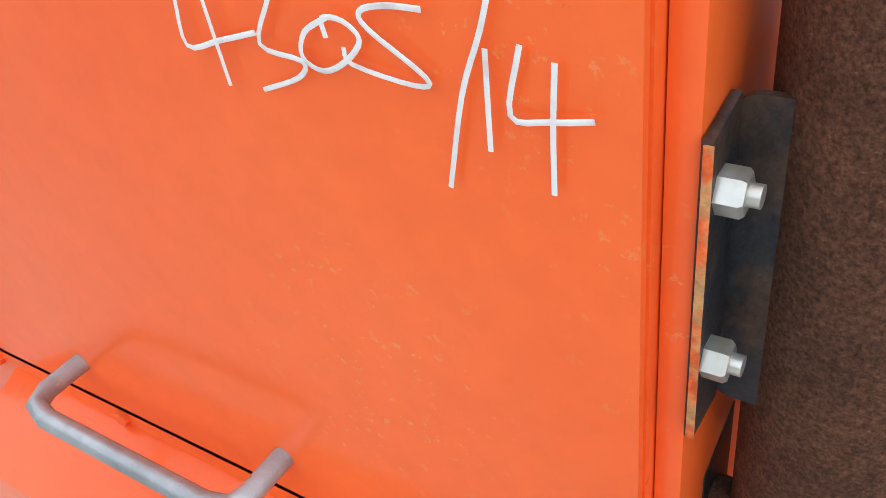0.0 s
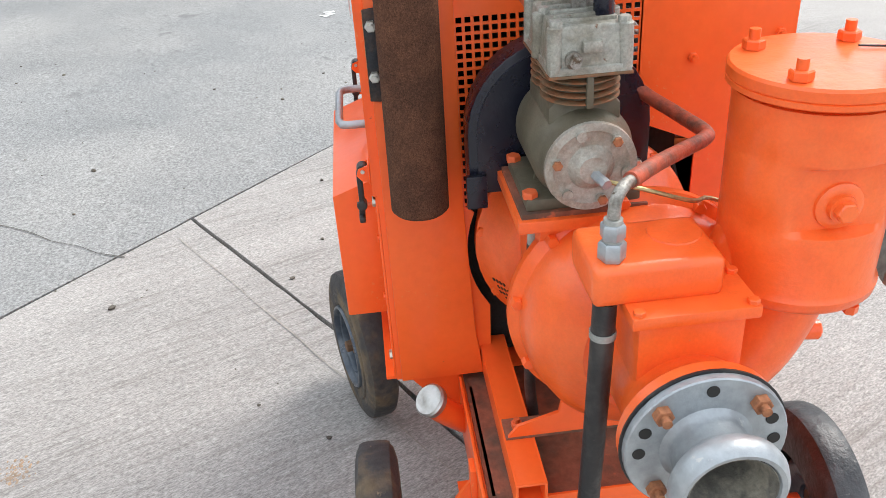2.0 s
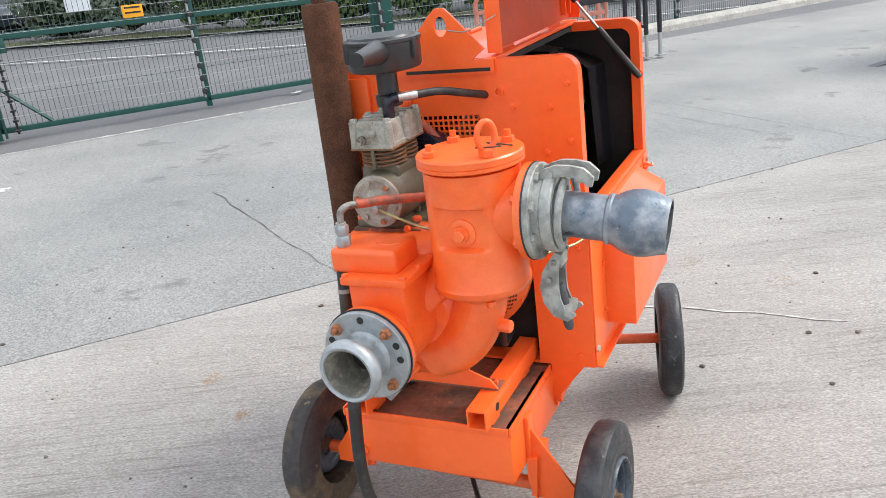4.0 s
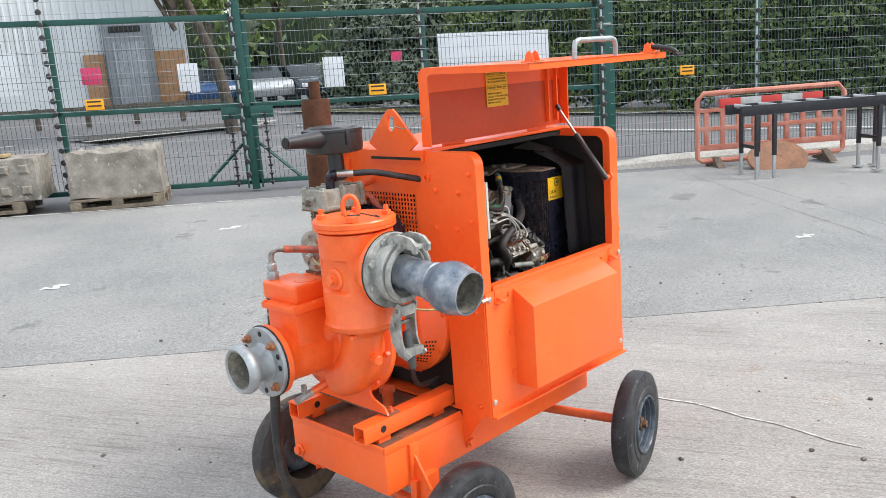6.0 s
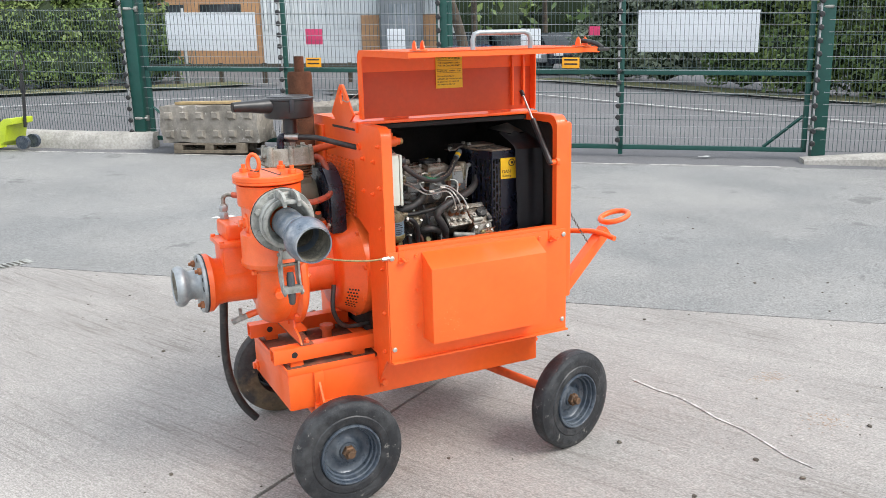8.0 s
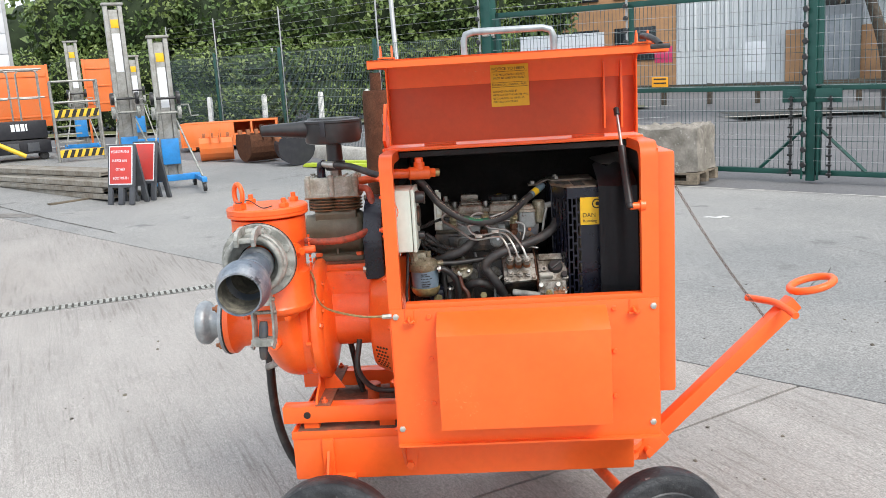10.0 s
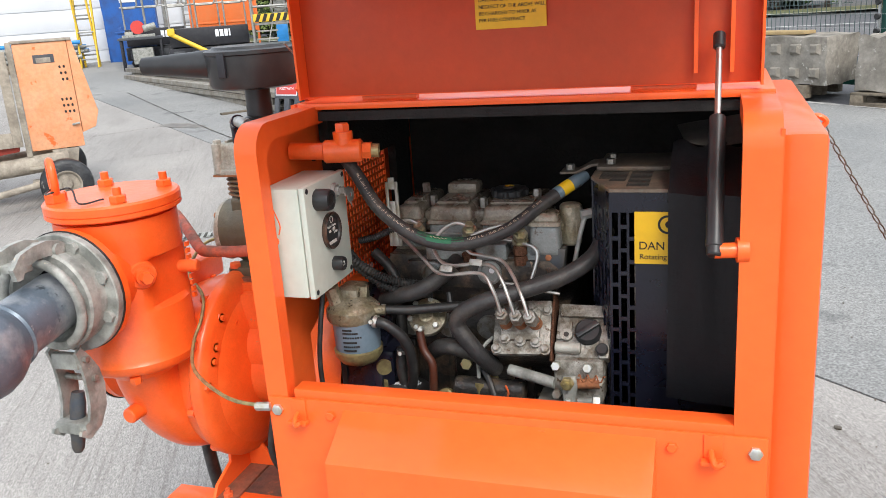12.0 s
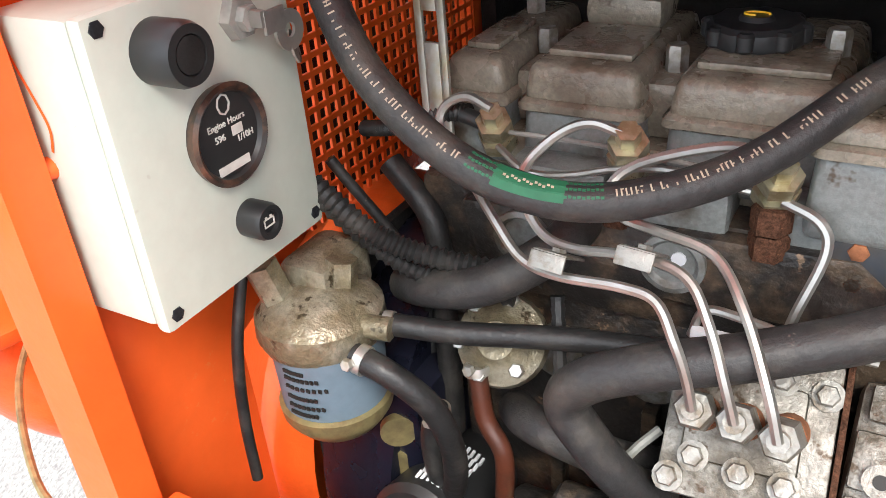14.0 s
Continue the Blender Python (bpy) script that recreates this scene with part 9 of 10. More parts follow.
ribbon("traffic_island", [(6.2, 17.4), (8.4, 17.6), (10.2, 17.2)], 1.6, JOINT, "dark cobbled traffic island", 0.06)
ribbon("island_kerb", [(5.8, 16.5), (8.0, 16.4), (10.2, 16.3), (11.2, 17.0), (10.6, 18.0)], 0.22, KERB, "pale kerb round the traffic island", 0.08)
# grey palisade across the road, bollards, lamp column
mF, LF = run_frame(Vector((-18, 21.9)), Vector((4.2, 23.6)))
f1 = thing("grey_fence", tuple(mF @ Vector((LF / 2, 0, 0))), "grey steel mesh fence across the road", "fence")
for k in range(10):
    b = fresh()
    x = 0.5 + (LF - 1) * k / 9
    box(b, (x - 0.035, -0.035, 0), (x + 0.035, 0.035, 2.2), 0.004, mF)
    part("post", b, STEEL_GREY, f1)
b = fresh()
wire_panel(b, mF, 0.2, LF - 0.2, 0.1, 2.0, 0.09, 0.4, 0.006)
part("mesh_panel", b, FENCE_WIRE, f1)
BOLL = mat("white_bollard", (0.72, 0.72, 0.70), 0.6, 0, (0.55, 0.55, 0.52), 8, 0.45, 0.65, 0.08)
for x, y in ((-6.6, 19.1), (-5.2, 19.2), (-3.75, 19.35), (-2.55, 19.5)):
    b = fresh()
    z = ground_z(x, y)
    lathe(b, (x, y, z), (0.02, 0, 1), [(0, 0), (0, 0.07), (0.92, 0.07), (0.96, 0.05), (0.97, 0)], 14)
    solo("bollard", b, BOLL, "white bollard standing beside the road", "bollard", "bollards")
b = fresh()
z = ground_z(-1.75, 20.6)
lathe(b, (-1.75, 20.6, z), (-0.03, 0, 1), [(0, 0), (0, 0.11), (1.2, 0.11), (1.25, 0.07), (8.0, 0.045), (8.0, 0)], 14)
solo("lamp_column", b, STEEL_GREY, "tall grey lamp column", "lamp post")


# ---- buildings ----
def shed(name, x, y, turn, w, d, h, label):
    m = stand(x, y, turn)
    t = thing(name, tuple(m.translation), label, "building")
    b = fresh()
    box(b, (-w / 2, 0, 0), (w / 2, d, h), 0, m)
    wall = part("wall", b, CLAD, t)
    n = int(w / 0.28)
    b = fresh()
    for k in range(n):
        xx = -w / 2 + w * (k + 0.5) / n
        prism(b, [(xx - 0.06, 0), (xx - 0.03, -0.04), (xx + 0.03, -0.04), (xx + 0.06, 0)], "z", 1.6, h)
    b.transform(m)
    part("cladding_ribs", b, CLAD, wall)
    b = fresh()
    prism(b, [(-w / 2 - 0.3, h), (w / 2 + 0.3, h), (w / 2 + 0.3, h + 0.25), (-w / 2 - 0.3, h + 0.25)], "y", -0.3, d + 0.3)
    b.transform(m)
    part("roof", b, CLAD_DARK, t)
    return t, m, wall


hall, mh, hw = shed("industrial_hall", 12.0, 30.37, -20, 7.9, 14.0, 6.8, "pale clad industrial hall with brick base and grey entrance")
for x0, x1 in ((0.05, 0.80), (2.62, 3.80)):
    b = fresh()
    box(b, (x0, -0.14, 0.0), (x1, -0.045, 2.1), 0.01, mh)
    part("brick_base", b, BRICK, hall)
b = fresh()
box(b, (0.85, -0.5, 0), (2.58, -0.05, 3.4), 0.02, mh)
ent = part("entrance", b, CLAD_DARK, hall, "grey entrance block with a sign board")
b = fresh()
box(b, (1.15, -0.52, 0.2), (2.28, -0.49, 2.5), 0.01, mh)
part("glass_door", b, GLASS_GREY, ent)
for k in range(5):
    b = fresh()
    box(b, (1.15 + 0.2725 * k, -0.535, 0.2), (1.19 + 0.2725 * k, -0.515, 2.5), 0.004, mh)
    part("door_frame", b, STEEL_GREY, ent)
b = fresh()
box(b, (1.05, -0.53, 2.85), (2.2, -0.50, 3.08), 0.005, mh)
part("sign_bar", b, INK, ent)
t2, m2b, w2 = shed("brick_office", 5.7, 32.4, -12, 5.5, 8.0, 6.5, "buff brick office with dark windows behind trees")
b = fresh()
box(b, (-2.76, -0.10, 0), (2.76, -0.045, 6.4), 0.01, m2b)
part("brick_face", b, BRICK, t2)
for k in range(2):
    for q in range(2):
        b = fresh()
        box(b, (-1.9 + 2.2 * q, -0.16, 1.2 + 2.4 * k), (-0.3 + 2.2 * q, -0.09, 2.5 + 2.4 * k), 0.02, m2b)
        part("window", b, GLASS_DARK, t2)
# low timber rail before the hall
mr, Lr = run_frame(Vector((2.0, 24.2)), Vector((12.2, 20.6)))
rail = thing("timber_rail", tuple(mr @ Vector((Lr / 2, 0, 0))), "low dark timber knee rail before the hall", "railing")
for k in range(9):
    b = fresh()
    box(b, (0.2 + (Lr - 0.4) * k / 8 - 0.07, -0.07, 0), (0.2 + (Lr - 0.4) * k / 8 + 0.07, 0.07, 0.6), 0.006, mr)
    part("post", b, BARK, rail)
b = fresh()
box(b, (0, -0.09, 0.42), (Lr, -0.07, 0.58), 0.004, mr)
part("rail", b, BARK, rail)


def car(x, y, turn, material, label):
    m = stand(x, y, turn)
    t = thing("car", tuple(m.translation), label, "car", "parked cars")
    b = fresh()
    prism(b, [(-2.0, 0.35), (-2.05, 0.75), (-1.9, 0.92), (-0.9, 0.98), (1.0, 0.98), (1.9, 0.88), (2.1, 0.65), (2.05, 0.35)], "y", -0.85, 0.85, 0.07)
    b.transform(m)
    part("body", b, material, t)
    b = fresh()
    prism(b, [(-1.5, 0.95), (-0.95, 1.42), (0.35, 1.45), (1.05, 0.97)], "y", -0.76, 0.76, 0.06)
    b.transform(m)
    part("glasshouse", b, GLASS_DARK, t)
    for xx in (-1.25, 1.3):
        for yy in (-0.80, 0.80):
            b = fresh()
            lathe(b, m @ Vector((xx, yy, 0.32)), m.to_3x3() @ Vector((0, 1, 0)), [(-0.1, 0), (-0.1, 0.30), (-0.07, 0.32), (0.07, 0.32), (0.1, 0.30), (0.1, 0)], 18)
            part("wheel", b, TYRE, t)
    for yy in (-0.62, 0.62):
        b = fresh()
        box(b, (1.98, yy - 0.17, 0.62), (2.10, yy + 0.17, 0.76), 0.03, m)
        part("headlight", b, SIGN_WHITE, t)


for k, (x, y, mt_, lab) in enumerate(((14.9, 26.3, CAR_BLUE, "dark blue car parked beyond the fence"), (16.6, 27.6, CAR_DARK, "dark car parked beyond the fence"), (16.0, 24.9, CAR_SILVER, "silver car parked beyond the fence"), (17.4, 24.0, CAR_DARK, "dark car parked beyond the fence"), (18.9, 24.6, CAR_BLUE, "dark blue car parked beyond the fence"), (19.6, 23.0, CAR_SILVER, "silver car parked beyond the fence"))):
    car(x, y, -118 + 4 * k, mt_, lab)

# ---- hire yard: lifts, staging boards, signs, mixer ----
ALLOY = mat("weathered_alloy", (0.34, 0.34, 0.32), 0.5, 0.45, (0.24, 0.235, 0.21), 9, 0.4, 0.65, 0.12, 0.2, 60)
BOARD = mat("grey_staging_board", (0.27, 0.255, 0.22), 0.75, 0.15, (0.18, 0.15, 0.115), 5, 0.42, 0.66, 0.18, 0.3, 50, rand=0.15)
PANEL_ORANGE = mat("orange_panel_paint", (0.80, 0.17, 0.03), 0.5, 0, (0.72, 0.20, 0.06), 3, 0.4, 0.7, 0.05)
SKIP_BLUE = mat("blue_skip_paint", (0.012, 0.10, 0.38), 0.5, 0, (0.02, 0.07, 0.24), 4, 0.42, 0.66, 0.08, spots=(0.20, 0.12, 0.07), spot_scale=16, spot_low=0.70)
LIFT_BLUE = mat("bright_blue_paint", (0.02, 0.24, 0.60), 0.45, 0, (0.02, 0.18, 0.45), 5, 0.42, 0.66, 0.06)
LADDER_YELLOW = mat("yellow_glass_fibre", (0.78, 0.52, 0.03), 0.5, 0, (0.66, 0.42, 0.04), 5, 0.4, 0.7, 0.06)
SIGN_PLASTIC = mat("dark_grey_plastic", (0.055, 0.06, 0.07), 0.6, 0, (0.08, 0.085, 0.09), 8, 0.4, 0.7, 0.1)
WALL_WHITE = mat("white_wall_cladding", (0.66, 0.68, 0.70), 0.55, 0, (0.60, 0.62, 0.64), 0.8, 0.4, 0.7, 0.04)
MIXER_PALE = mat("faded_orange_paint", (0.72, 0.30, 0.14), 0.65, 0, (0.70, 0.36, 0.20), 5, 0.4, 0.66, 0.10, 0.3, 50, spots=(0.72, 0.15, 0.03), spot_scale=4.5, spot_low=0.62)
MIXER_SPLASH = mat("cement_splashed_paint", (0.55, 0.50, 0.43), 0.85, 0, (0.66, 0.20, 0.06), 6, 0.50, 0.62, 0.15, 0.5, 40, spots=(0.34, 0.31, 0.27), spot_scale=12, spot_low=0.62)
MIXER_GREY = mat("cement_crusted_steel", (0.36, 0.32, 0.26), 0.9, 0, (0.24, 0.21, 0.17), 8, 0.42, 0.64, 0.18, 0.5, 50, spots=(0.55, 0.20, 0.08), spot_scale=9, spot_low=0.68)
DRUM_RED = mat("dark_red_paint", (0.30, 0.035, 0.02), 0.6, 0, (0.20, 0.05, 0.03), 6, 0.42, 0.64, 0.12)


def spot(x, y, yaw):
    """A frame standing on the ground, x along the yaw."""
    return Matrix.Translation((x, y, ground_z(x, y))) @ Matrix.Rotation(radians(yaw), 4, "Z")


def lp(name, bm, material, parent, m, label=""):
    bm.transform(m)
    return part(name, bm, material, parent, label)


def lone(name, material, parent, m, fn, *args, label="", **kw):
    b = fresh()
    fn(b, *args, **kw)
    return lp(name, b, material, parent, m, label)


# stack of staging boards
for row, count in ((0, 3), (1, 4)):
    for k in range(count):
        slide = random.uniform(-0.12, 0.12) - 0.22 * (k == 2) + 0.1 * row
        m = spot(-4.62 - 0.30 * row * 0.615, 8.05 + 0.47 * row * 0.788 + 0.06 * row, 142.0 + random.uniform(-0.4, 0.4)) @ Matrix.Translation((slide, 0, 0.03 + 0.082 * k))
        bd = thing("staging_board", m.translation, "grey weathered alloy staging board in a stack", "staging board", "stacked staging boards")
        lone("deck", BOARD, bd, m, box, (0.0, -0.46, 0.050), (7.3, -0.02, 0.062), 0.002)
        for y in (-0.46, -0.045):
            b = fresh()
            box(b, (0.0, y, 0.0), (7.3, y + 0.025, 0.072), 0.004)
            lp("side_rail", b, BOARD, bd, m)
        for q in range(9):
            lone("cross_bar", BOARD, bd, m, box, (0.02 + 0.885 * q, -0.44, 0.012), (0.07 + 0.885 * q, -0.04, 0.045), 0.003)
m = spot(-4.62, 8.05, 142)
for q in (0.5, 3.4, 6.6):
    lone_b = fresh()
    box(lone_b, (q, -0.50, 0.0), (q + 0.09, 0.50, 0.032), 0.004)
    lone_b.transform(m)
    solo("timber_bearer", lone_b, PALLET, "short timber bearer under the staging boards", "timber", "bearers under boards")


def a_sign(x, y, yaw, letters):
    """A folding plastic sign: two leaves leaning together, red face with a white edge."""
    m = spot(x, y, yaw) @ Matrix.Scale(0.90, 4)
    s = thing("folding_sign", m.translation, "red pedestrian sign in a dark plastic folding frame", "sign", "folding signs")
    for side in (-1, 1):
        lm = m @ Matrix.Translation((0, side * 0.16, 0)) @ Matrix.Rotation(radians(side * 11), 4, "X")
        b = fresh()
        for xa, xb in ((-0.23, -0.15), (0.15, 0.23), (-0.045, 0.045)):
            box(b, (xa, -0.02, 0.0), (xb, 0.02, 0.27), 0.01)
        box(b, (-0.235, -0.02, 0.24), (0.235, 0.02, 0.86), 0.014)
        leaf = lp("leaf", b, SIGN_PLASTIC, s, lm)
        if side < 0:
            lone("white_border", SIGN_WHITE, leaf, lm, box, (-0.205, -0.0235, 0.285), (0.205, -0.020, 0.835), 0.001)
            lone("red_face", SIGN_RED, leaf, lm, box, (-0.19, -0.0262, 0.30), (0.19, -0.0232, 0.82), 0.001)
            if letters:
                for q, (word, xo) in enumerate((("PEDESTRIANS", -0.170), ("PLEASE USE", -0.150), ("OTHER", -0.085), ("FOOTPATH", -0.130))):
                    text("lettering", word, 0.052, lm @ Matrix.Translation((xo, -0.0266, 0.735 - 0.125 * q)) @ Matrix.Rotation(radians(90), 4, "X"), SIGN_WHITE, leaf)
    return s


a_sign(-4.24, 7.89, -18, True)
a_sign(-4.06, 8.21, -24, False)


def material_lift(x, y, yaw, height, label):
    """An upright alloy material lift on a blue wheeled base with a hand winch."""
    m = spot(x, y, yaw)
    s = thing("material_lift", m.translation, label, "material lift", "material lifts")
    for xa in (-0.13, 0.07):
        b = fresh()
        box(b, (xa, -0.05, 0.16), (xa + 0.06, 0.05, height), 0.006)
        lp("mast_rail", b, ALLOY, s, m)
    lone("inner_mast", ALLOY, s, m, box, (-0.066, -0.022, 0.18), (0.066, 0.04, height - 0.06), 0.006)
    lone("mast_cap", ALLOY, s, m, box, (-0.15, -0.07, height), (0.15, 0.06, height + 0.035), 0.008)
    lone("instruction_plate", SIGN_WHITE, s, m, box, (-0.05, -0.0275, height - 0.95), (0.06, -0.0235, height - 0.40), 0.001)
    lone("warning_plate", YELLOW, s, m, box, (-0.05, -0.0275, height - 0.32), (0.06, -0.0235, height - 0.20), 0.001)
    lone("base_beam", LIFT_BLUE, s, m, box, (-0.38, -0.06, 0.12), (0.38, 0.06, 0.21), 0.012)
    for xa in (-0.36, 0.29):
        leg = lone("base_leg", LIFT_BLUE, s, m, box, (xa, -0.78, 0.13), (xa + 0.07, 0.30, 0.195), 0.010)
        for yc in (-0.74, 0.26):
            b = fresh()
            lathe(b, (xa + 0.012, yc, 0.062), "x", [(0, 0), (0, 0.055), (0.008, 0.062), (0.036, 0.062), (0.044, 0.055), (0.044, 0)], 22)
            cw = lp("castor", b, RUBBER, leg, m)
            b = fresh()
            for q in (0.0, 0.055):
                box(b, (xa + q, yc - 0.02, 0.045), (xa + q + 0.006, yc + 0.02, 0.135), 0.002)
            lp("castor_fork", b, GALV_DULL, leg, m)
    for sx in (-1, 1):
        lone("stay", GALV_DULL, s, m, cyl, (sx * 0.12, -0.03, 1.0), (sx * 0.33, -0.60, 0.19), 0.014, seg=10)
    lone("blue_guard", LIFT_BLUE, s, m, box, (-0.12, -0.10, 0.36), (0.12, -0.052, 0.72), 0.012)
    for q, z in enumerate((1.08, 1.28)):
        b = fresh()
        cyl(b, (-0.17, -0.12, z), (0.17, -0.12, z), 0.018, seg=12)
        for xa in (-0.20, 0.15):
            lathe(b, (xa, -0.12, z), "x", [(0, 0), (0, 0.085), (0.012, 0.09), (0.045, 0.09), (0.05, 0.06), (0.05, 0)], 24)
        lp("winch_wheel", b, BLACK_PLASTIC if q else GALV_DULL, s, m)
    lone("crank", GALV_DULL, s, m, tube, [(0.2, -0.12, 1.18), (0.30, -0.14, 1.18), (0.32, -0.15, 1.02), (0.42, -0.16, 1.02)], 0.011, 8, smooth=False)
    b = fresh()
    tube(b, [(-0.15, -0.06, 0.9), (-0.15, -0.26, 0.94), (-0.15, -0.30, 1.25), (-0.13, -0.06, 1.34)], 0.014, 8)
    lp("hand_rail", b, GALV_DULL, s, m)


material_lift(-4.05, 9.05, 26, 2.10, "alloy material lift with a blue wheeled base")
material_lift(-4.92, 9.75, 30, 2.62, "tall alloy material lift with a yellow warning plate")
material_lift(-8.25, 15.3, 25, 2.35, "grey alloy lift standing behind the podium")
material_lift(-7.2, 15.9, 20, 2.0, "weathered alloy lift on a blue base")


def podium(x, y, yaw):
    m = spot(x, y, yaw)
    s = thing("podium_step", m.translation, "alloy podium step with striped kick boards and guard rail", "podium")
    for px, py in ((-0.42, -0.3), (0.42, -0.3), (-0.42, 0.3), (0.42, 0.3)):
        lone("upright", ALLOY, s, m, cyl, (px, py, 0.0), (px, py, 1.55), 0.024, seg=12)
    for z in (1.55, 1.15):
        b = fresh()
        tube(b, [(-0.42, 0.3, z), (-0.42, -0.26, z), (-0.38, -0.3, z), (0.38, -0.3, z), (0.42, -0.26, z), (0.42, 0.3, z)], 0.021, 8, smooth=False)
        lp("guard_rail", b, ALLOY, s, m)
    lone("deck", ALLOY, s, m, box, (-0.40, -0.28, 0.80), (0.40, 0.28, 0.84), 0.004)
    for z, nm in ((0.86, "toe_board"), (0.08, "kick_board")):
        kb = lone(nm, LADDER_YELLOW, s, m, box, (-0.40, -0.315, z), (0.40, -0.295, z + 0.15), 0.003)
        for q in range(6):
            b = fresh()
            prism(b, [(-0.37 + 0.13 * q, z + 0.004), (-0.30 + 0.13 * q, z + 0.004), (-0.24 + 0.13 * q, z + 0.146), (-0.31 + 0.13 * q, z + 0.146)], "y", -0.3185, -0.3145)
            lp("black_stripe", b, INK, kb, m)
    for q in range(4):
        lone("step", ALLOY, s, m, box, (-0.38, -0.30 + 0.03 * q, 0.22 + 0.15 * q), (0.05, -0.24 + 0.03 * q, 0.25 + 0.15 * q), 0.003)


podium(-7.65, 13.9, 28)


def platform_lift(x, y, yaw, w, label, jack):
    """A low black scissor platform with a tubular alloy cage on top."""
    m = spot(x, y, yaw)
    s = thing("platform_lift", m.translation, label, "platform lift", "platform lifts")
    lone("base", BLACK_PAINT, s, m, box, (-w / 2, -0.35, 0.14), (w / 2, 0.45, 0.42), 0.02)
    lone("tray", BLACK_PAINT, s, m, box, (-w / 2 + 0.04, -0.38, 0.44), (w / 2 - 0.04, 0.45, 0.80), 0.015)
    for q in range(4):
        lone("recess", SIGN_PLASTIC, s, m, box, (-w / 2 + 0.08 + q * w / 4.4, -0.366, 0.18), (-w / 2 + 0.30 + q * w / 4.4, -0.345, 0.36), 0.006)
    for xa in (-w / 2 + 0.15, w / 2 - 0.15):
        for ya in (-0.25, 0.35):
            lone("wheel", RUBBER, s, m, cyl, (xa, ya - 0.04, 0.085), (xa, ya + 0.04, 0.085), 0.085, seg=20, bev=0.01)
    b = fresh()
    for q, (xa, wd) in enumerate(((0.12, 0.07), (0.21, 0.07), (0.30, 0.07), (0.39, 0.03))):
        box(b, (xa, -0.388, 0.60), (xa + wd, -0.3795, 0.74), 0.002)
    lp("white_marking", b, SIGN_WHITE, s, m)
    n = max(3, int(w / 0.42))
    cage = lone("cage_rail", ALLOY, s, m, tube, [(-w / 2, -0.36, 1.82), (w / 2, -0.36, 1.82)], 0.020, 8, smooth=False)
    lone("cage_rail", ALLOY, s, m, tube, [(-w / 2, -0.36, 1.26), (w / 2, -0.36, 1.26)], 0.018, 8, smooth=False)
    lone("cage_rail", ALLOY, s, m, tube, [(-w / 2, 0.40, 1.82), (w / 2, 0.40, 1.82)], 0.020, 8, smooth=False)
    for q in range(n):
        xa = -w / 2 + (q + 0.12) * w / n
        xb = xa + 0.72 * w / n
        lone("cage_hoop", ALLOY, s, m, tube, [(xa, -0.375, 0.80), (xa, -0.375, 1.72), (xa + 0.06, -0.375, 1.80), (xb - 0.06, -0.375, 1.80), (xb, -0.375, 1.72), (xb, -0.375, 1.30), (xb - 0.05, -0.375, 1.24), (xa + 0.02, -0.375, 1.24)], 0.018, 8, smooth=False)
        lone("cage_post", ALLOY, s, m, cyl, (xb + 0.03, 0.40, 0.80), (xb + 0.03, 0.40, 1.82), 0.017, seg=10)
    if jack:
        lone("jack_tube", LADDER_YELLOW, s, m, tube, [(-w / 2 + 0.06, -0.46, 0.72), (0.32, -0.60, 0.10)], 0.045, 12, smooth=False)
        lone("jack_head", LADDER_YELLOW, s, m, box, (-w / 2 + 0.02, -0.52, 0.68), (-w / 2 + 0.16, -0.40, 0.82), 0.02)


platform_lift(-9.35, 14.2, 31, 1.65, "black platform lift with an alloy cage and yellow jack", True)
platform_lift(-11.15, 14.9, 31, 1.3, "black platform lift with an alloy cage", False)


def panel_board(x, y, yaw, w, z0, h, label):
    """An upright orange sheet with a folded frame."""
    m = spot(x, y, yaw)
    s = thing("orange_panel", m.translation, label, "panel", "orange panels")
    lone("sheet", PANEL_ORANGE, s, m, box, (-w / 2, 0, z0), (w / 2, 0.025, z0 + h), 0.006)
    for xa in (-w / 2, w / 2 - 0.05):
        lone("edge_rail", PANEL_ORANGE, s, m, box, (xa, -0.02, 0.0), (xa + 0.05, 0.045, z0 + h + 0.01), 0.006)
    for q in range(3):
        lone("rib", PANEL_ORANGE, s, m, box, (-w / 2 + 0.052, -0.015, z0 + h * (0.15 + 0.33 * q)), (w / 2 - 0.052, 0.0, z0 + h * (0.15 + 0.33 * q) + 0.04), 0.004)


panel_board(-9.55, 15.15, 31, 1.45, 0.62, 1.30, "upright orange steel panel behind the lifts")
panel_board(-8.05, 16.0, 25, 0.62, 0.85, 1.15, "narrow orange steel panel leaning in the yard")


def steel_box(x, y, yaw):
    m = spot(x, y, yaw) @ Matrix.Diagonal((1, 1, 0.62, 1))
    s = thing("steel_box", m.translation, "orange steel box with open compartments", "steel box")
    lone("floor_plate", PANEL_ORANGE, s, m, box, (-1.0, -0.5, 0.10), (1.0, 0.5, 0.14), 0.004)
    for nm, lo, hi in (("back", (-1.0, 0.46, 0.14), (1.0, 0.5, 0.86)), ("end", (-1.0, -0.5, 0.14), (-0.96, 0.46, 0.86)), ("end", (0.96, -0.5, 0.14), (1.0, 0.46, 0.86)),
                       ("front_sheet", (-0.96, -0.5, 0.14), (0.10, -0.46, 0.86)), ("divider", (0.44, -0.5, 0.14), (0.48, 0.46, 0.86)), ("lid", (-1.0, -0.5, 0.862), (1.0, 0.5, 0.895)), ("sill", (0.10, -0.5, 0.14), (0.96, -0.46, 0.50))):
        lone(nm, PANEL_ORANGE, s, m, box, lo, hi, 0.004)
    for xa in (-0.8, 0.72):
        lone("skid", PANEL_ORANGE, s, m, box, (xa, -0.5, 0.0), (xa + 0.08, 0.5, 0.10), 0.004)


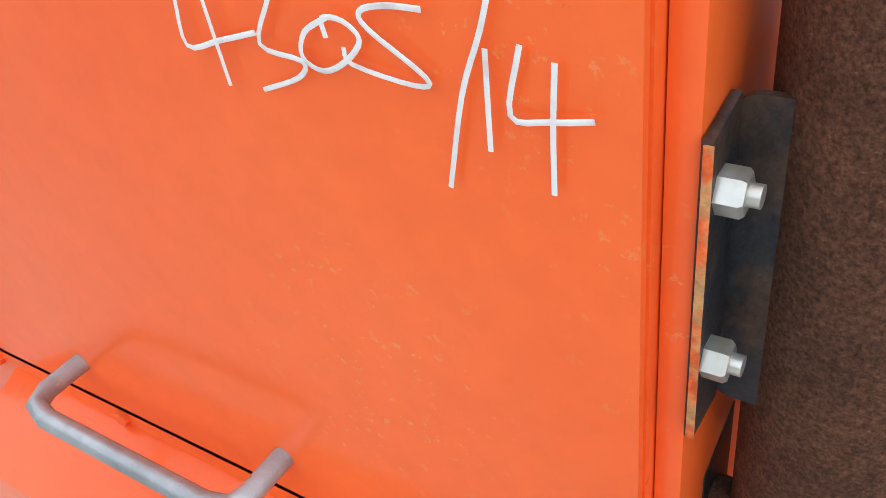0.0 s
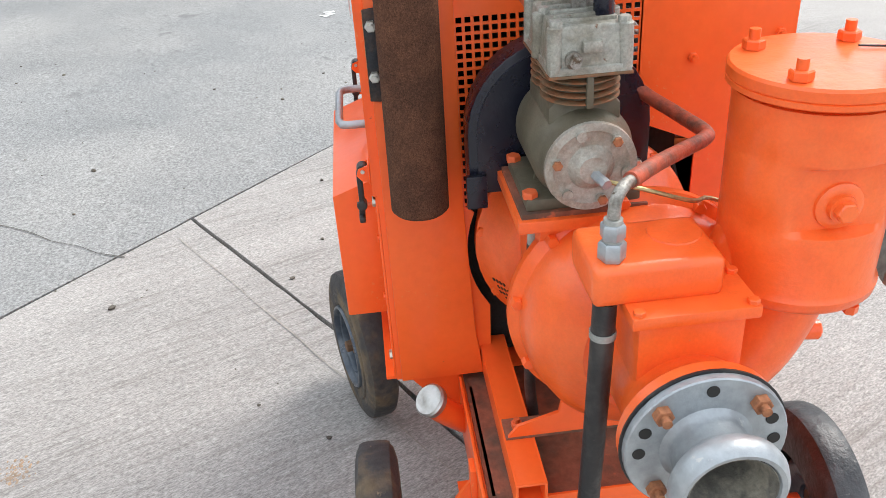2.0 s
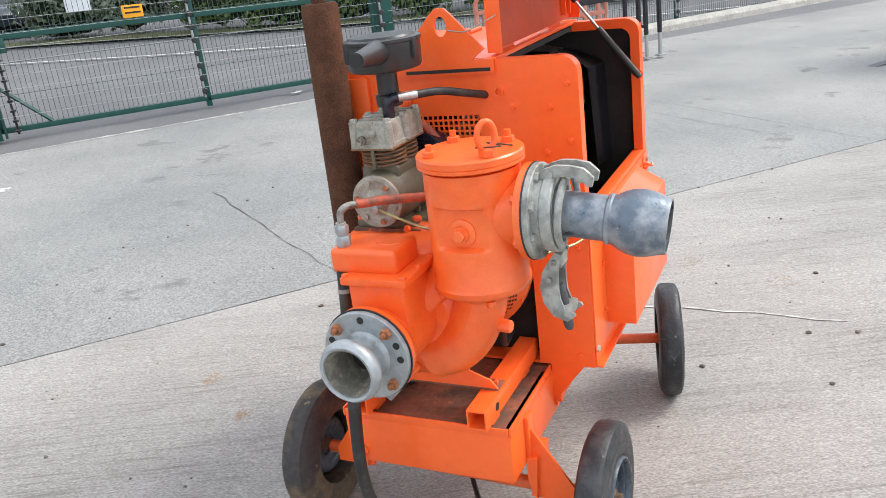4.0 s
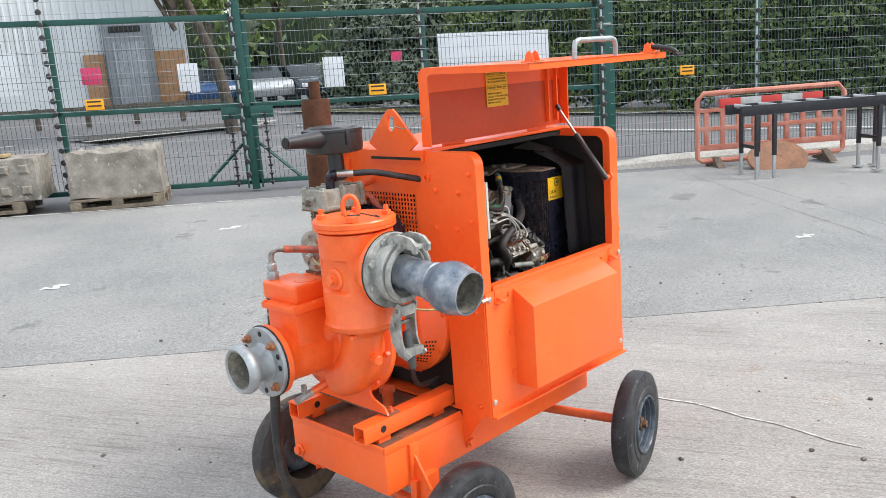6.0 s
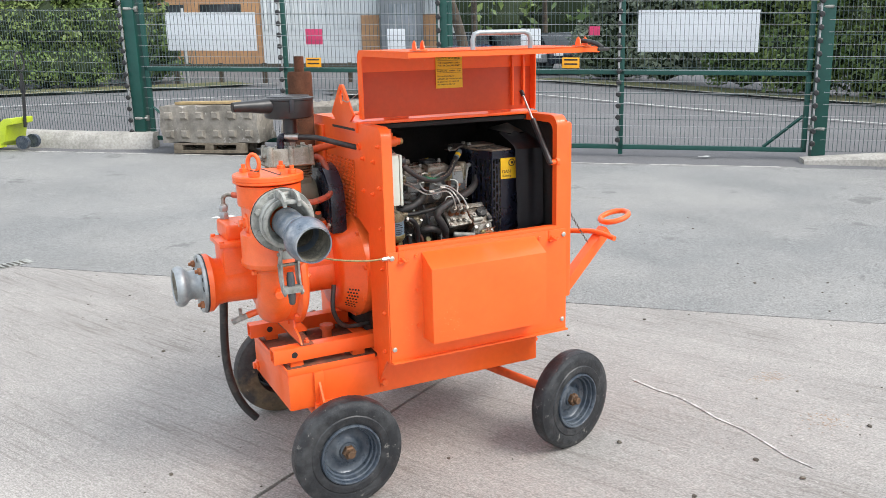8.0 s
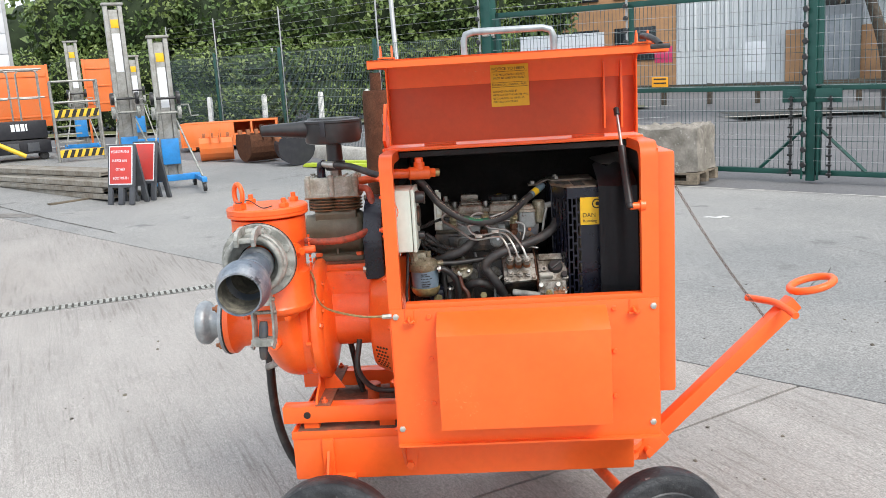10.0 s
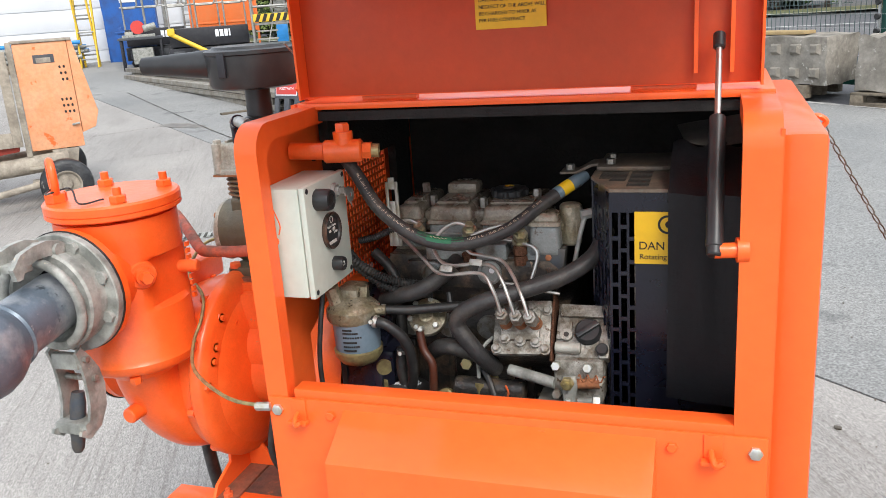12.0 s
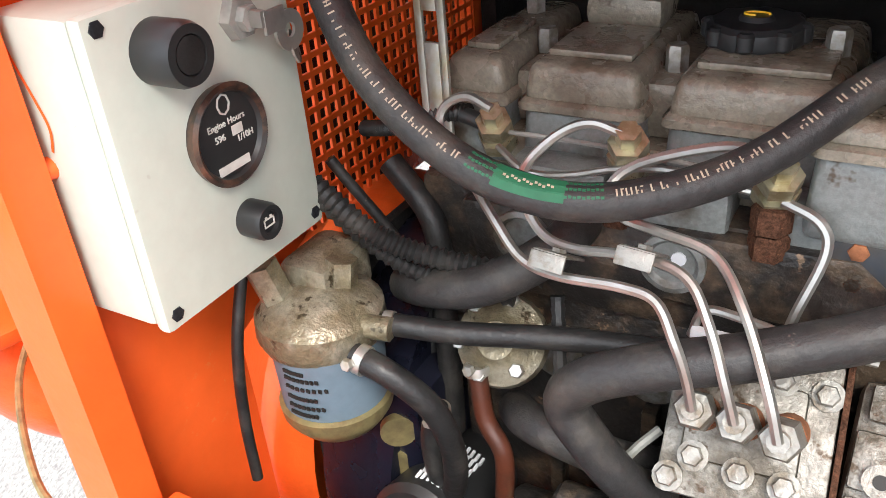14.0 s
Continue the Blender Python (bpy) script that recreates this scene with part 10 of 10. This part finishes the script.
steel_box(-5.0, 15.35, 12)


def digger_bucket(x, y, yaw, s, material, label):
    """An excavator bucket lying on its back."""
    m = spot(x, y, yaw) @ Matrix.Scale(s, 4)
    o = thing("digger_bucket", m.translation, label, "bucket", "digger buckets")
    prof = [(0.36 * math.cos(radians(a)), 0.36 + 0.36 * math.sin(radians(a))) for a in range(150, 391, 20)]
    b = fresh()
    for p, q in zip(prof, prof[1:]):
        n1, n2 = Vector((p[0], p[1] - 0.36)).normalized() * 0.02, Vector((q[0], q[1] - 0.36)).normalized() * 0.02
        prism(b, [p, q, (q[0] - n2.x, q[1] - n2.y), (p[0] - n1.x, p[1] - n1.y)], "x", -0.35, 0.35)
    lp("shell", b, material, o, m)
    for xa in (-0.37, 0.35):
        b = fresh()
        prism(b, prof, "x", xa, xa + 0.02)
        lp("cheek", b, material, o, m)
    for q in range(4):
        lone("tooth", RUST_LIGHT, o, m, box, (-0.32 + 0.18 * q, 0.28, 0.48), (-0.25 + 0.18 * q, 0.345, 0.62), 0.01)
    for xa in (-0.12, 0.08):
        lone("lug", material, o, m, box, (xa, -0.42, 0.42), (xa + 0.03, -0.25, 0.72), 0.01)


digger_bucket(-3.62, 12.40, 40, 0.9, RUST, "rusty brown excavator bucket on the yard")
digger_bucket(-4.52, 12.70, 15, 0.8, PANEL_ORANGE, "orange excavator bucket on the yard")
digger_bucket(-2.82, 11.53, 110, 0.85, BLACK_PAINT, "black excavator bucket on the yard")

# blue skip, ladders, bench and the store of tubes
m = spot(-12.75, 16.15, 32)
skip = thing("blue_skip", m.translation, "tall blue steel skip with a white notice", "skip")
b = fresh()
prism(b, [(-0.55, 0.0), (0.62, 0.0), (0.55, 1.60), (-0.62, 1.60)], "y", 0.0, 0.04)
lp("front_sheet", b, SKIP_BLUE, skip, m)
for xa in (-0.60, 0.56):
    lone("side_sheet", SKIP_BLUE, skip, m, box, (xa, 0.04, 0.0), (xa + 0.04, 1.0, 1.58), 0.004)
lone("back_sheet", SKIP_BLUE, skip, m, box, (-0.6, 1.0, 0.0), (0.6, 1.04, 1.58), 0.004)
lone("rim", SKIP_BLUE, skip, m, box, (-0.64, -0.03, 1.56), (0.60, 0.005, 1.64), 0.008)
for xa in (-0.3, 0.1):
    lone("stiffener", SKIP_BLUE, skip, m, box, (xa, -0.03, 0.05), (xa + 0.07, 0.002, 0.80), 0.006)
lone("notice", SIGN_WHITE, skip, m, box, (-0.18, -0.008, 1.36), (0.22, 0.0, 1.50), 0.002)
m = spot(-12.05, 15.3, 32)
bin_ = thing("blue_bin", m.translation, "small blue tipping bin before the skip", "bin")
b = fresh()
prism(b, [(-0.25, 0.0), (0.30, 0.0), (0.42, 0.72), (-0.36, 0.72)], "y", 0.0, 0.5)
lp("body", b, SKIP_BLUE, bin_, m)
lone("rim", SKIP_BLUE, bin_, m, box, (-0.39, -0.03, 0.70), (0.45, 0.53, 0.745), 0.01)


def ladder(x, y, yaw, h, w, lean, material, label, rungs):
    m = spot(x, y, yaw) @ Matrix.Rotation(radians(-lean), 4, "X")
    s = thing("ladder", m.translation, label, "ladder", "ladders")
    for xa in (-w / 2, w / 2 - 0.035):
        lone("stile", material, s, m, box, (xa, -0.035, 0.0), (xa + 0.035, 0.035, h), 0.004)
    for q in range(rungs):
        z = h * (q + 0.6) / rungs
        lone("rung", ALLOY, s, m, box, (-w / 2 + 0.035, -0.03, z), (w / 2 - 0.035, 0.03, z + 0.028), 0.004)


ladder(-12.95, 14.75, 24, 1.80, 0.42, 8, LADDER_YELLOW, "yellow glass-fibre step ladder standing open", 6)
ladder(-13.08, 15.0, 24, 1.78, 0.36, -10, LADDER_YELLOW, "back leg frame of the yellow ladder", 4)
ladder(-11.75, 17.2, 33, 2.7, 0.40, 8, ALLOY, "alloy ladder leaning on the white wall", 10)
ladder(-13.2, 16.35, 33, 3.4, 0.42, 6, ALLOY, "long alloy ladder leaning on the white wall", 12)
m = spot(-10.95, 14.05, 35)
bench = thing("work_bench", m.translation, "dark steel saw bench with tools on top", "bench")
lone("top", SIGN_PLASTIC, bench, m, box, (-0.45, -0.3, 0.62), (0.45, 0.3, 0.67), 0.006)
for xa, ya in ((-0.42, -0.27), (0.38, -0.27), (-0.42, 0.23), (0.38, 0.23)):
    lone("leg", BLACK_PAINT, bench, m, box, (xa, ya, 0), (xa + 0.045, ya + 0.045, 0.62), 0.004)
lone("motor_box", GALV_DULL, bench, m, box, (-0.2, -0.15, 0.12), (0.22, 0.2, 0.45), 0.02)
m2 = m @ Matrix.Translation((0, 0, 0.67))
saw = thing("bench_saw", m2.translation, "red and grey saw head on the bench", "saw")
lone("table", GALV_DULL, saw, m2, box, (-0.36, -0.2, 0.0), (0.30, 0.2, 0.05), 0.006)
lone("blade_guard", SIGN_RED, saw, m2, cyl, (-0.03, -0.02, 0.20), (-0.03, 0.04, 0.20), 0.14, seg=24)
lone("motor", GALV_DULL, saw, m2, cyl, (0.08, -0.05, 0.16), (0.34, -0.05, 0.22), 0.07, seg=18, bev=0.01)
lone("clamp", ALU, saw, m2, box, (-0.30, -0.10, 0.05), (-0.14, 0.10, 0.12), 0.01)
m = spot(-14.3, 14.4, 33)
rack = thing("tube_store", m.translation, "low timber rack of grey and blue props", "rack")
lone("bed", PALLET, rack, m, box, (-1.1, -0.5, 0.0), (1.1, 0.5, 0.18), 0.01)
for q in range(22):
    ya, z = -0.42 + 0.125 * (q % 7), 0.25 + 0.11 * (q // 7)
    lone("prop", LIFT_BLUE if q % 4 == 1 else (SIGN_RED if q % 9 == 4 else GALV_DULL), rack, m, cyl, (-1.15 + 0.1 * random.random(), ya, z), (1.0 + 0.3 * random.random(), ya, z + 0.03 * random.random()), 0.045, seg=10)

# white clad wall closing the yard
wa, wb = Vector((-19.4, 12.5, 0)), Vector((-11.1, 18.0, 0))
wd = (wb - wa).normalized()
wm = Matrix((wd, Vector((-wd.y, wd.x, 0)), (0, 0, 1))).transposed().to_4x4()
wm.translation = (wa.x, wa.y, ground_z(wa.x, wa.y) - 0.2)
b = fresh()
box(b, (0, 0.03, 0), ((wb - wa).length, 0.30, 6.5))
b.transform(wm)
wall = solo("wall_north", b, WALL_WHITE, "white clad wall of the hire depot", "wall", kind="structure")
for q in range(13):
    lone("cladding_panel", WALL_WHITE, wall, wm, box, (0, 0.0, 0.02 + 0.5 * q), ((wb - wa).length, 0.028, 0.505 + 0.5 * q), 0.006)
lone("corner_trim", STEEL_GREY, wall, wm, box, ((wb - wa).length, -0.02, 0), ((wb - wa).length + 0.08, 0.32, 6.5), 0.004)
lone("down_pipe", STEEL_GREY, wall, wm, cyl, ((wb - wa).length - 1.6, -0.06, 0.1), ((wb - wa).length - 1.6, -0.06, 6.4), 0.05, seg=14)


# towable mixer
MX, MY = -4.64, 4.30
gz = ground_z(MX, MY)
mixer = thing("towable_mixer", (MX, MY, gz), "faded orange towable cement mixer splashed with cement", "cement mixer")
b = fresh()
box(b, (-4.92, MY, 0.545), (-4.356, MY + 0.62, 1.435), 0.010)
hous = part("engine_housing", b, MIXER_PALE, mixer, "faded orange engine housing with vent holes")
b = fresh()
prism(b, [(-4.352, 1.435), (-4.300, 1.435), (-4.146, 0.83), (-4.20, 0.70), (-4.352, 0.66)], "y", MY + 0.004, MY + 0.60, 0.006)
part("rear_hood", b, MIXER_PALE, hous)
one("cap_strip", MIXER_GREY, hous, box, (-4.94, MY - 0.012, 1.436), (-4.30, MY + 0.63, 1.456), 0.004)
one("side_strip", MIXER_GREY, hous, box, (-4.985, MY - 0.02, 0.50), (-4.925, MY + 0.05, 1.45), 0.006)
for cx0, cz0, rows_, cols_ in ((-4.47, 1.225, 3, 2), (-4.505, 0.955, 3, 3)):
    for i in range(rows_):
        for k in range(cols_):
            one("vent_hole", INK, hous, cyl, (cx0 + 0.045 * k + 0.006 * i, MY - 0.0015, cz0 - 0.052 * i), (cx0 + 0.045 * k + 0.006 * i, MY + 0.01, cz0 - 0.052 * i), 0.0125, seg=14)
one("worn_badge", SIGN_PLASTIC, hous, box, (-4.73, MY - 0.003, 1.265), (-4.51, MY, 1.335), 0.001, label="worn dark badge")
one("badge_scrape", MIXER_GREY, hous, box, (-4.70, MY - 0.005, 1.268), (-4.55, MY - 0.002, 1.31), 0.001)
one("latch", GALV_DULL, hous, tube, [(-4.45, MY - 0.012, 0.735), (-4.41, MY - 0.02, 0.742), (-4.37, MY - 0.012, 0.745)], 0.009, 8)
b = fresh()
prism(b, [(-4.72, 0.54), (-4.42, 0.54), (-4.48, 0.36), (-4.62, 0.36)], "y", MY + 0.0, MY + 0.06, 0.004)
part("axle_leg", b, MIXER_GREY, mixer, "pale axle bracket")
one("chassis_tube", MIXER_GREY, mixer, tube, [(-4.55, MY + 0.02, 0.45), (-5.2, MY + 0.02, 0.42), (-6.6, MY + 0.02, 0.40)], 0.075, 16, smooth=False, label="cement-crusted chassis tube")
one("chassis_tube", MIXER_GREY, mixer, tube, [(-4.55, MY + 0.6, 0.45), (-6.6, MY + 0.6, 0.40)], 0.06, 14, smooth=False)
for a, c in (((-4.98, MY - 0.10, 0.40), (-4.72, MY - 0.06, 0.405)), ((-4.98, MY - 0.10, 0.28), (-4.72, MY - 0.06, 0.285))):
    one("draw_socket", MIXER_GREY, mixer, box, (a[0], a[1], a[2]), (c[0], c[1] + 0.1, c[2] + 0.02), 0.006)
one("tow_pole", MIXER_GREY, mixer, tube, [(-4.9, MY - 0.3, 0.30), (-5.6, MY - 0.45, 0.24), (-6.6, MY - 0.65, 0.19)], 0.028, 10, smooth=False, label="splashed draw pole")
b = fresh()
box(b, (-5.10, MY - 0.06, 0.60), (-5.00, MY + 0.02, 1.38), 0.006)
box(b, (-5.9, MY - 0.06, 0.60), (-5.10, MY + 0.02, 0.72), 0.006)
part("drum_frame", b, MIXER_GREY, mixer, "crusted drum frame")
b = fresh()
lathe(b, (-5.95, MY + 0.15, 0.80), (0.55, -0.10, 0.83), [(0, 0), (0, 0.26), (0.10, 0.43), (0.22, 0.54), (0.46, 0.56), (0.74, 0.44), (0.92, 0.31), (0.93, 0.29), (0.74, 0.42), (0.46, 0.53), (0.22, 0.51), (0.12, 0.0)], 40)
drum = part("drum", b, MIXER_SPLASH, mixer, "cement-splashed mixing drum")
b = fresh()
prism(b, [(-6.5, 0.62), (-5.05, 0.66), (-5.05, 0.56), (-6.4, 0.46)], "y", MY - 0.02, MY + 0.5, 0.006)
part("drum_cradle", b, DRUM_RED, mixer, "dark red drum cradle")
b = fresh()
for q in range(5):
    box(b, (-5.62 + 0.055 * q, MY - 0.0235, 0.60), (-5.585 + 0.055 * q, MY - 0.0195, 0.635))
part("worn_marking", b, SIGN_WHITE, mixer)
b = fresh()
lathe(b, (-5.28, MY + 0.10, 1.58), "y", [(-0.08, 0), (-0.08, 0.24), (0.0, 0.26), (0.05, 0.25), (0.05, 0)], 32)
part("gear_cover", b, PANEL_ORANGE, mixer, "bright orange gear cover")
# the body is turned to face along the yard, then the wheels are hung on it
turn = Matrix.Translation((-4.27, 3.93, 0)) @ Matrix.Rotation(radians(43), 4, "Z") @ Matrix.Diagonal((0.69, 0.80, 0.93, 1)) @ Matrix.Translation((-MX, -MY, 0.116))


def turn_part(o):
    o.data.transform(Matrix.Translation((-MX, -MY, -gz)) @ turn @ Matrix.Translation((MX, MY, gz)))
    for c in o.children:
        turn_part(c)


for o in list(mixer.children):
    turn_part(o)
ax = Vector((0.68, -0.73, 0))
hubs = []
for near in (0.0, -1.0):
    c = Vector((-4.10, 3.76, 0)) + ax * (near + 0.06)
    c.z = ground_z(c.x, c.y) + 0.195
    hubs.append(c)
    b = fresh()
    lathe(b, c - ax * 0.055, ax, [(0, 0.11), (0, 0.16), (0.012, 0.185), (0.03, 0.195), (0.08, 0.195), (0.098, 0.185), (0.11, 0.16), (0.11, 0.11), (0, 0.11)], 36)
    w = part("wheel", b, TYRE, mixer, "black tyre on a crusted rim")
    b = fresh()
    lathe(b, c - ax * 0.05, ax, [(0.0, 0.0), (0.0, 0.112), (0.104, 0.112), (0.10, 0.100), (0.07, 0.085), (0.075, 0.045), (0.10, 0.035), (0.10, 0.0)], 28)
    part("rim", b, MIXER_GREY, w)
one("axle", MIXER_GREY, mixer, cyl, hubs[0], hubs[1], 0.03)
ribbon("oil_stain", [(-5.75, 7.35), (-5.4, 7.22), (-5.1, 7.14)], 0.22, mat("oil_dark_concrete", (0.13, 0.12, 0.11), 0.7, 0, (0.20, 0.19, 0.17), 8, 0.4, 0.6, 0.1), "dark oil stain on the concrete", jag=0.02)
ribbon("yard_joint", [(-8.6, 10.35), (-7.1, 8.98), (-4.8, 6.9), (-3.59, 5.88)], 0.022, JOINT, "dark slab joint", jag=0.003)
